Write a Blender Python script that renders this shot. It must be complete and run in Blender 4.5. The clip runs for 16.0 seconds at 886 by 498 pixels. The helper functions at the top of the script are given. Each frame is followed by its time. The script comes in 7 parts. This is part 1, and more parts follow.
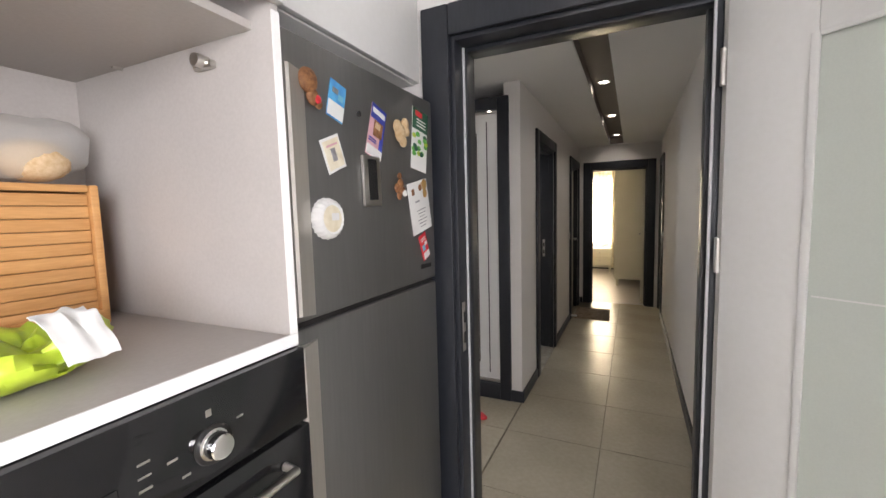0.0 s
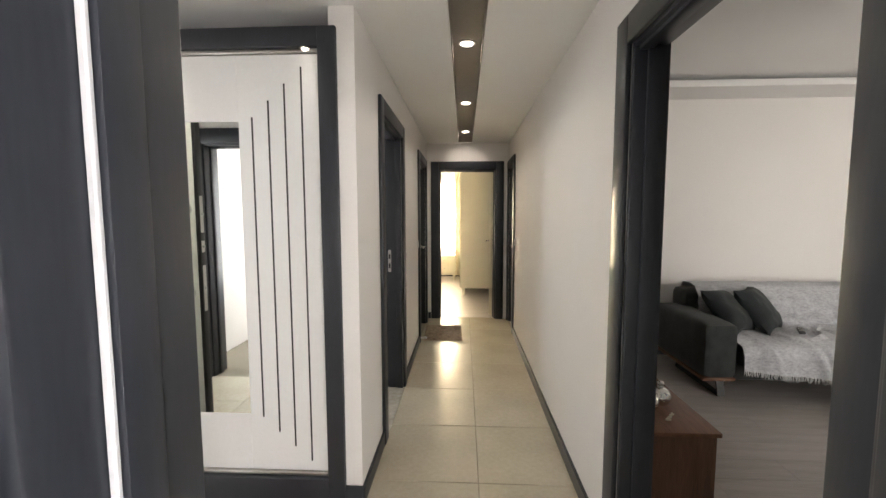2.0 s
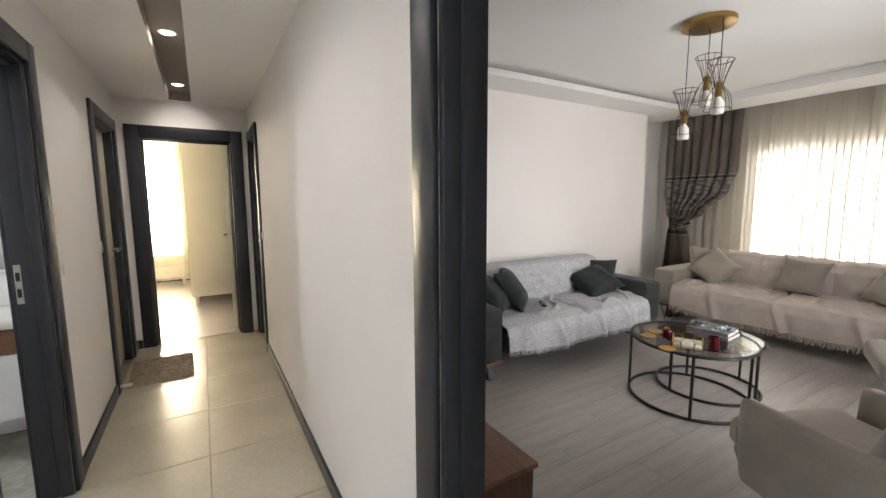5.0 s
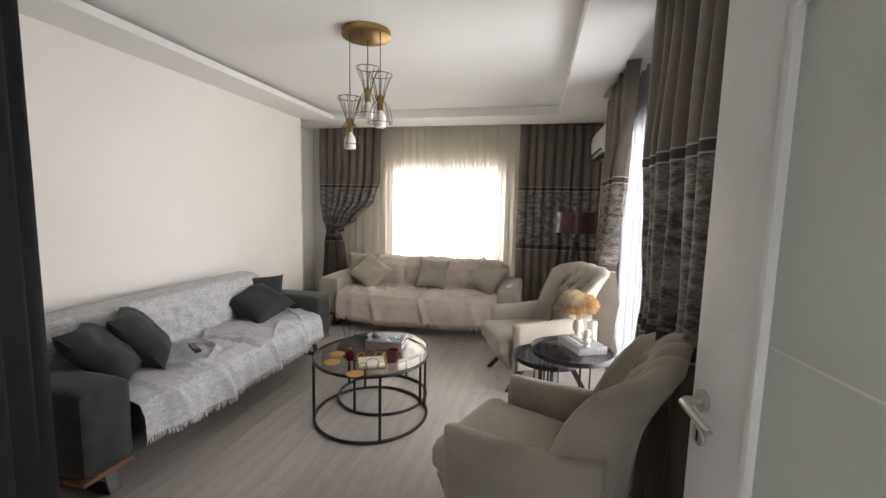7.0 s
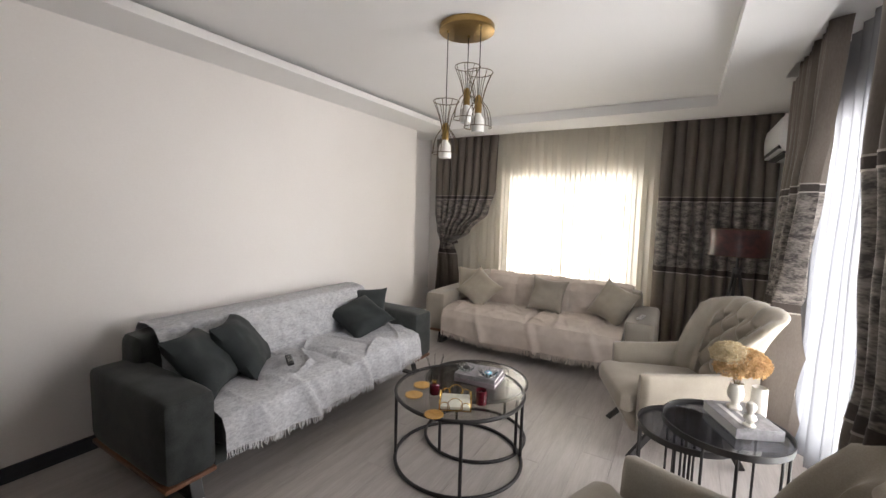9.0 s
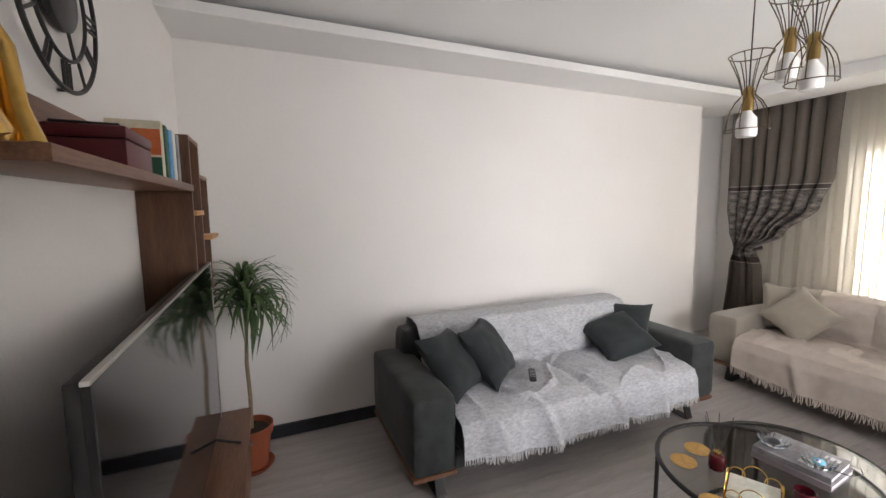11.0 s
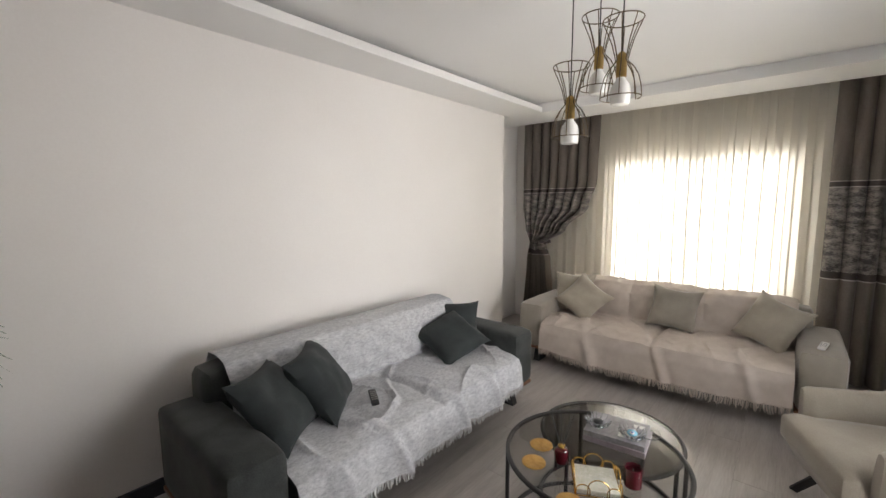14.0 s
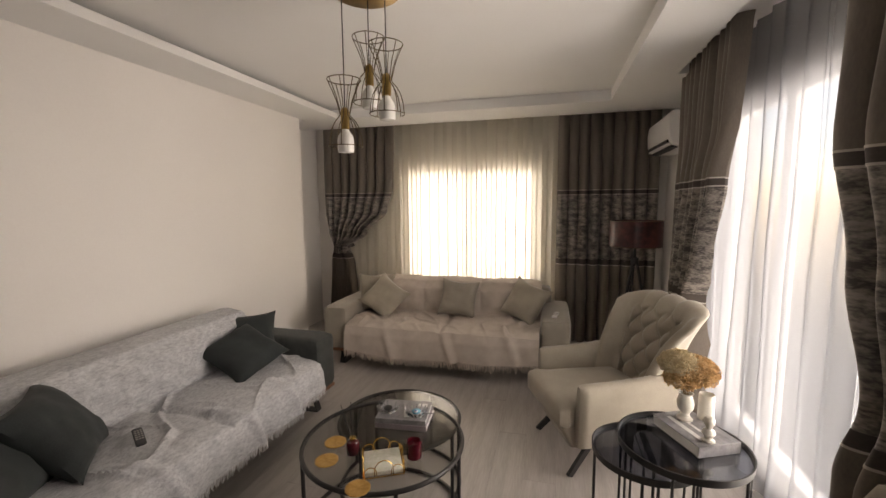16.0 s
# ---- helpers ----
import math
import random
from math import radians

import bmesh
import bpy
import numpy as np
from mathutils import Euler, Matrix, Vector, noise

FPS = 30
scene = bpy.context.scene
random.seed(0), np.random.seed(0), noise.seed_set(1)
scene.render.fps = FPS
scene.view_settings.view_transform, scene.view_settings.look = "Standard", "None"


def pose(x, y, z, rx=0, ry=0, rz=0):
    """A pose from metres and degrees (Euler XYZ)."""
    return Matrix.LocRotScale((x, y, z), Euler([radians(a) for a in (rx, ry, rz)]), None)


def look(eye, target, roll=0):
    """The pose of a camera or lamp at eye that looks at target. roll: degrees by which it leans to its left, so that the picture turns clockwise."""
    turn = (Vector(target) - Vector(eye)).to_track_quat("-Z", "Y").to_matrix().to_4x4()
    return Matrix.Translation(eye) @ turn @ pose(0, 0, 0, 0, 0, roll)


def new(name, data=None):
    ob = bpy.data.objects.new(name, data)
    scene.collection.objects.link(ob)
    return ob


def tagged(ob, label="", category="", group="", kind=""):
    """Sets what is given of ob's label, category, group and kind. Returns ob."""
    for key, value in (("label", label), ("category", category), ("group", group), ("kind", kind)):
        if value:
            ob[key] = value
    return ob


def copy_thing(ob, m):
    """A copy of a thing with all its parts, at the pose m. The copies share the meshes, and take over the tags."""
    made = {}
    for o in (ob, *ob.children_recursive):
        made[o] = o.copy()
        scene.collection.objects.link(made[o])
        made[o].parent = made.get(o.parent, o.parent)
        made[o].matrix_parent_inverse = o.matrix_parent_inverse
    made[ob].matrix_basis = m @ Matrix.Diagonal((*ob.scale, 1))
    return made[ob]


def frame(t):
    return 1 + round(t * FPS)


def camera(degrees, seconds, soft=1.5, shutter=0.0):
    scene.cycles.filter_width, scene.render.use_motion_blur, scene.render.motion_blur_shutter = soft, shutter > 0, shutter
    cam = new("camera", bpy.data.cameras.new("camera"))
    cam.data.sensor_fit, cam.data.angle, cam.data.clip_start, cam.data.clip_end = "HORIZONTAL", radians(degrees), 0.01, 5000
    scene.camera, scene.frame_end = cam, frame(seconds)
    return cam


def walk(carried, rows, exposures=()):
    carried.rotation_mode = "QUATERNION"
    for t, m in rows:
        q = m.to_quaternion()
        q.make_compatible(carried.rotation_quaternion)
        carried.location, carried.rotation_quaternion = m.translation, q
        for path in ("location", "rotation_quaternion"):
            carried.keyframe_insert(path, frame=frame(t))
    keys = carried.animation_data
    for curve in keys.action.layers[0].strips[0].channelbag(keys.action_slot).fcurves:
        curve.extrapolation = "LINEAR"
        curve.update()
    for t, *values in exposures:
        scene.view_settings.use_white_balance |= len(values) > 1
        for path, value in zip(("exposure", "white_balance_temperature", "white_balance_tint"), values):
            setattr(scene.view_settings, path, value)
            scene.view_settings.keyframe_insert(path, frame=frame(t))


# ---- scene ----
cam = camera(94.9, 16.0)
PATH = [
    (0, (0.848, 0.957, 1.473), (0.005, 2.761, 1.292), -1.5),
    (0.5, (0.733, 1.172, 1.446), (0.209, 3.094, 1.264), -1.6),
    (1, (0.678, 1.482, 1.442), (0.351, 3.448, 1.27), -0.2),
    (1.5, (0.634, 1.775, 1.436), (0.45, 3.759, 1.273), 0.6),
    (2, (0.606, 2.009, 1.446), (0.504, 3.999, 1.277), -0.1),
    (2.5, (0.62, 2.197, 1.452), (0.441, 4.182, 1.288), -0.3),
    (3, (0.636, 2.322, 1.451), (0.356, 4.294, 1.269), -0.0),
    (3.5, (0.623, 2.41, 1.451), (0.418, 4.39, 1.257), -0.1),
    (4, (0.608, 2.52, 1.457), (0.746, 4.507, 1.267), -0.2),
    (4.5, (0.634, 2.613, 1.46), (1.223, 4.512, 1.247), -0.0),
    (5, (0.74, 2.746, 1.44), (1.747, 4.457, 1.201), -0.3),
    (5.2, (0.799, 2.803, 1.443), (1.968, 4.407, 1.197), -0.3),
    (7.3, (1.151, 3.218, 1.505), (3.106, 3.592, 1.304), 1.4),
    (7.5, (1.174, 3.214, 1.508), (3.128, 3.595, 1.322), 1.4),
    (8, (1.299, 3.175, 1.519), (3.229, 3.67, 1.357), 1.7),
    (8.5, (1.471, 3.145, 1.536), (3.328, 3.866, 1.365), 1.8),
    (9, (1.567, 3.155, 1.541), (3.281, 4.169, 1.353), 1.6),
    (9.5, (1.627, 3.195, 1.554), (3.134, 4.492, 1.336), 1.1),
    (10, (1.707, 3.293, 1.576), (2.976, 4.823, 1.347), 0.3),
    (10.2, (1.745, 3.332, 1.575), (2.904, 4.947, 1.354), 0.0),
    (12.3, (1.934, 3.327, 1.6), (2.476, 5.24, 1.38), -0.6),
    (12.5, (1.946, 3.345, 1.6), (2.591, 5.225, 1.379), -0.5),
    (13, (1.96, 3.44, 1.597), (2.903, 5.189, 1.374), -0.6),
    (13.5, (1.948, 3.59, 1.61), (3.198, 5.133, 1.374), -0.4),
    (14, (1.943, 3.668, 1.605), (3.452, 4.96, 1.374), -0.3),
    (14.5, (1.953, 3.681, 1.594), (3.657, 4.704, 1.375), -0.3),
    (15, (1.967, 3.658, 1.593), (3.803, 4.423, 1.381), -0.3),
    (15.5, (1.976, 3.601, 1.598), (3.876, 4.186, 1.385), -0.4),
    (16, (1.941, 3.492, 1.61), (3.862, 4.006, 1.393), -0.4),
]
# (seconds, stops, kelvin, tint): the phone's own exposure and white balance
EXPOSURE = [
    (0.0, -0.20, 6700, 15), (0.5, -0.10, 6550, 13), (1.0, 0.32, 6900, 12), (1.6, 0.85, 7000, 12), (2.5, 1.00, 6650, 14), (4.0, 1.05, 6600, 13), (5.2, 1.20, 6500, 13), (7.3, 1.20, 6550, 14),
    (8.5, 1.20, 6550, 15), (10.2, 1.30, 6450, 15), (12.5, 1.52, 6350, 14), (13.5, 1.36, 6500, 13), (14.5, 1.08, 6600, 14), (15.0, 0.86, 6950, 16), (15.5, 0.70, 7400, 18), (16.0, 0.66, 7650, 19),
]
walk(cam, [(t, look(eye, target, roll)) for t, eye, target, roll in PATH], EXPOSURE)

# ---- world and lights ----
world = bpy.data.worlds.new("sky_world")
scene.world = world
world.use_nodes = True
wn = world.node_tree.nodes
sky = wn.new("ShaderNodeTexSky")
sky.sky_type, sky.sun_disc = "NISHITA", False
sky.sun_elevation, sky.sun_rotation = radians(48), radians(120)
world.node_tree.links.new(sky.outputs[0], wn["Background"].inputs[0])
wn["Background"].inputs[1].default_value = 0.12

sun = new("sun", bpy.data.lights.new("sun", "SUN"))
sun.data.energy, sun.data.angle, sun.data.color = 3.0, radians(0.6), (1, 0.95, 0.86)
sun.matrix_world = look((0, 0, 0), (0.35, -0.55, -0.85))


def window_light(name, place, target, sx, sy, watts, col=(1, 0.98, 0.95)):
    lamp = new(name, bpy.data.lights.new(name, "AREA"))
    lamp.data.shape, lamp.data.size, lamp.data.size_y = "RECTANGLE", sx, sy
    lamp.data.energy, lamp.data.color = watts, col
    lamp.matrix_world = look(place, target)
    return lamp


window_light("daylight_far_window", (7.03, 4.47, 1.34), (5, 4.47, 1.34), 1.62, 1.42, 31)
window_light("daylight_balcony", (4.28, 2.115, 1.18), (4.28, 4, 1.18), 2.10, 2.10, 70, (1, 0.98, 0.94)).data.spread = radians(122)
window_light("daylight_bedroom", (0.1, 11.42, 1.4), (0.1, 9, 1.4), 1.3, 1.5, 250, (1, 0.90, 0.70))
window_light("daylight_kitchen", (2.17, -0.65, 1.5), (0, -0.45, 1.4), 1.6, 1.5, 235, (0.95, 0.975, 1)).data.spread = radians(136)
window_light("daylight_study", (-1.4, 0.46, 1.35), (-1.4, 3, 1.2), 1.0, 1.7, 45, (0.97, 0.98, 1))
# added pale blue fill for the bathroom; its real light source is unknown
window_light("bathroom_fill", (-1.585, 5.4, 1.7), (0, 5.4, 1.5), 0.55, 0.55, 6, (0.86, 0.94, 1))
# added fill from the unseen landing, brightens hall and living room door
window_light("landing_fill", (-3.15, 3.05, 1.5), (-2, 3.05, 1.3), 1.1, 1.3, 18, (0.86, 0.93, 1))


# ---- materials ----
def material(name, c1, c2=None, rough=0.6, metal=0.0, scale=3.0, fine=60.0, bump=0.1, dist=0.002, stretch=(1, 1, 1), sheen=0.0, spread=(0.35, 0.65), vary=0.0, rough_vary=0.08):
    m = bpy.data.materials.new(name)
    m.use_nodes = True
    nt = m.node_tree
    b = nt.nodes["Principled BSDF"]
    tc, mp = nt.nodes.new("ShaderNodeTexCoord"), nt.nodes.new("ShaderNodeMapping")
    mp.inputs["Scale"].default_value = stretch
    nt.links.new(tc.outputs["Object"], mp.inputs[0])
    big, small = nt.nodes.new("ShaderNodeTexNoise"), nt.nodes.new("ShaderNodeTexNoise")
    big.inputs["Scale"].default_value, big.inputs["Detail"].default_value = scale, 5
    small.inputs["Scale"].default_value, small.inputs["Detail"].default_value = fine, 4
    for n in (big, small):
        nt.links.new(mp.outputs[0], n.inputs[0])
    add = nt.nodes.new("ShaderNodeMath")
    add.operation = "MULTIPLY_ADD"
    add.inputs[1].default_value = 0.4
    nt.links.new(small.outputs[0], add.inputs[0])
    sub = nt.nodes.new("ShaderNodeMath")
    sub.operation = "MULTIPLY"
    sub.inputs[1].default_value = 0.6
    nt.links.new(big.outputs[0], sub.inputs[0])
    nt.links.new(sub.outputs[0], add.inputs[2])
    ramp = nt.nodes.new("ShaderNodeValToRGB")
    ramp.color_ramp.elements[0].position, ramp.color_ramp.elements[1].position = spread
    ramp.color_ramp.elements[0].color = (*c1, 1)
    ramp.color_ramp.elements[1].color = (*(c2 or [min(1, 1.12 * c + 0.004) for c in c1]), 1)
    nt.links.new(add.outputs[0], ramp.inputs[0])
    out = ramp.outputs[0]
    if vary:
        info, hsv = nt.nodes.new("ShaderNodeObjectInfo"), nt.nodes.new("ShaderNodeHueSaturation")
        mr = nt.nodes.new("ShaderNodeMapRange")
        mr.inputs[3].default_value, mr.inputs[4].default_value = 1 - vary, 1 + vary
        nt.links.new(info.outputs["Random"], mr.inputs[0])
        nt.links.new(mr.outputs[0], hsv.inputs["Value"])
        nt.links.new(out, hsv.inputs["Color"])
        out = hsv.outputs[0]
    nt.links.new(out, b.inputs["Base Color"])
    rr = nt.nodes.new("ShaderNodeMapRange")
    rr.inputs[3].default_value, rr.inputs[4].default_value = max(0.02, rough - rough_vary), min(1, rough + rough_vary)
    nt.links.new(big.outputs[0], rr.inputs[0])
    nt.links.new(rr.outputs[0], b.inputs["Roughness"])
    b.inputs["Metallic"].default_value = metal
    if sheen:
        b.inputs["Sheen Weight"].default_value, b.inputs["Sheen Roughness"].default_value = sheen, 0.4
    if bump:
        bp = nt.nodes.new("ShaderNodeBump")
        bp.inputs["Strength"].default_value, bp.inputs["Distance"].default_value = bump, dist
        nt.links.new(add.outputs[0], bp.inputs["Height"])
        nt.links.new(bp.outputs[0], b.inputs["Normal"])
    return m


def clear_material(name, col, rough, ior=1.45):
    m = bpy.data.materials.new(name)
    m.use_nodes = True
    b = m.node_tree.nodes["Principled BSDF"]
    b.inputs["Base Color"].default_value = (*col, 1)
    b.inputs["Roughness"].default_value = rough
    b.inputs["Transmission Weight"].default_value = 1
    b.inputs["IOR"].default_value = ior
    return m


def sheet_glass(name, col, share, rough=0.03):
    """Thin tinted glass: part see-through, part glossy."""
    m = bpy.data.materials.new(name)
    m.use_nodes = True
    nt = m.node_tree
    nt.nodes.remove(nt.nodes["Principled BSDF"])
    tr, gl, mx, lw, pw, ml = (nt.nodes.new("ShaderNode" + k) for k in ("BsdfTransparent", "BsdfGlossy", "MixShader", "LayerWeight", "Math", "Math"))
    tr.inputs[0].default_value = (*col, 1)
    gl.inputs["Roughness"].default_value = rough
    lw.inputs[0].default_value = 0.5
    pw.operation, ml.operation = "POWER", "MULTIPLY_ADD"
    pw.inputs[1].default_value = 4.0
    ml.inputs[1].default_value, ml.inputs[2].default_value = 0.8, share * 0.35
    nt.links.new(lw.outputs["Facing"], pw.inputs[0])
    nt.links.new(pw.outputs[0], ml.inputs[0])
    nt.links.new(ml.outputs[0], mx.inputs[0])
    nt.links.new(tr.outputs[0], mx.inputs[1])
    nt.links.new(gl.outputs[0], mx.inputs[2])
    nt.links.new(mx.outputs[0], nt.nodes["Material Output"].inputs[0])
    return m


def cloth_sheer(name, col, clear):
    """Sheer curtain cloth: lets light through, a share of it straight."""
    m = bpy.data.materials.new(name)
    m.use_nodes = True
    nt = m.node_tree
    nt.nodes.remove(nt.nodes["Principled BSDF"])
    di, tl, tr, m1, m2 = (nt.nodes.new("ShaderNode" + k) for k in ("BsdfDiffuse", "BsdfTranslucent", "BsdfTransparent", "MixShader", "MixShader"))
    tc, no, rp = (nt.nodes.new("ShaderNode" + k) for k in ("TexCoord", "TexNoise", "ValToRGB"))
    no.inputs["Scale"].default_value = 160
    nt.links.new(tc.outputs["Object"], no.inputs[0])
    rp.color_ramp.elements[0].color = (*[0.93 * c for c in col], 1)
    rp.color_ramp.elements[1].color = (*col, 1)
    nt.links.new(no.outputs[0], rp.inputs[0])
    nt.links.new(rp.outputs[0], di.inputs[0])
    nt.links.new(rp.outputs[0], tl.inputs[0])
    m1.inputs[0].default_value = 0.48
    nt.links.new(di.outputs[0], m1.inputs[1])
    nt.links.new(tl.outputs[0], m1.inputs[2])
    m2.inputs[0].default_value = clear
    nt.links.new(m1.outputs[0], m2.inputs[1])
    nt.links.new(tr.outputs[0], m2.inputs[2])
    nt.links.new(m2.outputs[0], nt.nodes["Material Output"].inputs[0])
    return m


def glow(name, col, strength):
    m = bpy.data.materials.new(name)
    m.use_nodes = True
    b = m.node_tree.nodes["Principled BSDF"]
    b.inputs["Base Color"].default_value = (0.8, 0.8, 0.8, 1)
    b.inputs["Emission Color"].default_value, b.inputs["Emission Strength"].default_value = (*col, 1), strength
    return m


PLASTER = material("plaster_wall", (0.835, 0.805, 0.78), (0.87, 0.845, 0.82), 0.75, scale=1.2, fine=90, bump=0.12)
PLASTER_SHELL = material("plaster_ceiling", (0.83, 0.825, 0.815), (0.87, 0.865, 0.855), 0.85, scale=1.0, fine=120, bump=0.06)
GROOVE = material("taupe_paint", (0.21, 0.185, 0.165), (0.25, 0.22, 0.20), 0.7, fine=80)
ANTHRACITE = material("anthracite_laminate", (0.019, 0.0215, 0.028), (0.029, 0.032, 0.041), 0.38, scale=2, fine=150, bump=0.15, dist=0.001, stretch=(1, 1, 0.12))
TILE = material("beige_porcelain", (0.47, 0.42, 0.32), (0.56, 0.51, 0.40), 0.24, scale=2.5, fine=35, bump=0.02, vary=0.03, rough_vary=0.05)
GROUT = material("tile_grout", (0.26, 0.23, 0.18), rough=0.9, fine=200)
LAMINATE = material("grey_oak_laminate", (0.37, 0.335, 0.31), (0.50, 0.465, 0.44), 0.36, scale=2.2, fine=14, bump=0.08, dist=0.001, stretch=(0.7, 8, 1), vary=0.035)
LAMINATE_GAP = material("plank_gap", (0.24, 0.215, 0.195), rough=0.8)
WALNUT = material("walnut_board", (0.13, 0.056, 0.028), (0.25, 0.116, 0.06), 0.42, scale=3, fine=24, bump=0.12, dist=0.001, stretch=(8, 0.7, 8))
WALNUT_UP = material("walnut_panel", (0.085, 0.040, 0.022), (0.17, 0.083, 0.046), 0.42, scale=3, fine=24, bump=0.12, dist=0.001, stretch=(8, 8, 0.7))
BAMBOO = material("bamboo_wood", (0.46, 0.22, 0.075), (0.62, 0.33, 0.125), 0.45, scale=4, fine=30, bump=0.15, dist=0.001, stretch=(8, 0.7, 8))
WHITE_LACQUER = material("white_lacquer", (0.76, 0.755, 0.74), (0.80, 0.795, 0.785), 0.48, scale=1.5, fine=60, bump=0.02)
WHITE_MATT = material("white_melamine", (0.68, 0.665, 0.65), (0.73, 0.715, 0.70), 0.5, scale=2, fine=120, bump=0.05)
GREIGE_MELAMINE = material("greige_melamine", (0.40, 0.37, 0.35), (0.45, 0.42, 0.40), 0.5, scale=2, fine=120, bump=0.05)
CREAM_LACQUER = material("cream_lacquer", (0.74, 0.70, 0.58), (0.78, 0.745, 0.63), 0.35, fine=60, bump=0.02)
FROSTED = material("frosted_green_glass", (0.58, 0.62, 0.575), (0.63, 0.67, 0.62), 0.38, scale=1.2, fine=200, bump=0.02)
PALE_PANEL = material("pale_satin_panel", (0.80, 0.80, 0.73), (0.83, 0.83, 0.77), 0.4, scale=1.2, fine=150, bump=0.02)
STEEL_DARK = material("dark_brushed_steel", (0.205, 0.202, 0.20), (0.235, 0.231, 0.228), 0.40, 0.75, scale=2, fine=120, bump=0.06, dist=0.0006, stretch=(1, 1, 0.06))
GRIP_STEEL = material("pale_brushed_steel", (0.50, 0.475, 0.43), (0.58, 0.555, 0.51), 0.45, 0.55, scale=2, fine=120, bump=0.04, dist=0.0006, stretch=(1, 1, 0.06))
CHROME = material("polished_chrome", (0.75, 0.75, 0.74), (0.82, 0.82, 0.81), 0.08, 1.0, fine=30, bump=0.01, rough_vary=0.03)
NICKEL = material("satin_nickel", (0.52, 0.50, 0.47), (0.60, 0.58, 0.55), 0.3, 1.0, fine=90, bump=0.03)
BRASS = material("aged_brass", (0.36, 0.235, 0.085), (0.47, 0.32, 0.13), 0.32, 1.0, scale=8, fine=90, bump=0.05)
GOLD = material("gold_leaf", (0.62, 0.36, 0.08), (0.80, 0.52, 0.16), 0.25, 1.0, scale=14, fine=60, bump=0.25)
BLACK_METAL = material("black_powder_coat", (0.012, 0.011, 0.011), (0.022, 0.02, 0.02), 0.42, scale=5, fine=180, bump=0.08, dist=0.0006)
BLACK_GLASS = material("black_oven_glass", (0.008, 0.008, 0.009), (0.013, 0.013, 0.014), 0.1, fine=20, bump=0.0, rough_vary=0.04)
MIRROR = material("mirror_silver", (0.86, 0.90, 0.88), (0.87, 0.91, 0.89), 0.01, 1.0, bump=0.0, rough_vary=0.0)
SCREEN = material("tv_screen_glass", (0.006, 0.006, 0.007), (0.008, 0.008, 0.009), 0.06, bump=0.0, rough_vary=0.02)
GREY_VELVET = material("charcoal_velvet", (0.016, 0.019, 0.019), (0.054, 0.060, 0.058), 0.85, scale=9, fine=220, bump=0.3, dist=0.0015, sheen=0.15)
GREY_PILLOW = material("slate_velvet", (0.014, 0.018, 0.019), (0.032, 0.040, 0.041), 0.85, scale=6, fine=260, bump=0.3, dist=0.0015, sheen=0.08)
BEIGE_VELVET = material("beige_velvet", (0.29, 0.255, 0.205), (0.40, 0.355, 0.29), 0.8, scale=5, fine=220, bump=0.25, dist=0.0015, sheen=0.3)
SOFA_BEIGE = material("greige_velvet", (0.28, 0.25, 0.21), (0.36, 0.325, 0.275), 0.85, scale=6, fine=240, bump=0.25, dist=0.0015, sheen=0.4)
PILLOW_BEIGE = material("sand_velvet", (0.33, 0.295, 0.235), (0.43, 0.385, 0.315), 0.85, scale=7, fine=260, bump=0.25, dist=0.0015, sheen=0.4)
THROW_GREY = material("mottled_grey_throw", (0.35, 0.36, 0.385), (0.63, 0.635, 0.65), 0.95, scale=60, fine=210, bump=0.9, dist=0.005, stretch=(0.6, 1.25, 1.25), spread=(0.33, 0.66))
THROW_ROSE = material("pale_rose_throw", (0.50, 0.43, 0.375), (0.60, 0.53, 0.47), 0.95, scale=12, fine=320, bump=0.5, dist=0.002)
FRINGE_GREY = material("grey_fringe", (0.50, 0.50, 0.51), (0.74, 0.74, 0.74), 0.95, scale=60, fine=200)
FRINGE_ROSE = material("rose_fringe", (0.47, 0.40, 0.35), (0.58, 0.51, 0.45), 0.95, scale=60, fine=200)
DRAPE_PLAIN = material("taupe_drape", (0.125, 0.103, 0.084), (0.185, 0.154, 0.128), 0.6, scale=6, fine=140, bump=0.3, dist=0.002, stretch=(1, 1, 0.3), sheen=0.3)
DRAPE_BAND = material("brown_drape_band", (0.045, 0.035, 0.030), (0.07, 0.055, 0.048), 0.6, fine=120)
DRAPE_PIPING = material("silver_drape_piping", (0.42, 0.38, 0.34), (0.52, 0.48, 0.43), 0.4, fine=120)
DRAPE_CRUSH = material("crushed_velvet_drape", (0.055, 0.047, 0.043), (0.31, 0.275, 0.245), 0.45, scale=10, fine=48, bump=0.7, dist=0.006, stretch=(1, 1, 2.6), spread=(0.41, 0.60), sheen=0.25)
SHEER = cloth_sheer("cream_sheer", (0.85, 0.81, 0.72), 0.05)
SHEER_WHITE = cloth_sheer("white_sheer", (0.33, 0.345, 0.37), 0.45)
SMOKED = sheet_glass("smoked_table_glass", (0.80, 0.797, 0.79), 0.1)
SMOKED_DARK = sheet_glass("dark_smoked_glass", (0.60, 0.60, 0.59), 0.3)
SMOKED_BLUE = sheet_glass("smoked_blue_glass", (0.50, 0.52, 0.57), 0.3)
PANE_GLASS = sheet_glass("window_glass", (0.95, 0.97, 0.97), 0.1, 0.01)
CRYSTAL = clear_material("crystal_glass", (0.95, 0.97, 1.0), 0.02)
PLASTIC_BAG = cloth_sheer("clear_plastic_bag", (0.85, 0.85, 0.84), 0.62)
BRASS_DARK = material("dark_brass_wire", (0.10, 0.075, 0.045), (0.16, 0.12, 0.07), 0.4, 0.9, fine=90, bump=0.05)
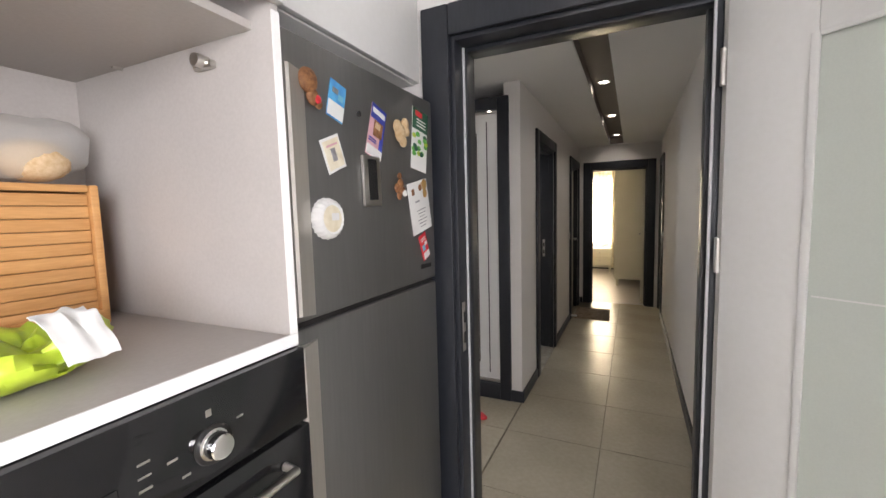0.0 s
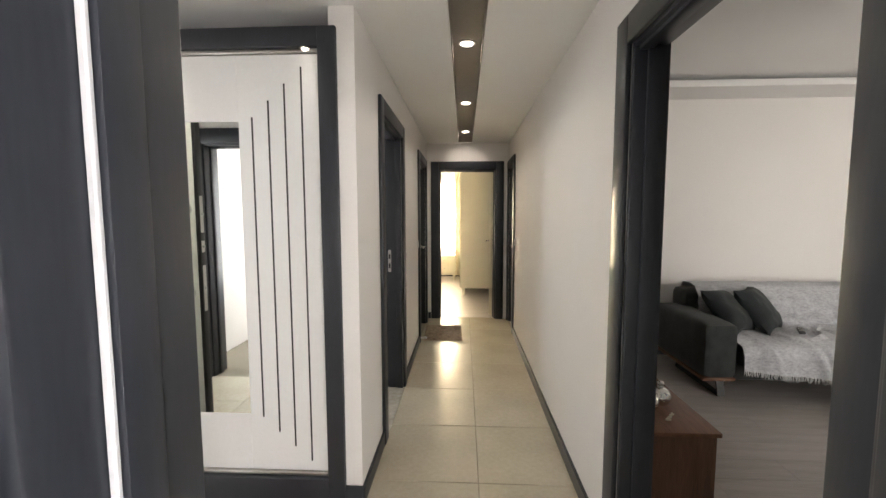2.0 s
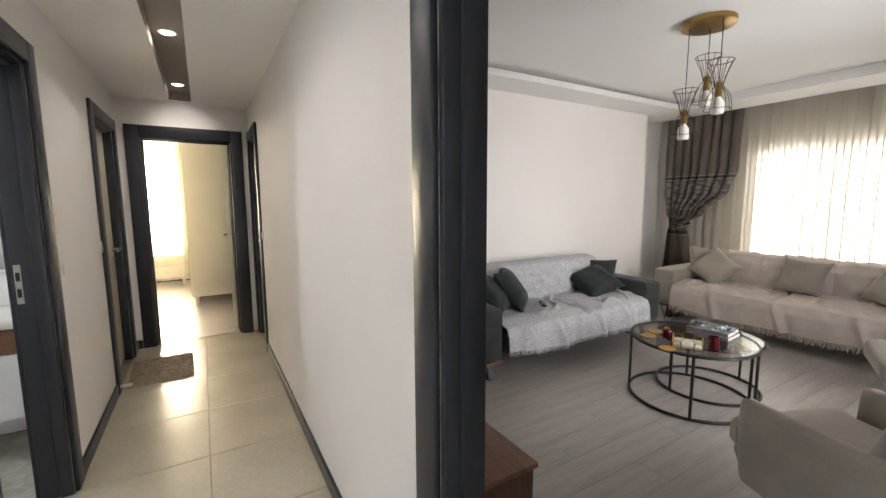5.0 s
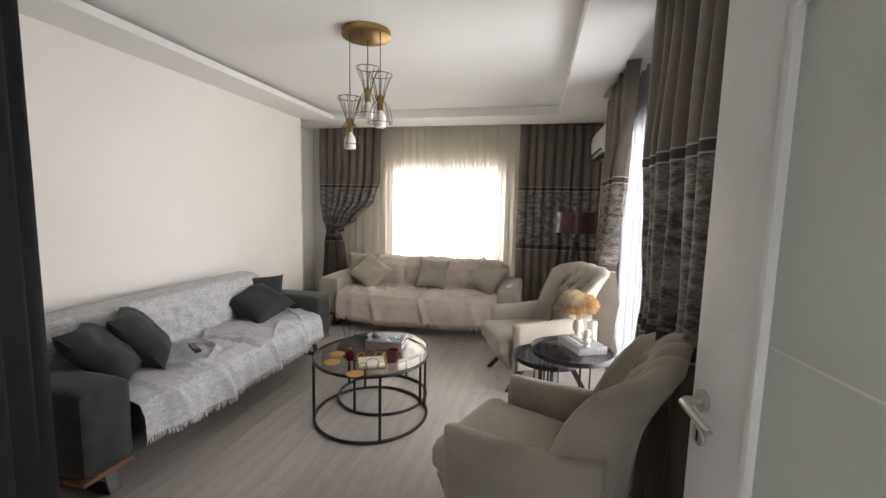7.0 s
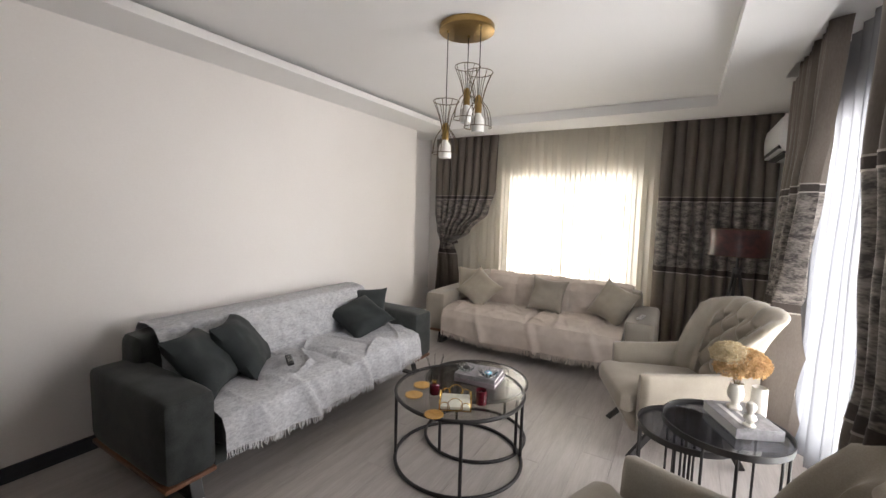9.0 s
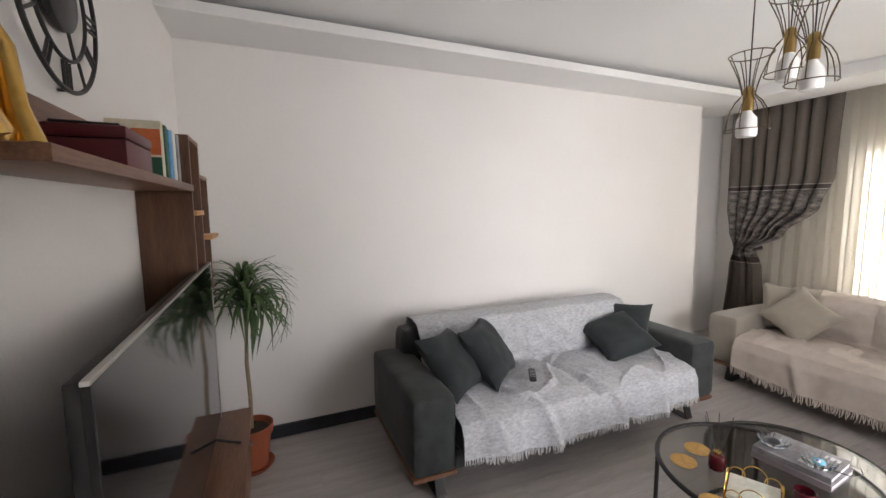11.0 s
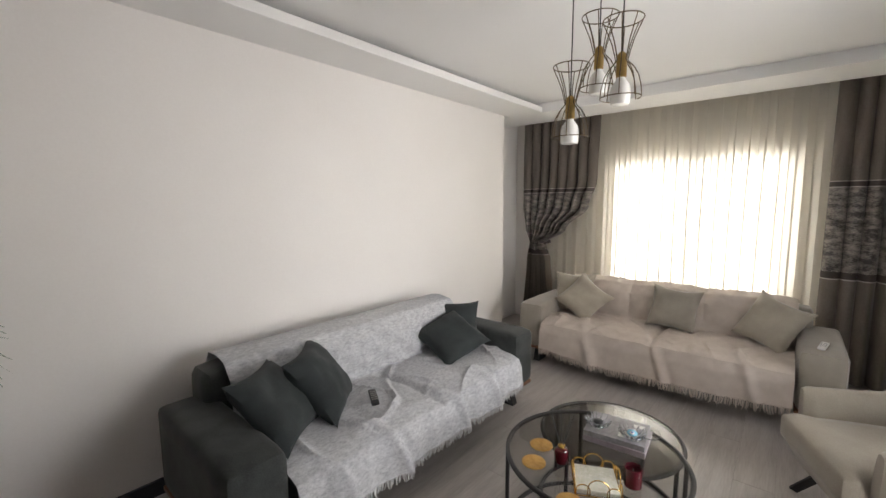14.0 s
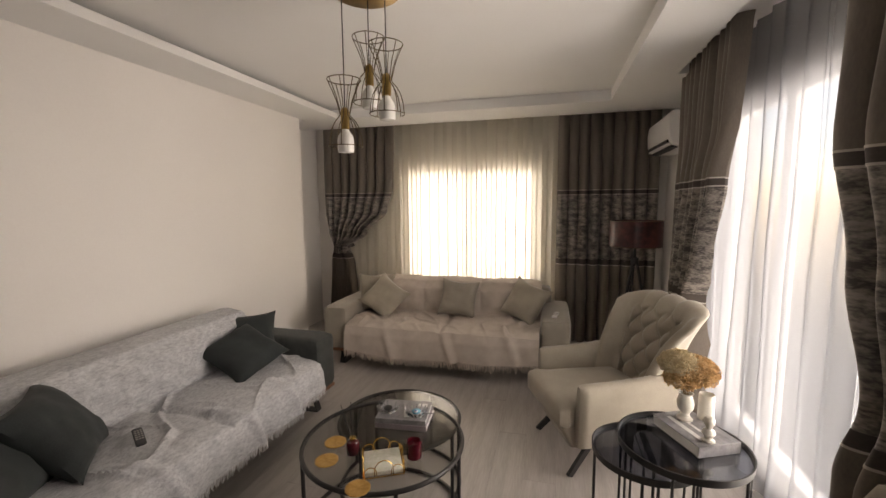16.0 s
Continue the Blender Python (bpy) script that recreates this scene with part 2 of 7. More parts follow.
BULB = material("opal_bulb", (0.78, 0.77, 0.74), (0.82, 0.81, 0.78), 0.25, bump=0.0)
TERRACOTTA = material("terracotta_plastic", (0.30, 0.075, 0.03), (0.38, 0.10, 0.045), 0.5, fine=80)
SOIL = material("potting_soil", (0.03, 0.02, 0.012), (0.06, 0.04, 0.025), 0.95, fine=90, bump=0.8, dist=0.01)
LEAF = material("dracaena_leaf", (0.028, 0.068, 0.018), (0.09, 0.155, 0.045), 0.4, scale=9, fine=60, bump=0.1)
TRUNK = material("cane_trunk", (0.26, 0.19, 0.11), (0.36, 0.27, 0.17), 0.8, scale=20, fine=90, bump=0.4, dist=0.002, stretch=(1, 1, 4))
BURGUNDY = material("burgundy_box", (0.085, 0.010, 0.014), (0.13, 0.02, 0.025), 0.45, fine=120)
RED_GLASS = material("dark_red_glass", (0.065, 0.004, 0.010), (0.09, 0.007, 0.014), 0.12, bump=0.0)
SHADE_RED = material("burgundy_lampshade", (0.030, 0.008, 0.008), (0.085, 0.022, 0.020), 0.33, scale=5, fine=25, bump=0.05, spread=(0.42, 0.6))
PAPER = material("white_paper", (0.74, 0.73, 0.71), (0.79, 0.78, 0.76), 0.8, fine=90, bump=0.05)
NAPKIN = material("patterned_napkin", (0.60, 0.61, 0.50), (0.82, 0.81, 0.75), 0.9, scale=60, fine=160, bump=0.3)
COASTER = material("gold_coaster", (0.48, 0.26, 0.06), (0.66, 0.40, 0.13), 0.38, 0.5, scale=40, fine=120, bump=0.3)
DRIED = material("dried_hydrangea", (0.46, 0.25, 0.09), (0.80, 0.58, 0.32), 0.85, scale=26, fine=120, bump=0.2)
DRIED_PALE = material("dried_pale_petal", (0.58, 0.46, 0.27), (0.78, 0.68, 0.47), 0.9, scale=26, fine=90)
CREAM_PETAL = material("cream_petal", (0.66, 0.58, 0.42), (0.82, 0.76, 0.62), 0.9, scale=10, fine=60)
CERAMIC = material("cream_ceramic", (0.72, 0.69, 0.62), (0.78, 0.75, 0.69), 0.35, fine=50, bump=0.05)
BLACK_CLOTH = material("black_rubber", (0.012, 0.012, 0.013), (0.022, 0.022, 0.024), 0.5, fine=90)
MAT_PILE = material("brown_bath_mat", (0.20, 0.145, 0.10), (0.42, 0.34, 0.26), 0.95, scale=18, fine=160, bump=0.8, dist=0.006)
DOOR_RED = material("mahogany_door", (0.045, 0.012, 0.012), (0.085, 0.024, 0.022), 0.35, scale=3, fine=22, bump=0.1, stretch=(8, 8, 0.7))
ORANGE = material("orange_print", (0.62, 0.14, 0.04), (0.70, 0.20, 0.07), 0.6, fine=60)
GREEN_PRINT = material("green_print", (0.06, 0.30, 0.05), (0.16, 0.48, 0.10), 0.5, scale=40, fine=90)
DARK_GREEN = material("dark_green_print", (0.02, 0.09, 0.05), (0.03, 0.12, 0.07), 0.6)
BLUE_PRINT = material("blue_print", (0.05, 0.22, 0.52), (0.10, 0.42, 0.70), 0.5, scale=20, fine=60)
INDIGO = material("indigo_print", (0.03, 0.04, 0.30), (0.06, 0.09, 0.42), 0.5)
PINK = material("pink_print", (0.60, 0.32, 0.36), (0.70, 0.42, 0.45), 0.5)
BROWN = material("brown_print", (0.16, 0.06, 0.025), (0.36, 0.17, 0.07), 0.6, scale=60, fine=120)
RED = material("red_print", (0.60, 0.02, 0.035), (0.68, 0.04, 0.05), 0.45)
BREAD = material("bread_magnet", (0.50, 0.33, 0.17), (0.66, 0.50, 0.32), 0.7, scale=50, fine=120, bump=0.5)
LIME = material("lime_packaging", (0.30, 0.42, 0.02), (0.50, 0.62, 0.06), 0.3, scale=12, fine=40, bump=0.3)
PALE_BLUE = material("pale_blue_glass", (0.16, 0.42, 0.58), (0.25, 0.55, 0.70), 0.15, bump=0.0)
GREY_BOOK = material("grey_book_cover", (0.15, 0.145, 0.15), (0.34, 0.33, 0.34), 0.4, scale=14, fine=50)
MAUVE_BOOK = material("mauve_book_cover", (0.22, 0.18, 0.20), (0.30, 0.26, 0.28), 0.5, fine=60)
SPOT_GLOW = glow("spot_lens", (1.0, 0.93, 0.82), 14.0)
SCREEN.node_tree.nodes["Principled BSDF"].inputs["IOR"].default_value = 1.9
MARBLE = material("marble_threshold", (0.40, 0.37, 0.31), (0.60, 0.57, 0.50), 0.25, scale=7, fine=30)


# ---- mesh helpers ----
def box(bm, x0, x1, y0, y1, z0, z1, bev=0.0, seg=2):
    sub = bmesh.new()
    bmesh.ops.create_cube(sub, size=1)
    for v in sub.verts:
        v.co = ((x0 + x1) / 2 + v.co.x * (x1 - x0), (y0 + y1) / 2 + v.co.y * (y1 - y0), (z0 + z1) / 2 + v.co.z * (z1 - z0))
    if bev:
        bmesh.ops.bevel(sub, geom=sub.edges[:], offset=bev, segments=seg, profile=0.5, affect="EDGES")
    merge(bm, sub)
    return bm


def merge(bm, sub):
    me = bpy.data.meshes.new("tmp")
    sub.to_mesh(me)
    sub.free()
    bm.from_mesh(me)
    bpy.data.meshes.remove(me)


def cyl(bm, p0, p1, r0, r1=None, seg=16, bev=0.0):
    p0, p1 = Vector(p0), Vector(p1)
    sub = bmesh.new()
    bmesh.ops.create_cone(sub, cap_ends=True, segments=seg, radius1=r0, radius2=r0 if r1 is None else r1, depth=(p1 - p0).length)
    if bev:
        rim = [e for e in sub.edges if abs(e.verts[0].co.z - e.verts[1].co.z) < 1e-6]
        bmesh.ops.bevel(sub, geom=rim, offset=bev, segments=2, profile=0.5, affect="EDGES")
    m = Matrix.Translation((p0 + p1) / 2) @ (p1 - p0).to_track_quat("Z", "Y").to_matrix().to_4x4()
    bmesh.ops.transform(sub, matrix=m, verts=sub.verts)
    merge(bm, sub)
    return bm


def ball(bm, c, r, sx=1, sy=1, sz=1, seg=16):
    sub = bmesh.new()
    bmesh.ops.create_uvsphere(sub, u_segments=seg, v_segments=max(6, seg // 2), radius=r)
    for v in sub.verts:
        v.co = Vector(c) + Vector((v.co.x * sx, v.co.y * sy, v.co.z * sz))
    merge(bm, sub)
    return bm


def tube(bm, pts, r, seg=8, closed=False):
    """A round rod along points."""
    pts = [Vector(p) for p in pts]
    n, rings = len(pts), []
    side = None
    for i, p in enumerate(pts):
        a, b = (pts[(i - 1) % n], pts[(i + 1) % n]) if closed else (pts[max(i - 1, 0)], pts[min(i + 1, n - 1)])
        d = (b - a).normalized()
        if side is None or abs(side.dot(d)) > 0.99:
            side = d.orthogonal().normalized()
        side = (side - d * side.dot(d)).normalized()
        up = d.cross(side)
        rr = r[i] if isinstance(r, (list, tuple)) else r
        rings.append([bm.verts.new(p + (side * math.cos(k * math.tau / seg) + up * math.sin(k * math.tau / seg)) * rr) for k in range(seg)])
    for i in range(n if closed else n - 1):
        q, w = rings[i], rings[(i + 1) % n]
        for k in range(seg):
            bm.faces.new((q[k], q[(k + 1) % seg], w[(k + 1) % seg], w[k]))
    if not closed:
        bm.faces.new(rings[0][::-1])
        bm.faces.new(rings[-1])
    return bm


def circle(c, r, n=48, a0=0.0, a1=math.tau):
    return [(c[0] + r * math.cos(a0 + (a1 - a0) * k / n), c[1] + r * math.sin(a0 + (a1 - a0) * k / n), c[2]) for k in range(n + (abs(a1 - a0) < math.tau - 1e-6))]


def lathe(bm, profile, c=(0, 0, 0), seg=32, ripple=0.0, waves=0, hollow=False):
    rings = []
    for r, z in profile:
        rings.append([bm.verts.new((c[0] + r * (1 + ripple * math.cos(waves * k * math.tau / seg)) * math.cos(k * math.tau / seg), c[1] + r * (1 + ripple * math.cos(waves * k * math.tau / seg)) * math.sin(k * math.tau / seg), c[2] + z)) for k in range(seg)])
    for q, w in zip(rings, rings[1:] + rings[:1] if hollow else rings[1:]):
        for k in range(seg):
            bm.faces.new((q[k], q[(k + 1) % seg], w[(k + 1) % seg], w[k]))
    if hollow:
        return bm
    bm.faces.new(rings[0][::-1])
    bm.faces.new(rings[-1])
    return bm


def sheet(bm, nu, nv, f, thick=0.0):
    """A grid of points f(u, v), u and v from 0 to 1; thick closes it into a slab along its normals."""
    vs = [[bm.verts.new(f(i / nu, j / nv)) for j in range(nv + 1)] for i in range(nu + 1)]
    fs = [bm.faces.new((vs[i][j], vs[i + 1][j], vs[i + 1][j + 1], vs[i][j + 1])) for i in range(nu) for j in range(nv)]
    if thick:
        bm.normal_update()
        bmesh.ops.solidify(bm, geom=fs, thickness=thick)
    return bm


def part(name, bm, mat, parent=None, label="", smooth=True):
    bmesh.ops.recalc_face_normals(bm, faces=bm.faces)
    me = bpy.data.meshes.new(name)
    bm.to_mesh(me)
    bm.free()
    me.materials.append(mat)
    if smooth:
        me.polygons.foreach_set("use_smooth", [True] * len(me.polygons))
        me.set_sharp_from_angle(angle=radians(40))
    ob = new(name, me)
    ob.parent = parent
    if label:
        ob["label"] = label
    return ob


def thing(name, label, category, m=None, group=""):
    ob = new(name)
    ob.empty_display_size = 0.1
    if m is not None:
        ob.matrix_world = m
    return tagged(ob, label, category, group)


def slab(name, x0, x1, y0, y1, z0, z1, mat, parent=None, bev=0.0, label=""):
    return part(name, box(bmesh.new(), x0, x1, y0, y1, z0, z1, bev), mat, parent, label)


def structure(ob, label):
    return tagged(ob, label, "", "", "structure")

# ---- large structure ----
WALL_TOP = 2.78


def wall(name, x0, x1, y0, y1, label, z0=0.0, z1=WALL_TOP, holes=()):
    """A wall along its longer side, with openings (a0, a1, z0, z1) through it."""
    bm = bmesh.new()
    along_x = (x1 - x0) > (y1 - y0)
    a, b = (x0, x1) if along_x else (y0, y1)

    def piece(p, q, r, t):
        if q - p > 1e-4 and t - r > 1e-4:
            box(bm, *((p, q, y0, y1) if along_x else (x0, x1, p, q)), r, t)
    at = a
    for h0, h1, hz0, hz1 in sorted(holes):
        piece(at, h0, z0, z1)
        piece(h0, h1, z0, hz0)
        piece(h0, h1, hz1, z1)
        at = h1
    piece(at, b, z0, z1)
    return structure(part(name, bm, PLASTER, smooth=False), label)


DOOR_Z = 2.06
wall("wall_corridor_west", -0.02, 0.10, 3.93, 7.60, "off-white painted corridor wall", holes=[(4.52, 5.30, 0, DOOR_Z), (6.56, 7.34, 0, DOOR_Z)])
wall("wall_corridor_east", 1.21, 1.325, 2.453, 7.60, "off-white painted wall between corridor and living room", holes=[(2.66, 3.56, 0, DOOR_Z), (6.95, 7.50, 0, DOOR_Z)])
wall("wall_television", 1.325, 1.39, 3.665, 7.60, "off-white living room wall behind the television", holes=[(6.95, 7.50, 0, DOOR_Z)])
wall("wall_door_side", 1.325, 1.39, 2.453, 2.57, "off-white living room wall beside the door")
wall("wall_door_head", 1.325, 1.39, 2.57, 3.665, "off-white living room wall over the door", 2.16)
wall("wall_corridor_end", -1.62, 2.75, 7.60, 7.75, "off-white wall at the corridor's end", holes=[(0.255, 1.045, 0, DOOR_Z)])
wall("wall_kitchen_north", -2.0, 1.07, 2.26, 2.453, "off-white wall between kitchen and hall", holes=[(-1.64, -0.90, 0, DOOR_Z), (0.28, 1.07, 0, DOOR_Z)])
wall("wall_kitchen_hinge_side", 1.07, 1.39, 2.375, 2.453, "off-white wall beside the kitchen door")
wall("wall_study_west", -2.0, -1.9, 0.3, 2.26, "off-white wall of the room beside the kitchen")
wall("wall_study_south", -2.0, -0.75, 0.2, 0.3, "off-white wall with a window", holes=[(-1.9, -0.9, 0.5, 2.2)])
wall("wall_kitchen_end", 1.39, 2.35, 2.26, 2.36, "off-white wall beside the kitchen")
wall("wall_kitchen_west", -0.75, -0.60, -2.1, 2.26, "off-white kitchen wall")
wall("wall_kitchen_east", 2.2, 2.35, -2.1, 2.26, "off-white kitchen wall with a window", holes=[(-1.45, 0.15, 0.75, 2.25)])
wall("wall_kitchen_south", -0.75, 2.35, -2.25, -2.1, "off-white kitchen wall")
wall("wall_hall_west", -2.0, -1.86, 2.453, 4.6, "off-white hall wall with the entrance", holes=[(2.55, 3.48, 0, 2.05)])
wall("wall_closet_back", -1.86, -0.02, 4.5, 4.6, "off-white wall behind the closet")
wall("wall_sofa", 1.39, 6.02, 6.23, 6.75, "plain off-white living room wall")
wall("wall_sofa_recess", 6.02, 7.1, 6.60, 6.75, "off-white living room wall recess")
wall("wall_window", 6.95, 7.1, 2.28, 6.60, "off-white living room wall with a window", holes=[(3.64, 5.30, 0.62, 2.06)])
wall("wall_balcony", 2.35, 7.1, 2.10, 2.28, "off-white living room wall with a balcony window", holes=[(3.2, 5.35, 0.1, 2.25)])
wall("wall_bath_north", -1.62, -0.02, 6.2, 6.32, "bathroom wall")
# the opening is added, only to hold the bathroom fill lamp
wall("wall_bath_west", -1.74, -1.62, 4.6, 7.75, "bathroom wall with an opening added for the fill lamp", holes=[(5.1, 5.7, 1.4, 2.0)])
wall("wall_bedroom_west", -1.62, -1.5, 7.75, 11.5, "cream bedroom wall")
wall("wall_bedroom_east", 2.6, 2.75, 7.75, 11.5, "cream bedroom wall")
wall("wall_bedroom_north", -1.62, 2.75, 11.5, 11.65, "cream bedroom wall with a window", holes=[(-0.55, 0.75, 0.6, 2.2)])

# floors
structure(slab("floor_hall", -2.0, 1.24, -2.1, 7.68, -0.12, -0.012, GROUT), "tile bed of hall and kitchen")
structure(slab("floor_living", 1.24, 7.1, 2.10, 6.75, -0.12, -0.008, LAMINATE_GAP), "grey laminate living room floor")
structure(slab("floor_kitchen", 1.24, 2.35, -2.1, 2.10, -0.12, -0.002, TILE), "beige tiled kitchen floor")
structure(slab("floor_bedroom", -1.62, 2.75, 7.68, 11.6, -0.12, -0.002, LAMINATE), "light bedroom floor")
structure(slab("ceiling_study", -1.9, -0.75, 0.3, 2.26, 2.55, WALL_TOP, PLASTER_SHELL), "white ceiling of the room beside the kitchen")
structure(slab("floor_bathroom", -1.74, 0.0, 4.6, 6.2, -0.11, -0.006, MARBLE), "stone bathroom floor")

# ceilings
bm = bmesh.new()
CEIL = 2.40
box(bm, -2.0, 0.53, 2.453, 7.60, CEIL, WALL_TOP)
box(bm, 0.715, 1.21, 2.453, 7.60, CEIL, WALL_TOP)
box(bm, 0.53, 0.715, 7.52, 7.60, CEIL, WALL_TOP)
box(bm, 0.53, 0.715, 2.453, 7.52, 2.49, WALL_TOP)
structure(part("ceiling_corridor", bm, PLASTER_SHELL, smooth=False), "white plaster corridor ceiling")
bm = bmesh.new()
for gx in (0.533, 0.710):
    box(bm, gx, gx + 0.003, 2.45, 7.515, 2.402, 2.488)
box(bm, 0.536, 0.710, 2.45, 7.515, 2.484, 2.4885)
box(bm, 0.536, 0.710, 7.512, 7.516, 2.402, 2.484)
structure(part("trim_ceiling_channel", bm, GROOVE, smooth=False), "taupe painted channel in the corridor ceiling")
structure(slab("ceiling_kitchen", -0.75, 2.35, -2.1, 2.26, 2.55, WALL_TOP, PLASTER_SHELL), "white kitchen ceiling")
structure(slab("ceiling_bedroom", -1.62, 2.75, 7.75, 11.5, 2.55, WALL_TOP, PLASTER_SHELL), "white bedroom ceiling")
structure(slab("ceiling_bathroom", -1.62, -0.02, 4.6, 7.6, 2.42, WALL_TOP, PLASTER_SHELL), "white bathroom ceiling")
SOF, LIV = 2.567, 2.667
bm = bmesh.new()
box(bm, 1.39, 6.95, 2.28, 6.60, LIV, WALL_TOP)
structure(part("ceiling_living", bm, PLASTER_SHELL, smooth=False), "white living room ceiling")
bm = bmesh.new()
box(bm, 1.39, 6.14, 5.82, 6.23, SOF, 2.626, 0.004)
box(bm, 1.39, 6.14, 6.02, 6.23, 2.626, LIV)
box(bm, 6.14, 6.68, 2.98, 6.60, SOF, LIV)
box(bm, 5.45, 6.68, 2.28, 2.98, SOF, LIV)
box(bm, 1.39, 5.45, 2.605, 2.98, SOF, LIV)
structure(part("ceiling_soffit", bm, PLASTER_SHELL, smooth=False), "white dropped ceiling border with a cove")

# skirting boards
bm = bmesh.new()
for x0, x1, y0, y1 in ((0.10, 0.116, 3.91, 4.43), (0.10, 0.116, 5.39, 6.47), (0.10, 0.116, 7.43, 7.60), (0.0, 0.116, 3.912, 3.93), (1.194, 1.21, 3.66, 6.86), (1.194, 1.21, 2.453, 2.56), (0.116, 0.15, 7.584, 7.60), (-0.78, 0.18, 2.453, 2.469), (1.15, 1.194, 2.453, 2.469)):
    box(bm, x0, x1, y0, y1, 0.0, 0.085, 0.003, 1)
structure(part("baseboard_corridor", bm, ANTHRACITE), "anthracite skirting board")
bm = bmesh.new()
for x0, x1, y0, y1 in ((1.39, 6.02, 6.212, 6.23), (1.39, 1.408, 3.67, 6.212), (1.39, 2.35, 2.36, 2.376), (1.39, 1.408, 2.376, 2.56)):
    box(bm, x0, x1, y0, y1, 0.0, 0.09, 0.003, 1)
structure(part("baseboard_living", bm, ANTHRACITE), "anthracite skirting board")
bm = bmesh.new()
box(bm, -1.5, 2.6, 11.482, 11.5, 0.0, 0.09, 0.003, 1)
structure(part("baseboard_bedroom", bm, ANTHRACITE), "anthracite skirting board")


def door_casing(name, axis, face0, face1, a0, a1, top, label, wide=0.09, lining=0.02, stop=None, recess=None):
    """A dark door lining with architraves on both faces of a wall: axis is the wall's direction."""
    bm = bmesh.new()

    def put(p, q, f0, f1, z0, z1, bev=0.004):
        box(bm, *((p, q, f0, f1) if axis == "x" else (f0, f1, p, q)), z0, z1, bev)
    put(a0 - 0.002, a0 + lining, face0, face1, 0, top)
    put(a1 - lining, a1 + 0.002, recess or face0, face1, 0, top)
    put(a0 + lining, a1 - lining, face0, face1, top - lining, top + 0.002)
    for f0, f1 in ((face0 - 0.022, face0 - 0.0005), (face1 + 0.0005, face1 + 0.022)):
        put(a0 - wide, a0 + 0.006, f0, f1, 0, top + wide, 0.006)
        if not (recess and f0 < face0):
            put(a1 - 0.002, a1 + wide, f0, f1, 0, top + wide, 0.006)
        put(a0 + 0.006, a1 - 0.002, f0, f1, top - 0.006, top + wide, 0.006)
    mid = stop or face0 * 0.62 + face1 * 0.38
    put(a0 + lining, a0 + lining + 0.014, mid, mid + 0.045, 0, top - lining, 0.002)
    far = max(mid, (recess or mid) + 0.03)
    put(a1 - lining - 0.014, a1 - lining, far, far + 0.045, 0, top - lining, 0.002)
    put(a0 + lining, a1 - lining, mid, mid + 0.045, top - lining - 0.014, top - lining, 0.002)
    return structure(part(name, bm, ANTHRACITE), label)


door_casing("door_1", "y", -0.02, 0.10, 4.52, 5.30, DOOR_Z, "anthracite casing of the bathroom doorway")
door_casing("door_2", "y", -0.02, 0.10, 6.56, 7.34, DOOR_Z, "anthracite casing of a corridor doorway")
door_casing("door_3", "x", 7.60, 7.75, 0.255, 1.045, DOOR_Z, "anthracite casing of the bedroom doorway", 0.10)
door_casing("door_4", "y", 1.21, 1.39, 6.95, 7.50, DOOR_Z, "anthracite casing of a corridor doorway")
living_case = door_casing("door_5", "y", 1.21, 1.325, 2.66, 3.56, DOOR_Z, "anthracite casing of the living room doorway", 0.10, 0.02, 1.226)
door_casing("door_7", "x", 2.26, 2.453, -1.64, -0.90, DOOR_Z, "anthracite casing of a hall doorway", 0.12)
kitchen_case = door_casing("door_6", "x", 2.26, 2.453, 0.28, 1.07, DOOR_Z, "anthracite casing of the kitchen doorway", 0.095, 0.02, None, 2.362)


def strike_plate(parent, m):
    """A steel strike plate with two latch holes; its face looks along -y."""
    bm = box(bmesh.new(), -0.012, 0.012, -0.003, 0.0, -0.09, 0.09, 0.001, 1)
    ob = part("strike_plate", bm, NICKEL, parent, "satin steel strike plate")
    ob.matrix_basis = m
    bm = box(bmesh.new(), -0.007, 0.007, -0.0045, -0.0031, 0.015, 0.055)
    box(bm, -0.007, 0.007, -0.0045, -0.0031, -0.06, -0.02)
    part("latch_hole", bm, BLACK_METAL, ob)


strike_plate(living_case, pose(1.282, 3.5385, 1.0))
SEAL = material("grey_rubber_seal", (0.52, 0.52, 0.54), (0.62, 0.62, 0.64), 0.6, fine=60)
part("seal", box(bmesh.new(), 0.3005, 0.309, 2.3255, 2.3325, 0.0, DOOR_Z - 0.02, 0.002, 1), SEAL, kitchen_case, "pale grey rubber door seal")
part("seal", box(bmesh.new(), 1.041, 1.0495, 2.3255, 2.3325, 0.0, DOOR_Z - 0.02, 0.002, 1), SEAL, kitchen_case, "pale grey rubber door seal")
strike_plate(kitchen_case, pose(0.3015, 2.287, 1.06, 0, 0, 90))

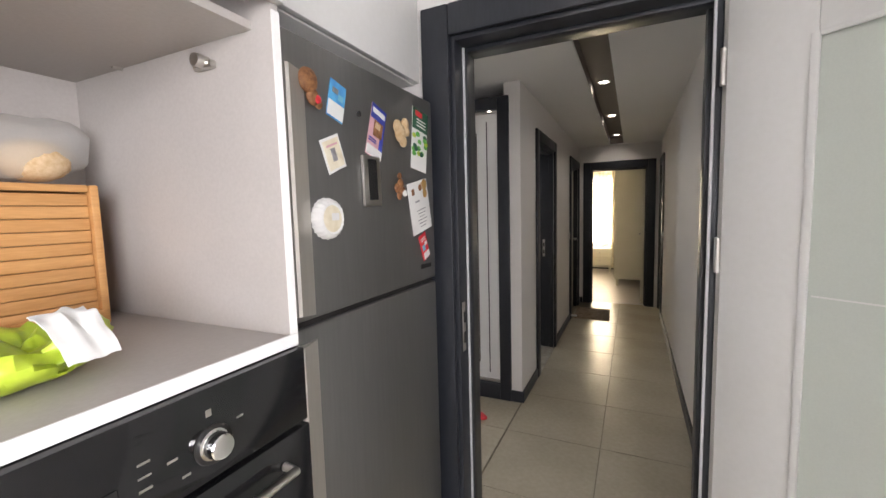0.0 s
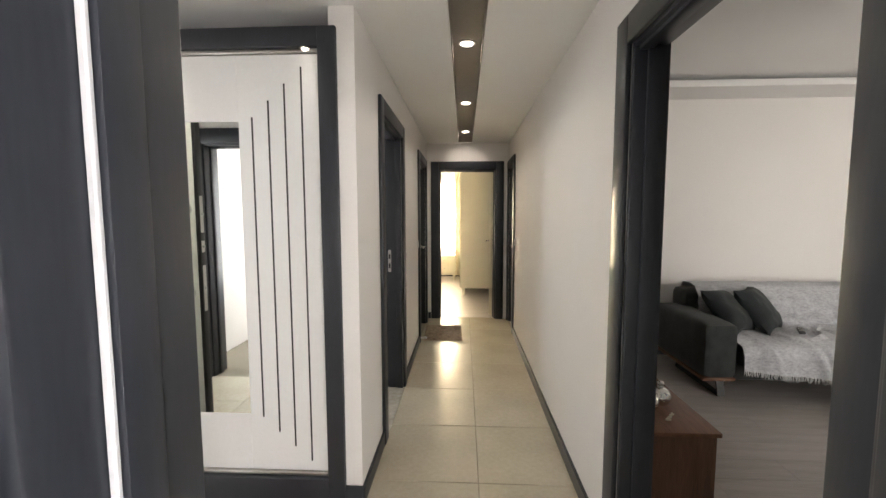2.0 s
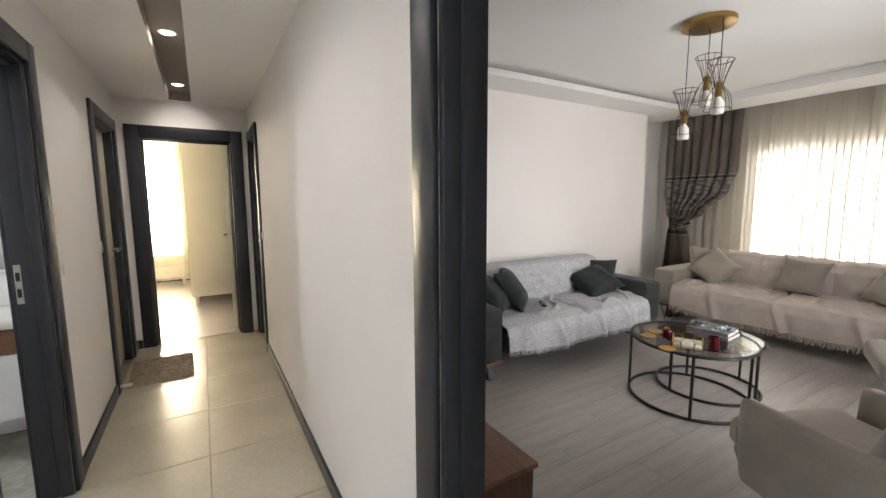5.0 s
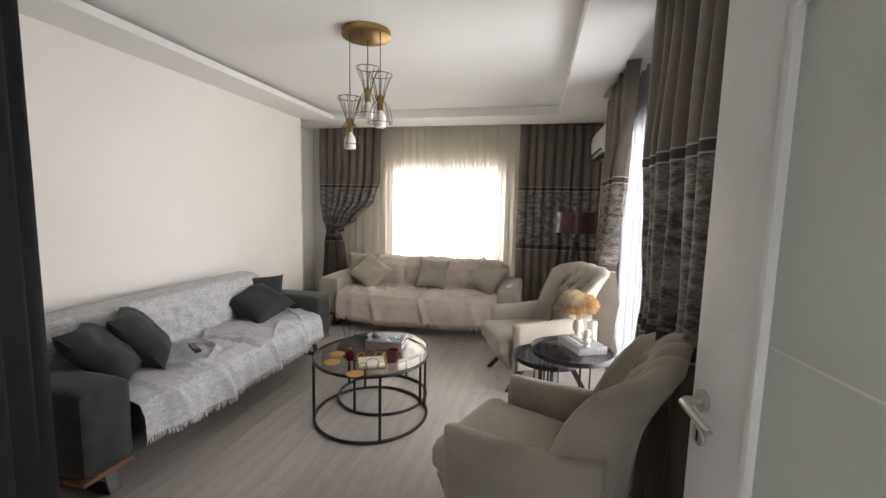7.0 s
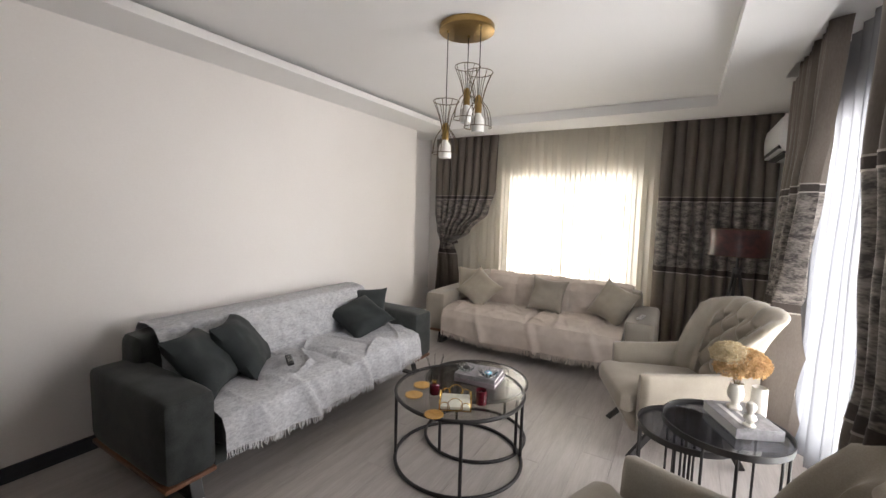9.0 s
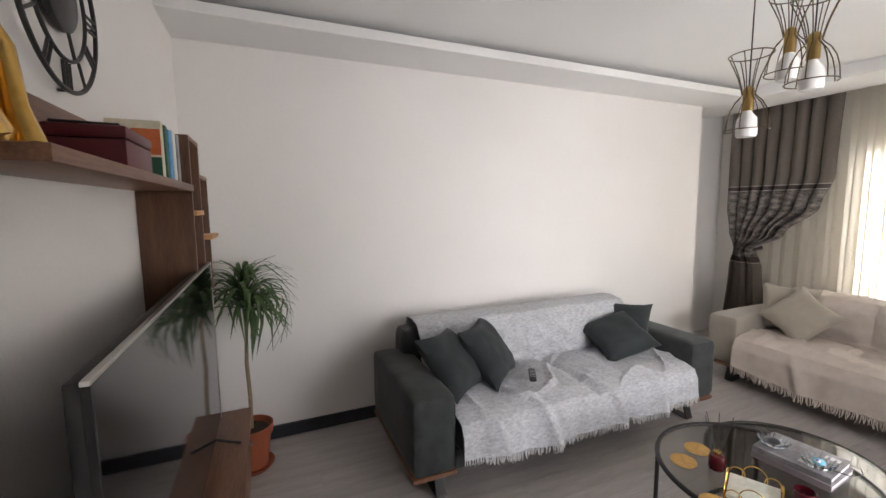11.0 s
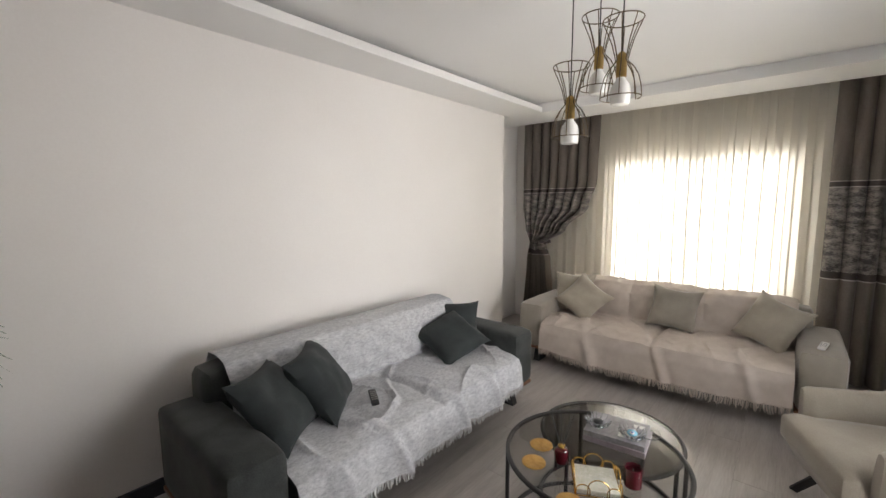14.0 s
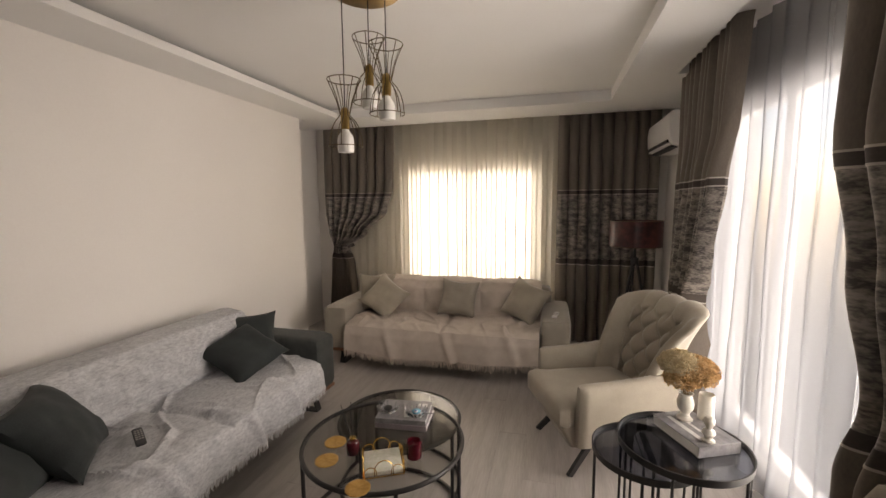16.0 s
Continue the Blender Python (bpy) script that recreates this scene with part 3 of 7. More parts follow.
# ---- soft furnishing helpers ----
def pillow(name, w, h, t, mat, m, label, group="", seed=0, wrinkle=0.012):
    """A square scatter cushion standing in the x-z plane of its pose."""
    bm = bmesh.new()
    n = 18

    def f(side):
        def g(u, v):
            a, b = 2 * u - 1, 2 * v - 1
            pin = 1 - 0.15 * (1 - a * a) * b * b - 0.0
            pin2 = 1 - 0.15 * (1 - b * b) * a * a
            puff = max(0, (1 - a ** 4) * (1 - b ** 4)) ** 0.55
            nz = noise.noise((a * 2.1 + seed * 7, b * 2.1, side * 3 + seed)) * wrinkle
            nz += noise.noise((a * 5.1 + seed * 3, b * 5.1, side * 3 + seed)) * wrinkle * 0.5
            return (a * w / 2 * pin2 * (1 - 0.03 * b * b), side * (t / 2 * puff + nz * puff) + 0.02 * b * b * 0.3, b * h / 2 * pin)
        return g
    sheet(bm, n, n, f(1))
    sheet(bm, n, n, f(-1))
    bmesh.ops.remove_doubles(bm, verts=bm.verts, dist=0.0008)
    ob = part(name, bm, mat)
    for p in ob.data.polygons:
        p.use_smooth = True
    ob.matrix_world = m
    return tagged(ob, label, "cushion", group)


def strands(bm, pts, length, every, seed=1, thick=0.0035, spread=0.3, down=(0, 0, -1)):
    """Twisted fringe strands that hang from a line of points."""
    rnd = random.Random(seed)
    down = Vector(down)
    for p, q in zip(pts, pts[1:]):
        p, q = Vector(p), Vector(q)
        k = max(1, round((q - p).length / every))
        for i in range(k):
            a = p.lerp(q, (i + rnd.random() * 0.6) / k)
            sway = Vector((rnd.uniform(-1, 1), rnd.uniform(-1, 1), 0)) * spread * length
            ln = length * rnd.uniform(0.75, 1.12)
            b = a + down * ln * 0.55 + sway * 0.3
            c = a + down * ln + sway
            tube(bm, [a + Vector((0, 0, 0.006)), b, c], [thick, thick * 0.8, thick * 0.45], 4)


def cushion_block(bm, x0, x1, y0, y1, z0, z1, soft=0.05, crown=0.02, seed=0):
    """An upholstered block: rounded, slightly crowned and uneven."""
    sub = bmesh.new()
    bmesh.ops.create_cube(sub, size=2)
    bmesh.ops.subdivide_edges(sub, edges=sub.edges[:], cuts=9, use_grid_fill=True)
    hx, hy, hz = (x1 - x0) / 2, (y1 - y0) / 2, (z1 - z0) / 2
    for v in sub.verts:
        a, b, c = v.co
        p = Vector((a * hx, b * hy, c * hz))
        core = Vector((max(-hx + soft, min(hx - soft, p.x)), max(-hy + soft, min(hy - soft, p.y)), max(-hz + soft, min(hz - soft, p.z))))
        d = p - core
        if d.length > 1e-6:
            p = core + d.normalized() * soft
        p.z += crown * (1 - a * a) * (1 - b * b) * c
        p += Vector((0, 0, 0.004)) * noise.noise((p.x * 6 + seed, p.y * 6, p.z * 6))
        v.co = p + Vector(((x0 + x1) / 2, (y0 + y1) / 2, (z0 + z1) / 2))
    merge(bm, sub)
    return bm


# ---- sofas ----
FOLDS = ((-0.42, 0.035, 0.030), (-0.36, 0.03, -0.018), (0.10, 0.03, 0.026), (0.17, 0.03, -0.016), (0.46, 0.035, 0.030), (0.53, 0.025, -0.014), (-0.74, 0.03, 0.014))
FOLDS_B = ((-0.55, 0.04, 0.022), (0.03, 0.03, 0.020), (0.10, 0.03, -0.012), (0.62, 0.04, 0.022))


def hang(x):
    """How unevenly a throw's lower edge hangs."""
    return 0.030 * noise.noise((x * 1.6, 8.1, 2.0)) + 0.012 * noise.noise((x * 6, 1.1, 5.0))


def sofa(name, label, m, w, mat, throw, fringe_mat, throw_label, tufted, group, arm_h=0.60, hem=0.235, depth=0.92):
    """A low three-seat sofa facing -y on sled legs, its throw lying over back and seat. x runs along it, the front at y=0."""
    s = thing(name, label, "sofa", m, group)
    aw = 0.26
    for i, sx in enumerate((-1, 1)):
        bm = bmesh.new()
        c = sx * (w / 2 - aw / 2)
        cushion_block(bm, c - aw / 2, c + aw / 2, 0.0, depth - 0.06, 0.17, arm_h, 0.045, 0.006, i)
        part("armrest", bm, mat, s)
        bm = box(bmesh.new(), c - aw / 2 + 0.006, c + aw / 2 - 0.006, 0.012, depth - 0.08, 0.148, 0.172, 0.005)
        part("wooden_rail", bm, WALNUT, s, "walnut base rail")
        bm = bmesh.new()
        lx = c - sx * 0.05
        for a, b in (((lx, 0.10, 0.148), (lx, 0.06, 0.012)), ((lx, 0.06, 0.012), (lx, 0.70, 0.012)), ((lx, 0.70, 0.012), (lx, 0.66, 0.148))):
            d = (Vector(b) - Vector(a))
            sub = box(bmesh.new(), -0.03, 0.03, -0.006, 0.006, -0.006, d.length + 0.006, 0.002, 1)
            bmesh.ops.transform(sub, matrix=Matrix.Translation(a) @ d.to_track_quat("Z", "Y").to_matrix().to_4x4(), verts=sub.verts)
            merge(bm, sub)
        part("sled_leg", bm, BLACK_METAL, s, "black flat-steel sled leg")
    iw = w / 2 - aw
    bm = box(bmesh.new(), -iw, iw, 0.04, depth - 0.1, 0.15, 0.27, 0.01)
    part("base", bm, mat, s)
    for i, sx in enumerate((-1, 1)):
        bm = bmesh.new()
        cushion_block(bm, min(0, sx * iw), max(0, sx * iw), -0.025, depth - 0.25, 0.26, 0.412, 0.05, 0.012, i + 3)
        part("seat_cushion", bm, mat, s)
    bm = bmesh.new()
    cushion_block(bm, -iw - 0.09, iw + 0.09, depth - 0.285, depth - 0.012, 0.20, 0.772, 0.08, 0.0, 5)
    part("backrest", bm, mat, s)

    # throw: from behind the back's top, over back and seat, down the front
    tw = iw - 0.005
    prof = [(depth + 0.004, 0.45), (depth + 0.008, 0.70), (depth - 0.06, 0.800), (depth - 0.15, 0.808), (depth - 0.26, 0.792), (depth - 0.328, 0.71), (depth - 0.338, 0.58), (depth - 0.345, 0.47), (depth - 0.36, 0.455), (depth - 0.50, 0.462), (0.22, 0.465), (0.06, 0.460), (-0.030, 0.432), (-0.062, 0.36), (-0.068, 0.25), (-0.072, hem)]
    acc = [0.0]
    for p, q in zip(prof, prof[1:]):
        acc.append(acc[-1] + math.dist(p, q))

    def along(v):
        d = v * acc[-1]
        for i in range(len(prof) - 1):
            if d <= acc[i + 1] + 1e-9:
                k = (d - acc[i]) / (acc[i + 1] - acc[i])
                return prof[i][0] * (1 - k) + prof[i + 1][0] * k, prof[i][1] * (1 - k) + prof[i + 1][1] * k
        return prof[-1]
    sd = 11 if tufted else 29

    def cloth(u, v):
        x = (2 * u - 1) * tw
        y, z = along(v)
        d = v * acc[-1]
        n1 = noise.noise((x * 3.2 + sd, d * 3.5, 1.3))
        n2 = noise.noise((x * 9 + sd, d * 8, 4.1))
        off = 0.010 * n1 + 0.007 * n2 + 0.003 * noise.noise((x * 22 + sd, d * 20, 2.2))
        seam = math.exp(-((x - 0.03) / 0.03) ** 2)
        if d > acc[8]:
            front = min(1, max(0, (d - acc[11]) / 0.15))
            fold = (math.sin(x * 17 + 4.5 * noise.noise((x * 2, sd, 0))) * 0.016 + math.sin(x * 41 + 5 * noise.noise((x * 3, sd, 4))) * 0.006) * front * (1.0 if tufted else 0.45)
            # a few broad folds that fall over the front edge, each bulging below its crease
            drop = sum(h * math.exp(-((x - cx - 0.35 * (d - acc[11])) / sg) ** 2) for cx, sg, h in (FOLDS if tufted else FOLDS_B))
            near = min(1, max(0, (d - acc[9]) / 0.25))
            y -= fold * 0.7 + front * (0.012 * n1 + drop)
            z += near * (1 - front) * drop * 0.6
            z += front * (hang(x) if tufted else 0.6 * hang(x) - 0.035 * math.cos(1.3 * x + 0.25) + 0.012) * min(1, max(0, (d - acc[12]) / 0.2))
            z += (off - 0.036 * seam) * (1 - front) + front * 0.010 * noise.noise((x * 1.8 + sd, 3, 2))
            # long creases on the seat
            z += 0.008 * (1 - front) * max(0, math.sin((x + d * 0.6) * 15 + 3 * n1)) * max(0, n1 + 0.1) * 2
            n3 = noise.noise((x * 2.3 + d * 1.1 + sd, d * 1.4 - x, 7.7))
            z += 0.021 * (1 - front) * max(0, 1 - abs(n3) / 0.06)
            n4 = noise.noise((x * 4.1 - d * 2.0 + sd, d * 2.6, 3.1))
            z += 0.014 * (1 - front) * max(0, 1 - abs(n4) / 0.08)
        else:
            if tufted and acc[4] < d < acc[7]:
                g = (math.cos((x / 0.21 + d / 0.16) * math.pi) * math.cos((x / 0.21 - d / 0.16) * math.pi))
                y += 0.022 * g * g - 0.011
            if not tufted and acc[1] < d < acc[8]:
                third = abs(math.sin(math.pi * (1.5 * x / tw + 0.5))) ** 0.6
                rise = min(1, max(0, (d - acc[1]) / 0.12)) * min(1, max(0, (acc[8] - d) / 0.10))
                y -= (0.050 * third - 0.020) * rise * (1 if d > acc[3] else 0.3)
                z += 0.022 * (third - 0.6) * (1 if acc[1] < d < acc[5] else 0) * rise + 0.008 * math.sin(x * 38 + 3 * n1) * math.exp(-((d - acc[3]) / 0.09) ** 2)
            y -= off * 1.2
            z += off * 0.6
        return (x, y, z)
    bm = bmesh.new()
    sheet(bm, 170, 130, cloth)
    cover = part("throw", bm, throw, s, throw_label)
    for p in cover.data.polygons:
        p.use_smooth = True
    edge = [Vector(cloth(i / 90, 1.0)) for i in range(91)]
    bm = bmesh.new()
    strands(bm, edge, 0.040 if tufted else 0.060, 0.0085 if tufted else 0.0125, sd, 0.0035 if tufted else 0.0048)
    part("fringe", bm, fringe_mat, cover, "twisted tassel fringe")
    return s


sofa("sofa", "charcoal velvet sofa with a mottled grey throw against the wall", pose(3.635, 5.17, 0), 2.34, GREY_VELVET, THROW_GREY, FRINGE_GREY, "mottled grey and white woven throw", True, "living room sofas")
sofa("sofa", "greige velvet sofa with a pale rose throw before the window", pose(5.50, 4.51, 0, 0, 0, -90), 2.40, SOFA_BEIGE, THROW_ROSE, FRINGE_ROSE, "pale rose cotton throw", False, "living room sofas", 0.60, 0.19)

def leaning(c, n, spin):
    """A pose whose face (-y) looks along n, turned in its own plane by spin degrees."""
    n = Vector(n).normalized()
    z = (Vector((0, 0, 1)) - n * n.z).normalized()
    y = -n
    x = y.cross(z)
    m = Matrix((x, y, z)).transposed().to_4x4()
    return Matrix.Translation(c) @ m @ pose(0, 0, 0, 0, spin, 0)


pillow("cushion", 0.44, 0.44, 0.16, GREY_PILLOW, leaning((2.846, 5.513, 0.632), (0.53, -0.53, 0.67), 97.6), "slate velvet scatter cushion leaning on the armrest", "slate cushions", 1)
pillow("cushion", 0.44, 0.44, 0.16, GREY_PILLOW, leaning((3.141, 5.585, 0.632), (0.55, -0.56, 0.62), 91.5), "slate velvet scatter cushion tilted on one corner", "slate cushions", 2)
pillow("cushion", 0.44, 0.44, 0.15, GREY_PILLOW, leaning((4.445, 5.700, 0.605), (-0.60, -0.50, 0.62), 0), "slate velvet scatter cushion against the backrest", "slate cushions", 3)
pillow("cushion", 0.44, 0.44, 0.16, GREY_PILLOW, leaning((4.261, 5.575, 0.585), (-0.32, -0.35, 0.88), 56), "slate velvet scatter cushion lying on one corner", "slate cushions", 4)
pillow("cushion", 0.42, 0.42, 0.15, PILLOW_BEIGE, leaning((6.02, 5.34, 0.66), (-0.86, -0.35, 0.35), 2), "sand velvet scatter cushion in the sofa's corner", "sand cushions", 5)
pillow("cushion", 0.42, 0.42, 0.15, PILLOW_BEIGE, leaning((5.90, 5.20, 0.635), (-0.82, -0.22, 0.50), 40), "sand velvet scatter cushion standing on a corner", "sand cushions", 6)
pillow("cushion", 0.42, 0.40, 0.14, SOFA_BEIGE, leaning((6.02, 4.42, 0.635), (-0.9, 0.0, 0.42), 4), "greige velvet scatter cushion against the backrest", "sand cushions", 7)
pillow("cushion", 0.42, 0.42, 0.15, PILLOW_BEIGE, leaning((5.97, 3.73, 0.645), (-0.80, 0.32, 0.42), 18), "sand velvet scatter cushion beside the armrest", "sand cushions", 8)


# ---- wing chairs ----
def wing_chair(m, label):
    """A tufted wing chair facing +y."""
    c = thing("wing_chair", label, "armchair", m, "wing chairs")
    bm = bmesh.new()
    cushion_block(bm, -0.262, 0.262, -0.22, 0.45, 0.30, 0.458, 0.055, 0.02, 1)
    # the cushion widens before the armrests
    for v in bm.verts:
        k = min(1, max(0, (v.co.y - 0.345) / 0.03))
        v.co.x *= 1 + 0.14 * k * k * (3 - 2 * k)
    part("seat_cushion", bm, BEIGE_VELVET, c)
    bm = box(bmesh.new(), -0.285, 0.285, -0.30, 0.42, 0.185, 0.33, 0.03, 3)
    for v in bm.verts:
        if v.co.z < 0.25 and v.co.y > 0:
            v.co.y -= 0.05
    part("seat_base", bm, BEIGE_VELVET, c)
    for sx in (-1, 1):
        bm = bmesh.new()

        def arm(u, v, sx=sx):
            # u along the arm from back to front, v round its section
            y = -0.30 + 0.64 * u
            top = 0.605 - 0.02 * u + 0.05 * (1 - u) ** 3
            a = v * math.tau
            ex, ez = 0.046, (top - 0.20) / 2
            k = 4.0
            ca, sa = math.cos(a), math.sin(a)
            r = (abs(ca) ** k + abs(sa) ** k) ** (-1 / k)
            end = min(1, (1 - u) / 0.06 + 0.55)
            return (sx * 0.292 + ex * ca * r * end + sx * 0.02 * (sa * r + 1) / 2, y, 0.20 + ez + ez * sa * r * (0.9 + 0.1 * end))
        sheet(bm, 24, 32, arm)
        bmesh.ops.holes_fill(bm, edges=[e for e in bm.edges if e.is_boundary])
        bmesh.ops.remove_doubles(bm, verts=bm.verts, dist=0.0005)
        part("armrest", bm, BEIGE_VELVET, c)
    # back shell: a tub in plan, wings swept forward, flaring outward to a thick rolled top
    wid, turn, corner, deep = 0.272, radians(74), 0.105, 0.180

    def spine(u, v):
        """Point, inward normal and outward run of the shell: u from wing to wing, v up."""
        a = 2 * u - 1
        sg = 1 if a >= 0 else -1
        half = wid * (0.82 + 0.32 * v - 0.10 * v * v)
        l1, l2 = half - corner, corner * turn
        l3 = (deep * (1 - 0.30 * v * v) - corner * (1 - math.cos(turn))) / math.sin(turn)
        d = abs(a) * (l1 + l2 + l3)
        if d < l1:
            x, y, ph = d, 0.0, 0.0
        elif d < l1 + l2:
            ph = (d - l1) / corner
            x, y = l1 + corner * math.sin(ph), corner * (1 - math.cos(ph))
        else:
            ph, e = turn, d - l1 - l2
            x, y = l1 + corner * math.sin(ph) + e * math.cos(ph), corner * (1 - math.cos(ph)) + e * math.sin(ph)
        n = Vector((-sg * math.sin(ph), math.cos(ph), 0))
        run = Vector((sg * math.cos(ph), math.sin(ph), 0))
        z = 0.30 + 0.665 * v - 0.075 * abs(a) ** 4 * v ** 3
        flare = 0.055 * max(0, (v - 0.45) / 0.55) ** 2
        p = Vector((sg * x, -0.235 - 0.10 * v - 0.06 * v * v + y, z)) - n * flare
        return p, n, run, a

    def lobe(a, v):
        """Pleats that run from the top buttons over the roll."""
        if abs(a) > 0.62:
            return 1.0
        k = min(1, (0.62 - abs(a)) / 0.1) * min(1, max(0, (v - 0.80) / 0.1))
        return 1 - k * 0.42 * (1 - abs(math.sin((a * 4.4 + 1) * math.pi / 2)) ** 0.45)

    def front_face(u, v):
        p, n, run, a = spine(u, v)
        wing = min(1, max(0, (abs(a) - 0.5) / 0.3))
        pad = 0.070 - 0.030 * wing
        g = pad
        if abs(a) < 0.76 and 0.20 < v < 0.93:
            q, r = a * 4.4, v * 0.665 / 0.092
            g = 0.034 + 0.056 * (abs(math.sin((q + r) * math.pi / 2)) * abs(math.sin((q - r) * math.pi / 2))) ** 0.5
            fade = min(1, (0.76 - abs(a)) / 0.10) * min(1, (v - 0.20) / 0.08) * min(1, (0.93 - v) / 0.06)
            g = g * fade + pad * (1 - fade)
        return p + n * g * lobe(a, v)

    def rear_face(u, v):
        p, n, run, a = spine(u, v)
        wing = min(1, max(0, (abs(a) - 0.5) / 0.3))
        return p - n * (0.045 - 0.012 * wing + 0.03 * (1 - a * a) * (1 - v))
    bm = bmesh.new()
    sheet(bm, 96, 72, front_face)
    sheet(bm, 64, 48, rear_face)
    # rolled rim that joins front and rear
    for line in ([(0.0, k / 48) for k in range(49)], [(k / 96, 1.0) for k in range(97)], [(1.0, k / 48) for k in range(49)]):
        rows = []
        for u, v in line:
            f, r = front_face(u, v), rear_face(u, v)
            p, n, run, a = spine(u, v)
            mid, h = (f + r) / 2, (f - r) / 2
            out = Vector((0, 0, 1 if v > 0.99 else 0)) + (run * 0.8 if u < 0.01 or u > 0.99 else Vector((0, 0, 0)))
            out.normalize()
            # the roll stands out behind like a scroll
            rows.append([bm.verts.new(mid + h * math.cos(t * math.pi / 8) + out * h.length * 0.85 * lobe(a, 1) * math.sin(t * math.pi / 8) - (n * 0.022 * math.sin(t * math.pi / 8) if v > 0.99 else Vector((0, 0, 0)))) for t in range(9)])
        for q, w in zip(rows, rows[1:]):
            for t in range(8):
                bm.faces.new((q[t], q[t + 1], w[t + 1], w[t]))
    bmesh.ops.remove_doubles(bm, verts=bm.verts, dist=0.0006)
    bmesh.ops.recalc_face_normals(bm, faces=bm.faces)
    back = part("tufted_back", bm, BEIGE_VELVET, c, "diamond-tufted wing back")
    bm = bmesh.new()
    for seam in ([rear_face(0.235, 0.03 + 0.88 * k / 20) for k in range(21)] + [rear_face(0.235 + 0.53 * k / 24, 0.91) for k in range(25)] + [rear_face(0.765, 0.91 - 0.88 * k / 20) for k in range(21)],):
        tube(bm, seam, 0.0042, 6)
    part("piping", bm, BEIGE_VELVET, back)
    for j in range(2, 7):
        for i in range(-3, 4):
            if (i + j) % 2:
                continue
            a, v = i / 4.4, j * 0.092 / 0.665
            if abs(a) < 0.7 and v < 0.90:
                p = front_face((a + 1) / 2, v) + spine((a + 1) / 2, v)[1] * 0.002
                part("button", ball(bmesh.new(), p, 0.010, 1, 0.6, 1, 10), BEIGE_VELVET, back)
    for sx, sy, ox, oy in ((-1, 1, 0.04, 0.16), (1, 1, 0.04, 0.16), (-1, -1, 0.04, -0.10), (1, -1, 0.04, -0.10)):
        bm = bmesh.new()
        a, b = Vector((sx * 0.22, sy * 0.20, 0.195)), Vector((sx * (0.22 + ox), sy * 0.20 + oy, 0.0))
        sub = box(bmesh.new(), -0.012, 0.012, -0.022, 0.022, 0, (b - a).length, 0.003, 1)
        bmesh.ops.transform(sub, matrix=Matrix.Translation(a) @ (b - a).to_track_quat("Z", "Y").to_matrix().to_4x4(), verts=sub.verts)
        merge(bm, sub)
        for v in bm.verts:
            v.co.z = max(v.co.z, 0.001)
        part("leg", bm, BLACK_METAL, c, "splayed black leg")
    return c


wing_chair(pose(4.68, 3.125, 0, 0, 0, 22), "beige velvet wing chair with a tufted back beside the side tables")
wing_chair(pose(2.88, 3.095, 0, 0, 0, -22.5), "beige velvet wing chair with its back to the balcony curtain")


# ---- tables ----
def ring_table(name, label, c, r, h, glass, group, turn=0.0, rod=0.011, legs=4):
    t = thing(name, label, "table", pose(c[0], c[1], 0, 0, 0, turn), group)
    part("top_ring", tube(bmesh.new(), circle((0, 0, h - rod), r, 64), rod, 10, True), BLACK_METAL, t)
    part("floor_ring", tube(bmesh.new(), circle((0, 0, rod), r, 64), rod, 10, True), BLACK_METAL, t)
    for k in range(legs):
        a = math.tau * k / legs
        part("leg", cyl(bmesh.new(), (r * math.cos(a), r * math.sin(a), rod), (r * math.cos(a), r * math.sin(a), h - rod), rod * 0.9, seg=10), BLACK_METAL, t)
    part("glass_top", cyl(bmesh.new(), (0, 0, h - 0.012), (0, 0, h - 0.004), r - rod * 0.6, seg=64), glass, t, "smoked glass top")
    return t


ring_table("coffee_table", "round smoked-glass coffee table with a black metal base", (3.726, 4.283), 0.393, 0.45, SMOKED, "nested coffee tables", 30)
ring_table("coffee_table", "smaller black-glass coffee table pushed under the larger one", (4.02, 4.31), 0.34, 0.405, SMOKED_DARK, "nested coffee tables", 75)


def hoop_table(label, c, r, h, turn):
    """A side table of black wire legs with a raised rim round a dark glass."""
    t = thing("side_table", label, "side table", pose(c[0], c[1], 0, 0, 0, turn), "nested side tables")
    part("rim", lathe(bmesh.new(), [(r - 0.012, h - 0.03), (r, h - 0.03), (r + 0.002, h), (r - 0.004, h), (r - 0.008, h - 0.018), (r - 0.012, h - 0.018)], seg=56, hollow=True), BLACK_METAL, t)
    part("glass_top", cyl(bmesh.new(), (0, 0, h - 0.022), (0, 0, h - 0.014), r - 0.006, seg=56), SMOKED_BLUE, t, "dark blue-grey glass top")
    for k in range(4):
        a = math.tau * (k + 0.5) / 4
        pts = [((r - 0.012) * math.cos(a + d), (r - 0.012) * math.sin(a + d), z) for d, z in ((-0.14, h - 0.028), (-0.14, 0.008), (-0.05, 0.006), (0.05, 0.006), (0.14, 0.008), (0.14, h - 0.028))]
        part("wire_leg", tube(bmesh.new(), pts, 0.006, 8), BLACK_METAL, t)
    return t


hoop_table("round black side table with dark glass beside the wing chair", (3.80, 2.93), 0.256, 0.59, 15)
hoop_table("lower round black side table nested under the other", (3.80, 3.075), 0.218, 0.535, 40)

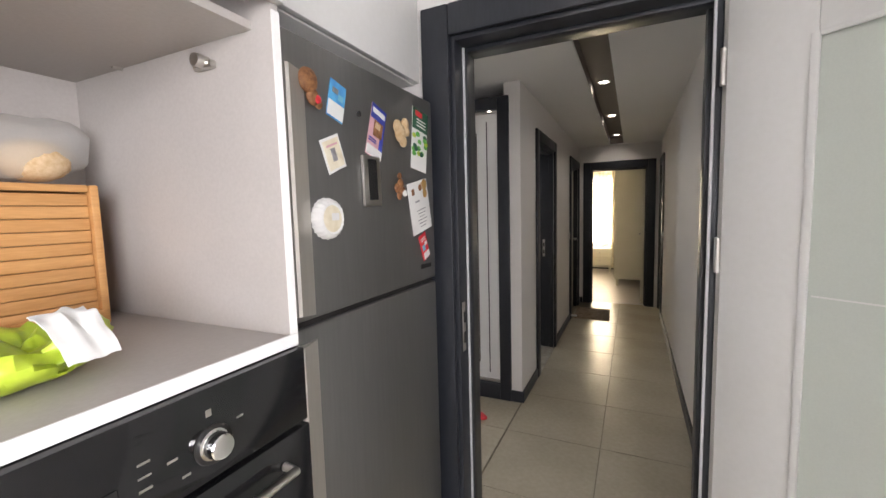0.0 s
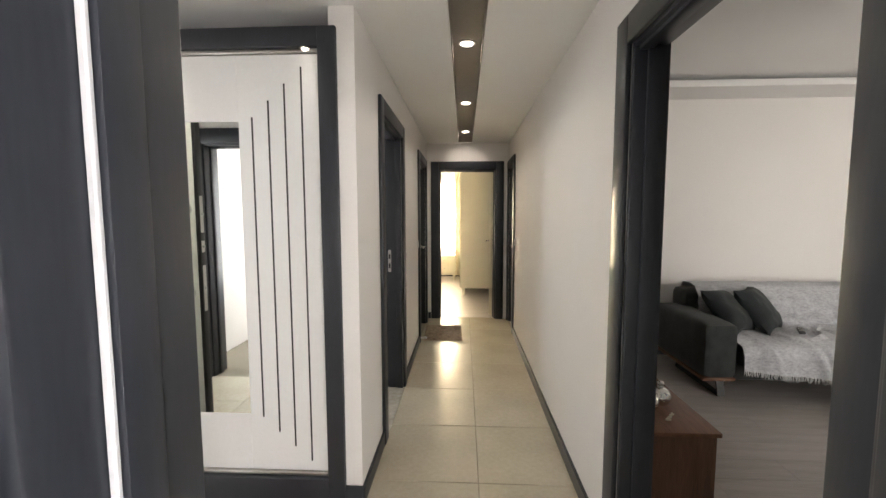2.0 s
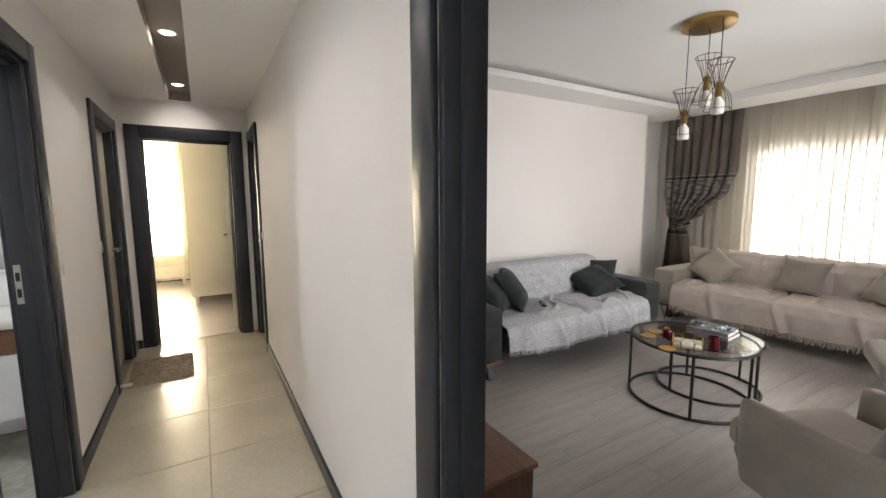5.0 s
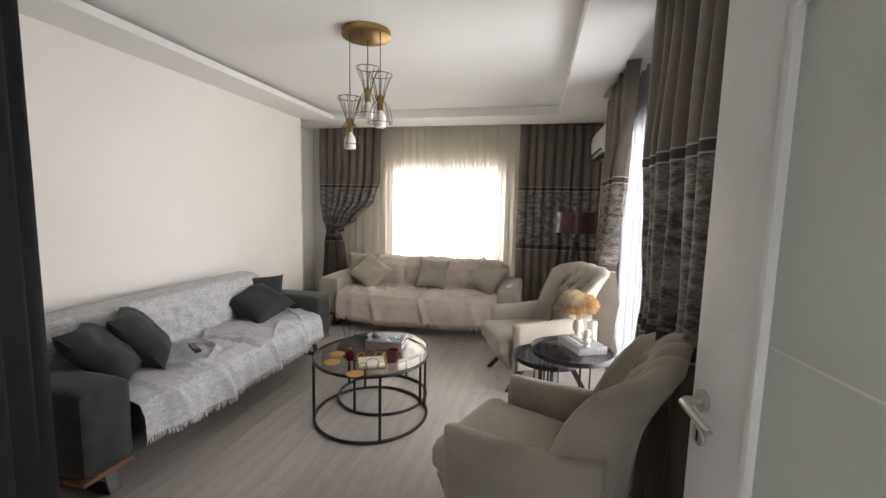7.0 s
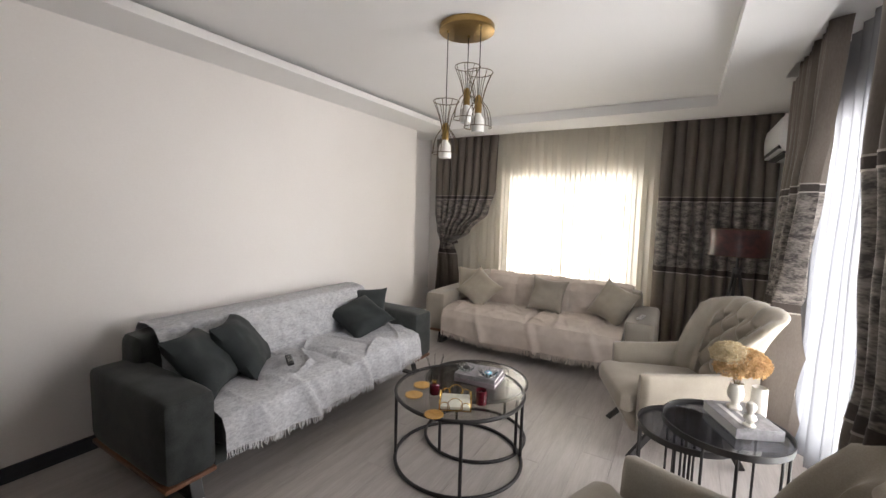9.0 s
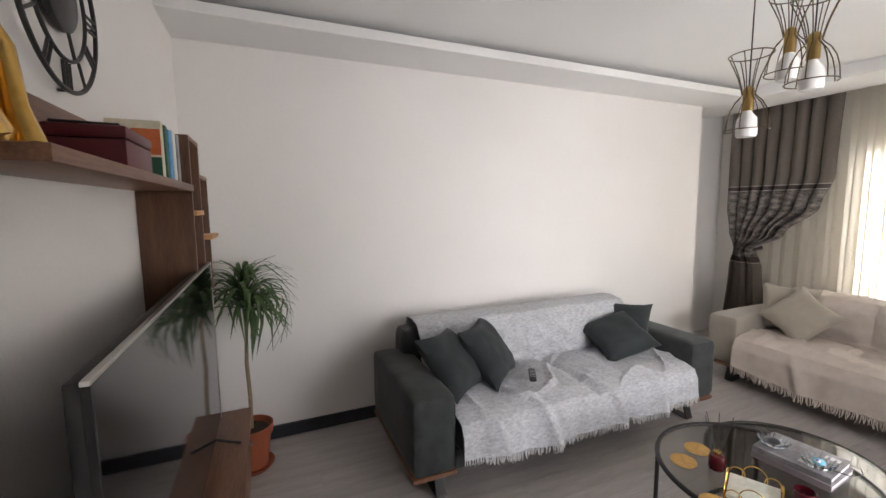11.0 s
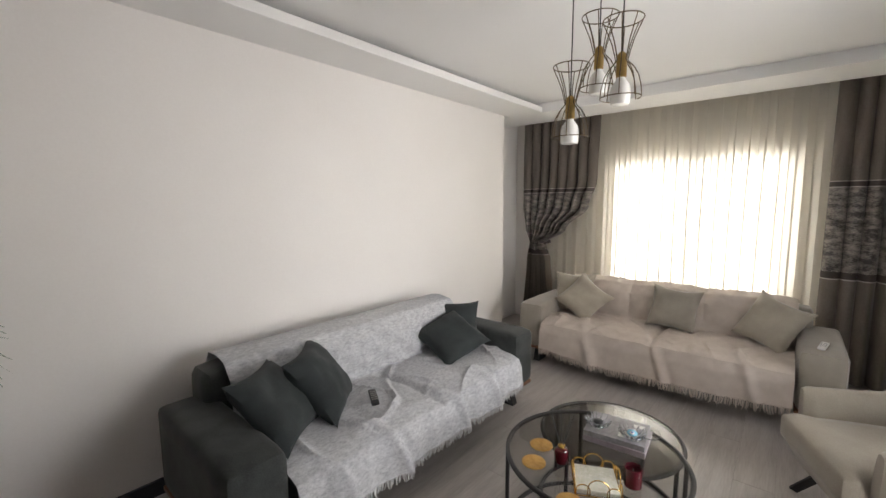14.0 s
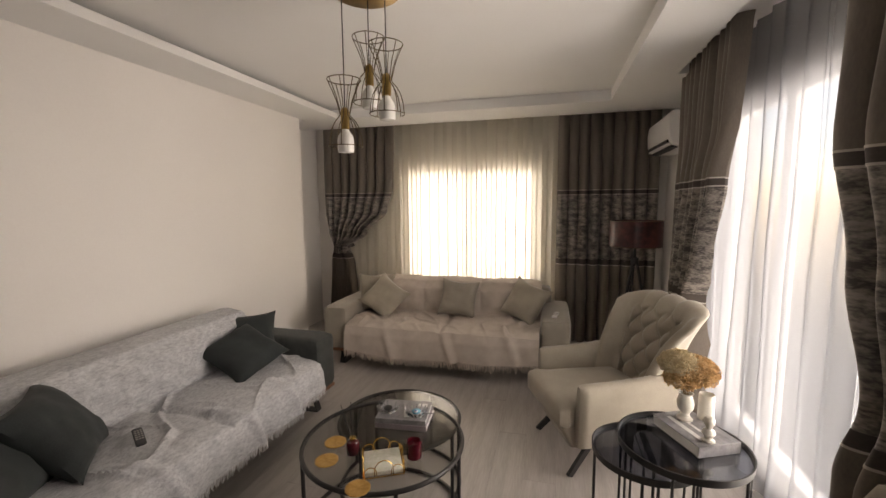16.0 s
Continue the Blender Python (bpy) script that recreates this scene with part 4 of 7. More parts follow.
# ---- curtains ----
def curtain_cloth(bm, origin, axis, out, width, z_top, z_bot, pleats, amp, nu, nv, squeeze=None, sag=None, fold=0.0, deep=False):
    """Pleated cloth: u runs along axis, v down; squeeze(v) gives the (start, end) share of the width."""
    origin, axis, out = Vector(origin), Vector(axis), Vector(out)

    def f(u, v):
        z = z_top + (z_bot - z_top) * v
        a, b = squeeze(v) if squeeze else (0.0, 1.0)
        tight = max(0.25, b - a)
        ph = u * pleats * math.tau + 0.7 * noise.noise((u * 5, v * 1.3, pleats))
        s = (a + (b - a) * (u + fold / (math.tau * pleats) * math.sin(2 * ph))) * width
        wave = 2.1 * abs(math.sin(ph / 2)) ** 0.55 - 1.1 if deep else math.sin(ph) + 0.25 * math.sin(2.1 * ph + 1.0)
        d = amp * wave * (0.75 + 0.5 * v) * min(1.5, 0.55 / tight ** 0.5) * (1 + 0.7 * noise.noise((u * pleats * 0.7, v * 0.8, 5.5)))
        d += 0.012 * noise.noise((u * 8, v * 5, 2.2 + pleats))
        if sag:
            d += sag(u, v)
        p = origin + axis * s + out * d
        return (p.x, p.y, z)
    return f


def drape(name, label, origin, axis, out, width, z_top, pleats, squeeze=None, sag=None, amp=0.075):
    """A two-tone drape with crushed velvet between two bands."""
    d = thing(name, label, "curtain", None, "drapes")
    f = curtain_cloth(None, origin, axis, out, width, z_top, 0.015, pleats, amp, 0, 0, squeeze, sag, 0.0, True)
    span = z_top - 0.015

    def strip(pname, z1, z0, mat, note="", lift=0.0):
        v0, v1 = (z_top - z1) / span, (z_top - z0) / span
        n = max(2, round((v1 - v0) * 60))
        o = Vector(out)

        def g(u, v):
            p = Vector(f(u, v0 + (v1 - v0) * v)) + o * lift
            return p
        bm = bmesh.new()
        sheet(bm, 260, n, g)
        ob = part(pname, bm, mat, d, note)
        for q in ob.data.polygons:
            q.use_smooth = True
    strip("plain_panel", z_top, 1.765, DRAPE_PLAIN, "plain taupe cloth")
    strip("piping", 1.765, 1.757, DRAPE_PIPING, "thin silver line", 0.003)
    strip("band", 1.757, 1.715, DRAPE_BAND, "dark brown band", 0.002)
    strip("piping", 1.715, 1.707, DRAPE_PIPING, "thin silver line", 0.003)
    strip("velvet_panel", 1.707, 0.985, DRAPE_CRUSH, "crushed grey velvet")
    strip("band", 0.985, 0.925, DRAPE_BAND, "dark brown band", 0.002)
    strip("piping", 0.925, 0.915, DRAPE_PIPING, "thin silver line", 0.003)
    strip("plain_panel", 0.915, 0.015, DRAPE_PLAIN, "plain taupe cloth")
    return d


def lerp_table(rows):
    def f(v):
        for (v0, a0, b0), (v1, a1, b1) in zip(rows, rows[1:]):
            if v <= v1:
                k = (v - v0) / (v1 - v0)
                k = k * k * (3 - 2 * k)
                return a0 + (a1 - a0) * k, b0 + (b1 - b0) * k
        return rows[-1][1:]
    return f


TOP = 2.64
# far window: tied-back drape in the corner, sheer, hanging drape
tied = drape("drape", "taupe two-tone drape tied back in the corner", (6.80, 6.42, 0), (0, -1, 0), (-1, 0, 0), 1.0, TOP, 8, lerp_table([(0, 0, 1.0), (0.30, 0.0, 0.98), (0.42, 0.0, 0.90), (0.53, 0.05, 0.62), (0.60, 0.14, 0.34), (0.68, 0.10, 0.40), (1.0, 0.04, 0.46)]), lambda u, v: 0.05 * u * math.exp(-((v - 0.5) / 0.12) ** 2))
bm = bmesh.new()
tube(bm, [(6.84 - 0.10 * math.sin(k / 12 * math.pi), 6.30 - 0.27 * k / 12, 1.09 - 0.03 * math.sin(k / 12 * math.pi)) for k in range(13)], 0.022, 8)
part("tieback", bm, DRAPE_BAND, tied, "brown cloth tieback")
bm = lathe(bmesh.new(), [(0.004, 0.06), (0.016, 0.05), (0.010, 0.035), (0.020, 0.02), (0.024, -0.03), (0.018, -0.05)], (6.725, 6.19, 1.02), 12)
part("tassel", bm, DRAPE_PIPING, tied, "pale tassel")
drape("drape", "taupe two-tone drape hanging beside the window", (6.80, 3.44, 0), (0, -1, 0), (-1, 0, 0), 1.06, TOP, 9, None, None, 0.075)
# balcony: far tied-back drape, near tied-back drape
drape("drape", "taupe two-tone drape tied back beside the air conditioner", (5.62, 2.51, 0), (-1, 0, 0), (0, 1, 0), 1.02, TOP, 10, lerp_table([(0, 0, 1.0), (0.22, 0.0, 0.985), (0.335, 0.0, 0.85), (0.51, 0.0, 0.70), (0.68, 0.02, 0.54), (0.75, 0.03, 0.50), (0.82, 0.02, 0.53), (1.0, 0.0, 0.58)]), None, 0.085)
drape("drape", "taupe two-tone drape gathered behind the wing chair", (2.76, 2.52, 0), (1, 0, 0), (0, 1, 0), 0.79, TOP, 6, lerp_table([(0, 0.0, 1.0), (0.30, 0.0, 1.0), (0.47, 0.0, 0.82), (0.60, 0.0, 0.66), (0.70, 0.0, 0.78), (1.0, 0.0, 0.86)]), lambda u, v: 0.04 + 0.05 * u + 0.02 * math.sin(v * 3), 0.085)


def sheer(name, label, origin, axis, out, width, pleats, mat, z_bot=0.03, amp=0.030, fold=1.15):
    f = curtain_cloth(None, origin, axis, out, width, TOP, z_bot, pleats, amp, 0, 0, None, None, fold)
    bm = bmesh.new()
    sheet(bm, 420, 24, f)
    ob = part(name, bm, mat)
    for q in ob.data.polygons:
        q.use_smooth = True
    return tagged(ob, label, "curtain", "sheers")


sheer("sheer_curtain", "cream sheer curtain before the bright window", (6.88, 6.2, 0), (0, -1, 0), (-1, 0, 0), 3.1, 26, SHEER)
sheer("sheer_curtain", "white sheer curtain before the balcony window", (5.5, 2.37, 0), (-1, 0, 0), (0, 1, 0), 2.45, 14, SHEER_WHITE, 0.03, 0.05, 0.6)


# ---- windows ----
def window_unit(name, m, w, h, panes, label):
    """A white window in the x-z plane of its pose, with frame and panes."""
    win = new(name)
    win.matrix_world = m
    structure(win, label)
    bm = bmesh.new()
    for x0, x1, z0, z1 in ((0, 0.06, 0, h), (w - 0.06, w, 0, h), (0.06, w - 0.06, 0, 0.06), (0.06, w - 0.06, h - 0.06, h)):
        box(bm, x0, x1, -0.03, 0.03, z0, z1, 0.004)
    for k in range(1, panes):
        box(bm, k * w / panes - 0.045, k * w / panes + 0.045, -0.028, 0.028, 0.06, h - 0.06, 0.004)
    part("window_frame", bm, WHITE_LACQUER, win)
    for k in range(panes):
        bm = box(bmesh.new(), k * w / panes + 0.05, (k + 1) * w / panes - 0.05, -0.006, 0.006, 0.055, h - 0.055)
        ob = part("pane", bm, PANE_GLASS, win)
        ob.visible_shadow = False
    return win


window_unit("window_1", pose(6.985, 3.64, 0.62, 0, 0, 90), 1.66, 1.44, 2, "white framed living room window")
window_unit("window_2", pose(3.2, 2.22, 0.1), 2.15, 2.15, 3, "white framed balcony window")
window_unit("window_3", pose(-0.55, 11.54, 0.6), 1.3, 1.6, 2, "white framed bedroom window")
# added unit that closes the opening made for the bathroom fill
window_unit("window_6", pose(-1.68, 5.1, 1.4, 0, 0, 90), 0.6, 0.6, 1, "small white framed window added round the bathroom fill lamp")
window_unit("window_5", pose(-1.9, 0.25, 0.5), 1.0, 1.7, 1, "white framed window beside the kitchen")
window_unit("window_4", pose(2.27, -1.45, 0.75, 0, 0, 90), 1.6, 1.5, 2, "white framed kitchen window")

# ---- doors ----
def lever(parent, x, y, z, side, along, mat=None):
    """A lever handle on a round rose: side is the way it sticks out in y, along the way the lever points in x."""
    mat = mat or NICKEL
    bm = cyl(bmesh.new(), (x, y, z), (x, y + side * 0.010, z), 0.027, seg=24, bev=0.002)
    ob = part("handle", bm, mat, parent, "satin nickel lever handle")
    bm = bmesh.new()
    tube(bm, [(x, y + side * 0.008, z), (x, y + side * 0.040, z), (x + along * 0.012, y + side * 0.052, z), (x + along * 0.06, y + side * 0.054, z - 0.004), (x + along * 0.125, y + side * 0.050, z - 0.012)], [0.010, 0.010, 0.011, 0.010, 0.007], 12)
    part("lever", bm, mat, ob)
    bm = cyl(bmesh.new(), (x, y, z - 0.085), (x, y + side * 0.009, z - 0.085), 0.025, seg=24, bev=0.002)
    ob2 = part("key_rose", bm, mat, parent, "satin nickel key rose")
    bm = box(bmesh.new(), x - 0.004, x + 0.004, y + side * 0.0092 - 0.001, y + side * 0.0092 + 0.001, z - 0.100, z - 0.074)
    part("keyhole", bm, BLACK_METAL, ob2)


def glazed_leaf(name, label, m, hinge_stile, w=0.80, lever_z=1.00):
    """A white lacquered leaf with a frosted pane: x from the hinge, thickness in y."""
    d = thing(name, label, "door", m)
    bm = bmesh.new()
    h, hs = 2.03, hinge_stile
    for x0, x1, z0, z1 in ((0, hs, 0.012, h), (w - 0.225, w, 0.012, h), (hs, w - 0.225, 0.012, 0.24), (hs, w - 0.225, h - 0.17, h)):
        box(bm, x0, x1, -0.02, 0.02, z0, z1, 0.003)
    leaf = part("leaf", bm, WHITE_LACQUER, d)
    bm = bmesh.new()
    for s in (-1, 1):
        for x0, x1, z0, z1 in ((hs - 0.012, hs + 0.005, 0.235, h - 0.165), (w - 0.230, w - 0.213, 0.235, h - 0.165), (hs + 0.005, w - 0.230, 0.235, 0.247), (hs + 0.005, w - 0.230, h - 0.177, h - 0.165)):
            box(bm, x0, x1, s * 0.0235 - 0.0035, s * 0.0235 + 0.0035, z0, z1, 0.002)
    part("glazing_bead", bm, WHITE_LACQUER, d)
    part("pane", box(bmesh.new(), hs - 0.001, w - 0.224, -0.006, 0.006, 0.24, h - 0.17), FROSTED, d, "frosted greenish glass pane")
    for z in (1.245,):
        for s in (-1, 1):
            for x0, x1, y in ((0.012, hs - 0.015, 0.0202), (w - 0.21, w - 0.012, 0.0202), (hs + 0.007, w - 0.232, 0.0062)):
                bm = box(bmesh.new(), x0, x1, s * y - 0.0006, s * y + 0.0006, z - 0.002, z + 0.002)
                part("groove", bm, WHITE_LACQUER, leaf)
    for s in (-1, 1):
        lever(d, w - 0.055, s * 0.02, lever_z, s, -1)
    bm = box(bmesh.new(), w - 0.001, w + 0.0015, -0.011, 0.011, 0.86, 1.08, 0.001, 1)
    part("lock_plate", bm, NICKEL, d)
    for z in (0.25, 1.33, 1.85):
        part("hinge", cyl(bmesh.new(), (-0.006, -0.024, z - 0.05), (-0.006, -0.024, z + 0.05), 0.008, seg=12), NICKEL, d)
    return d


glazed_leaf("room_door", "open white living room door with a frosted pane", pose(1.352, 2.684, 0, 0, 0, 6.3), 0.15, 0.865, 1.05)
glazed_leaf("room_door", "open white kitchen door with a frosted pane", pose(1.088, 2.352, 0, 0, 0, -38), 0.198, 0.80)


def plain_leaf(name, label, m, w, mat, h=2.03):
    d = thing(name, label, "door", m)
    part("leaf", box(bmesh.new(), 0, w, -0.02, 0.02, 0.012, h, 0.003), mat, d)
    for s in (-1, 1):
        lever(d, w - 0.06, s * 0.02, 1.03, s, -1)
    return d


plain_leaf("room_door", "closed cream bathroom door in a dark casing", pose(0.02, 6.585, 0, 0, 0, 90), 0.73, CREAM_LACQUER)
plain_leaf("room_door", "closed anthracite corridor door", pose(1.31, 6.975, 0, 0, 0, 90), 0.50, ANTHRACITE)
plain_leaf("room_door", "open cream bedroom door seen edge-on", pose(0.985, 7.78, 0, 0, 0, 86), 0.75, CREAM_LACQUER)
bm = cyl(bmesh.new(), (0.116, 6.50, 0.055), (0.175, 6.50, 0.055), 0.012, seg=12, bev=0.003)
ball(bm, (0.180, 6.50, 0.055), 0.016)
tagged(part("door_stop", bm, WHITE_LACQUER), "white rubber door stop on the skirting", "door stop")
strike_plate(bpy.data.objects["door_1"], pose(0.003, 5.2785, 1.07))

# entrance door, standing open before the closet
ent = thing("entrance_door", "open steel entrance door, mahogany outside and pale inside", "door", pose(-1.875, 3.515, 0, 0, 0, -0.9))
part("core", box(bmesh.new(), 0, 0.90, -0.025, 0.025, 0.015, 2.02, 0.003), BLACK_METAL, ent, "black steel leaf edge")
part("outer_panel", box(bmesh.new(), 0.012, 0.885, -0.036, -0.0255, 0.03, 2.0, 0.004), DOOR_RED, ent, "mahogany outer panel")
part("inner_panel", box(bmesh.new(), 0.012, 0.882, 0.0255, 0.034, 0.03, 1.99, 0.004), PALE_PANEL, ent, "pale satin inner panel")
for z0, z1 in ((1.34, 1.56), (1.22, 1.29), (0.86, 1.14)):
    plate = part("lock_plate", box(bmesh.new(), 0.8995, 0.9025, -0.014, 0.014, z0, z1, 0.001, 1), NICKEL, ent, "steel lock plate")
    part("bolt", cyl(bmesh.new(), (0.902, 0, (z0 + z1) / 2), (0.912, 0, (z0 + z1) / 2), 0.008, seg=12), CHROME, plate)
for x, z, r in ((0.825, 1.48, 0.040), (0.825, 1.30, 0.033), (0.825, 0.975, 0.040)):
    part("lock_rose", lathe(bmesh.new(), [(r, 0), (r, 0.006), (r * 0.7, 0.012), (r * 0.62, 0.008), (0.004, 0.008)], seg=24), NICKEL, ent).matrix_basis = pose(x, 0.034, z, -90)
lever(ent, 0.83, 0.034, 1.085, 1, -1)
part("peephole", cyl(bmesh.new(), (0.45, 0.034, 1.55), (0.45, 0.042, 1.55), 0.02, seg=20, bev=0.002), BLACK_METAL, ent, "black peephole")
for x in (0.35, 0.62):
    part("screw_cap", cyl(bmesh.new(), (x, 0.034, 0.98), (x, 0.038, 0.98), 0.010, seg=12), NICKEL, ent)
for z in (1.53, 0.98):
    part("outer_knob", lathe(bmesh.new(), [(0.028, 0), (0.026, 0.008), (0.012, 0.012), (0.012, 0.03), (0.024, 0.04), (0.022, 0.055), (0.004, 0.058)], seg=20), CHROME, ent).matrix_basis = pose(0.79, -0.036, z, 90)

# landing behind the entrance, dark but for the fill lamp added at its end
wall("wall_landing", -3.2, -2.0, 2.3, 2.4, "landing wall")
wall("wall_landing_far", -3.2, -2.0, 3.7, 3.8, "landing wall")
# out of view; the opening is added for the fill lamp
wall("wall_landing_end", -3.3, -3.2, 2.3, 3.8, "unseen landing wall with an opening for the fill lamp", holes=[(2.5, 3.6, 0.85, 2.15)])
structure(slab("floor_landing", -3.2, -2.0, 2.3, 3.8, -0.12, -0.004, MARBLE), "stone landing floor")
structure(slab("ceiling_landing", -3.2, -2.0, 2.3, 3.8, 2.55, WALL_TOP, PLASTER_SHELL), "landing ceiling")

# ---- hall closet ----
cl = thing("closet", "white sliding-door closet with mirrors in an anthracite surround", "closet", pose(0, 0, 0))
for nm, x0, x1, z0, z1 in (("side_board", -1.86, -1.775, 0, 2.305), ("side_board", -0.068, 0.017, 0, 2.305), ("top_board", -1.775, -0.068, 2.215, 2.305), ("plinth", -1.775, -0.068, 0, 0.125)):
    part(nm, box(bmesh.new(), x0, x1, 3.905, 4.02, z0, z1, 0.004), ANTHRACITE, cl, "anthracite surround board")
part("carcass", box(bmesh.new(), -1.775, -0.068, 4.03, 4.49, 0.125, 2.215), WHITE_MATT, cl)
for z in (2.198, 0.126):
    part("track", box(bmesh.new(), -1.775, -0.068, 3.93, 4.02, z, z + 0.016, 0.002), NICKEL, cl, "satin aluminium sliding track")


def sliding_door(x0, x1, y, mx0, mx1, lines):
    z0, z1, m0, m1 = 0.146, 2.195, 0.44, 1.89
    bm = bmesh.new()
    for p, q, r, s in ((x0, mx0, z0, z1), (mx1, x1, z0, z1), (mx0, mx1, z0, m0), (mx0, mx1, m1, z1)):
        if q - p > 0.003:
            box(bm, p, q, y, y + 0.02, r, s, 0.0015, 1)
    d = part("sliding_door", bm, WHITE_LACQUER, cl, "white lacquered sliding door")
    part("mirror", box(bmesh.new(), mx0, mx1, y + 0.002, y + 0.018, m0, m1, 0.0), MIRROR, d, "inset mirror", )
    for k, x in enumerate(lines):
        e = 0.076 * k
        part("inlay", box(bmesh.new(), x - 0.004, x + 0.004, y - 0.0015, y + 0.001, 0.425 - e, 1.91 + e), BLACK_METAL, d, "thin black inlay line")
    part("edge_profile", box(bmesh.new(), x1 if x1 > -0.5 else x0 - 0.006, x1 + 0.006 if x1 > -0.5 else x0, y - 0.004, y + 0.024, z0, z1, 0.001, 1), CHROME, d, "chrome edge profile")


part("edge_profile", box(bmesh.new(), -0.957, -0.9505, 3.941, 3.969, 0.146, 2.195, 0.001, 1), NICKEL, cl, "satin aluminium edge profile")
sliding_door(-0.95, -0.078, 3.945, -0.948, -0.472, [-0.405, -0.324, -0.244, -0.161])
sliding_door(-1.766, -0.92, 3.985, -1.362, -0.922, [-1.43, -1.511, -1.592, -1.674])
for x in (-0.13, -0.79, -1.45):
    part("downlight", lathe(bmesh.new(), [(0.022, 0), (0.026, -0.004), (0.018, -0.006), (0.014, -0.003), (0.004, -0.003)], (x, 3.922, 2.214), 20), NICKEL, cl)
    part("lens", cyl(bmesh.new(), (x, 3.922, 2.2095), (x, 3.922, 2.2115), 0.0135, seg=16), SPOT_GLOW, cl, "lit downlight lens")
    lamp = new("downlight_lamp", bpy.data.lights.new("downlight_lamp", "AREA"))
    lamp.data.shape, lamp.data.size, lamp.data.energy, lamp.data.color = "DISK", 0.026, 0.8, (1.0, 0.95, 0.86)
    lamp.data.spread = radians(115)
    lamp.matrix_world = look((x, 3.920, 2.205), (x, 3.40, 1.6))

# red slippers by the closet
bm = bmesh.new()
ball(bm, (0, 0, 0.035), 0.05, 0.9, 1.3, 0.7)
ball(bm, (0.01, -0.10, 0.018), 0.045, 0.9, 1.8, 0.35)
sl = part("slipper", bm, RED)
sl.matrix_world = pose(-0.33, 3.66, 0.004, 0, 0, 35)
tagged(sl, "red slipper on the tiles before the closet", "slipper", "slippers")
copy_thing(sl, pose(-0.22, 3.62, 0.004, 0, 0, 60))

# ---- corridor ceiling spots ----
for i, y in enumerate((3.25, 4.58, 5.91, 7.23)):
    sp = thing("ceiling_spot", "round recessed ceiling spot, switched on", "ceiling light", pose(0.6225, y, 2.484), "corridor spots")
    part("ring", lathe(bmesh.new(), [(0.050, 0), (0.052, -0.004), (0.046, -0.008), (0.038, -0.006), (0.036, 0)], seg=32), WHITE_LACQUER, sp)
    part("lens", cyl(bmesh.new(), (0, 0, -0.0045), (0, 0, -0.001), 0.036, seg=28), SPOT_GLOW, sp)
    lamp = new("spot_light", bpy.data.lights.new("spot_light", "AREA"))
    lamp.data.shape, lamp.data.size, lamp.data.energy, lamp.data.color = "DISK", 0.07, 1.15, (1.0, 0.94, 0.85)
    lamp.data.spread = radians(150)
    lamp.matrix_world = look((0.6225, y, 2.476), (0.6225, y + 0.0001, 0))

# bath mat at the corridor's end
bm = bmesh.new()


def mat_top(u, v):
    x, y = (u - 0.5) * 0.45, (v - 0.5) * 0.62
    e = min(u, 1 - u, v, 1 - v)
    return (x, y, 0.004 + min(1, e / 0.04) * (0.014 + 0.010 * noise.noise((x * 60, y * 60, 0))))


sheet(bm, 60, 80, mat_top)
sheet(bm, 1, 1, lambda u, v: ((u - 0.5) * 0.45, (v - 0.5) * 0.62, 0.003))
rug = part("bath_mat", bm, MAT_PILE)
rug.matrix_world = pose(0.36, 6.88, 0.0, 0, 0, 2)
tagged(rug, "shaggy brown bath mat on the corridor tiles", "mat")

# light switches
for k, (x, y, z, s) in enumerate(((0.10, 5.47, 1.10, 1), (1.21, 6.80, 1.12, -1), (0.10, 6.43, 1.12, 1))):
    sw = thing("light_switch", "white plastic light switch on the corridor wall", "switch", pose(x, y, z), "light switches")
    part("plate", box(bmesh.new(), 0 if s > 0 else -0.009, 0.009 if s > 0 else 0, -0.04, 0.04, -0.04, 0.04, 0.003), WHITE_LACQUER, sw)
    part("rocker", box(bmesh.new(), 0.0092 if s > 0 else -0.013, 0.013 if s > 0 else -0.0092, -0.026, 0.026, -0.026, 0.026, 0.002), WHITE_MATT, sw)

# ---- bathroom glimpse ----
van = thing("bathroom_vanity", "white vanity with a walnut band and basin", "vanity", pose(-0.42, 6.0, 0))
part("cabinet", box(bmesh.new(), -0.38, 0.38, -0.25, 0.19, 0.26, 0.62, 0.004), WHITE_LACQUER, van)
part("band", box(bmesh.new(), -0.38, 0.38, -0.252, 0.19, 0.625, 0.76, 0.003), WALNUT, van, "walnut drawer band")
part("basin", box(bmesh.new(), -0.40, 0.40, -0.27, 0.195, 0.765, 0.82, 0.012, 3), CERAMIC, van)
bm = tube(bmesh.new(), [(0, 0.08, 0.82), (0, 0.08, 0.96), (0, 0.04, 0.99), (0, -0.05, 0.97)], 0.014, 10)
part("tap", bm, CHROME, van, "chrome mixer tap")
mir = thing("bathroom_mirror", "frameless bathroom mirror with a dark top light", "mirror", pose(-0.42, 6.19, 0))
part("glass", box(bmesh.new(), -0.38, 0.38, -0.012, 0.0, 1.02, 1.86, 0.002), MIRROR, mir)
part("top_rail", box(bmesh.new(), -0.38, 0.38, -0.06, 0.0, 1.865, 1.93, 0.004), BLACK_METAL, mir)
structure(slab("trim_threshold", -0.02, 0.115, 4.54, 5.28, -0.011, 0.006, MARBLE, None, 0.002), "marble threshold of the bathroom")

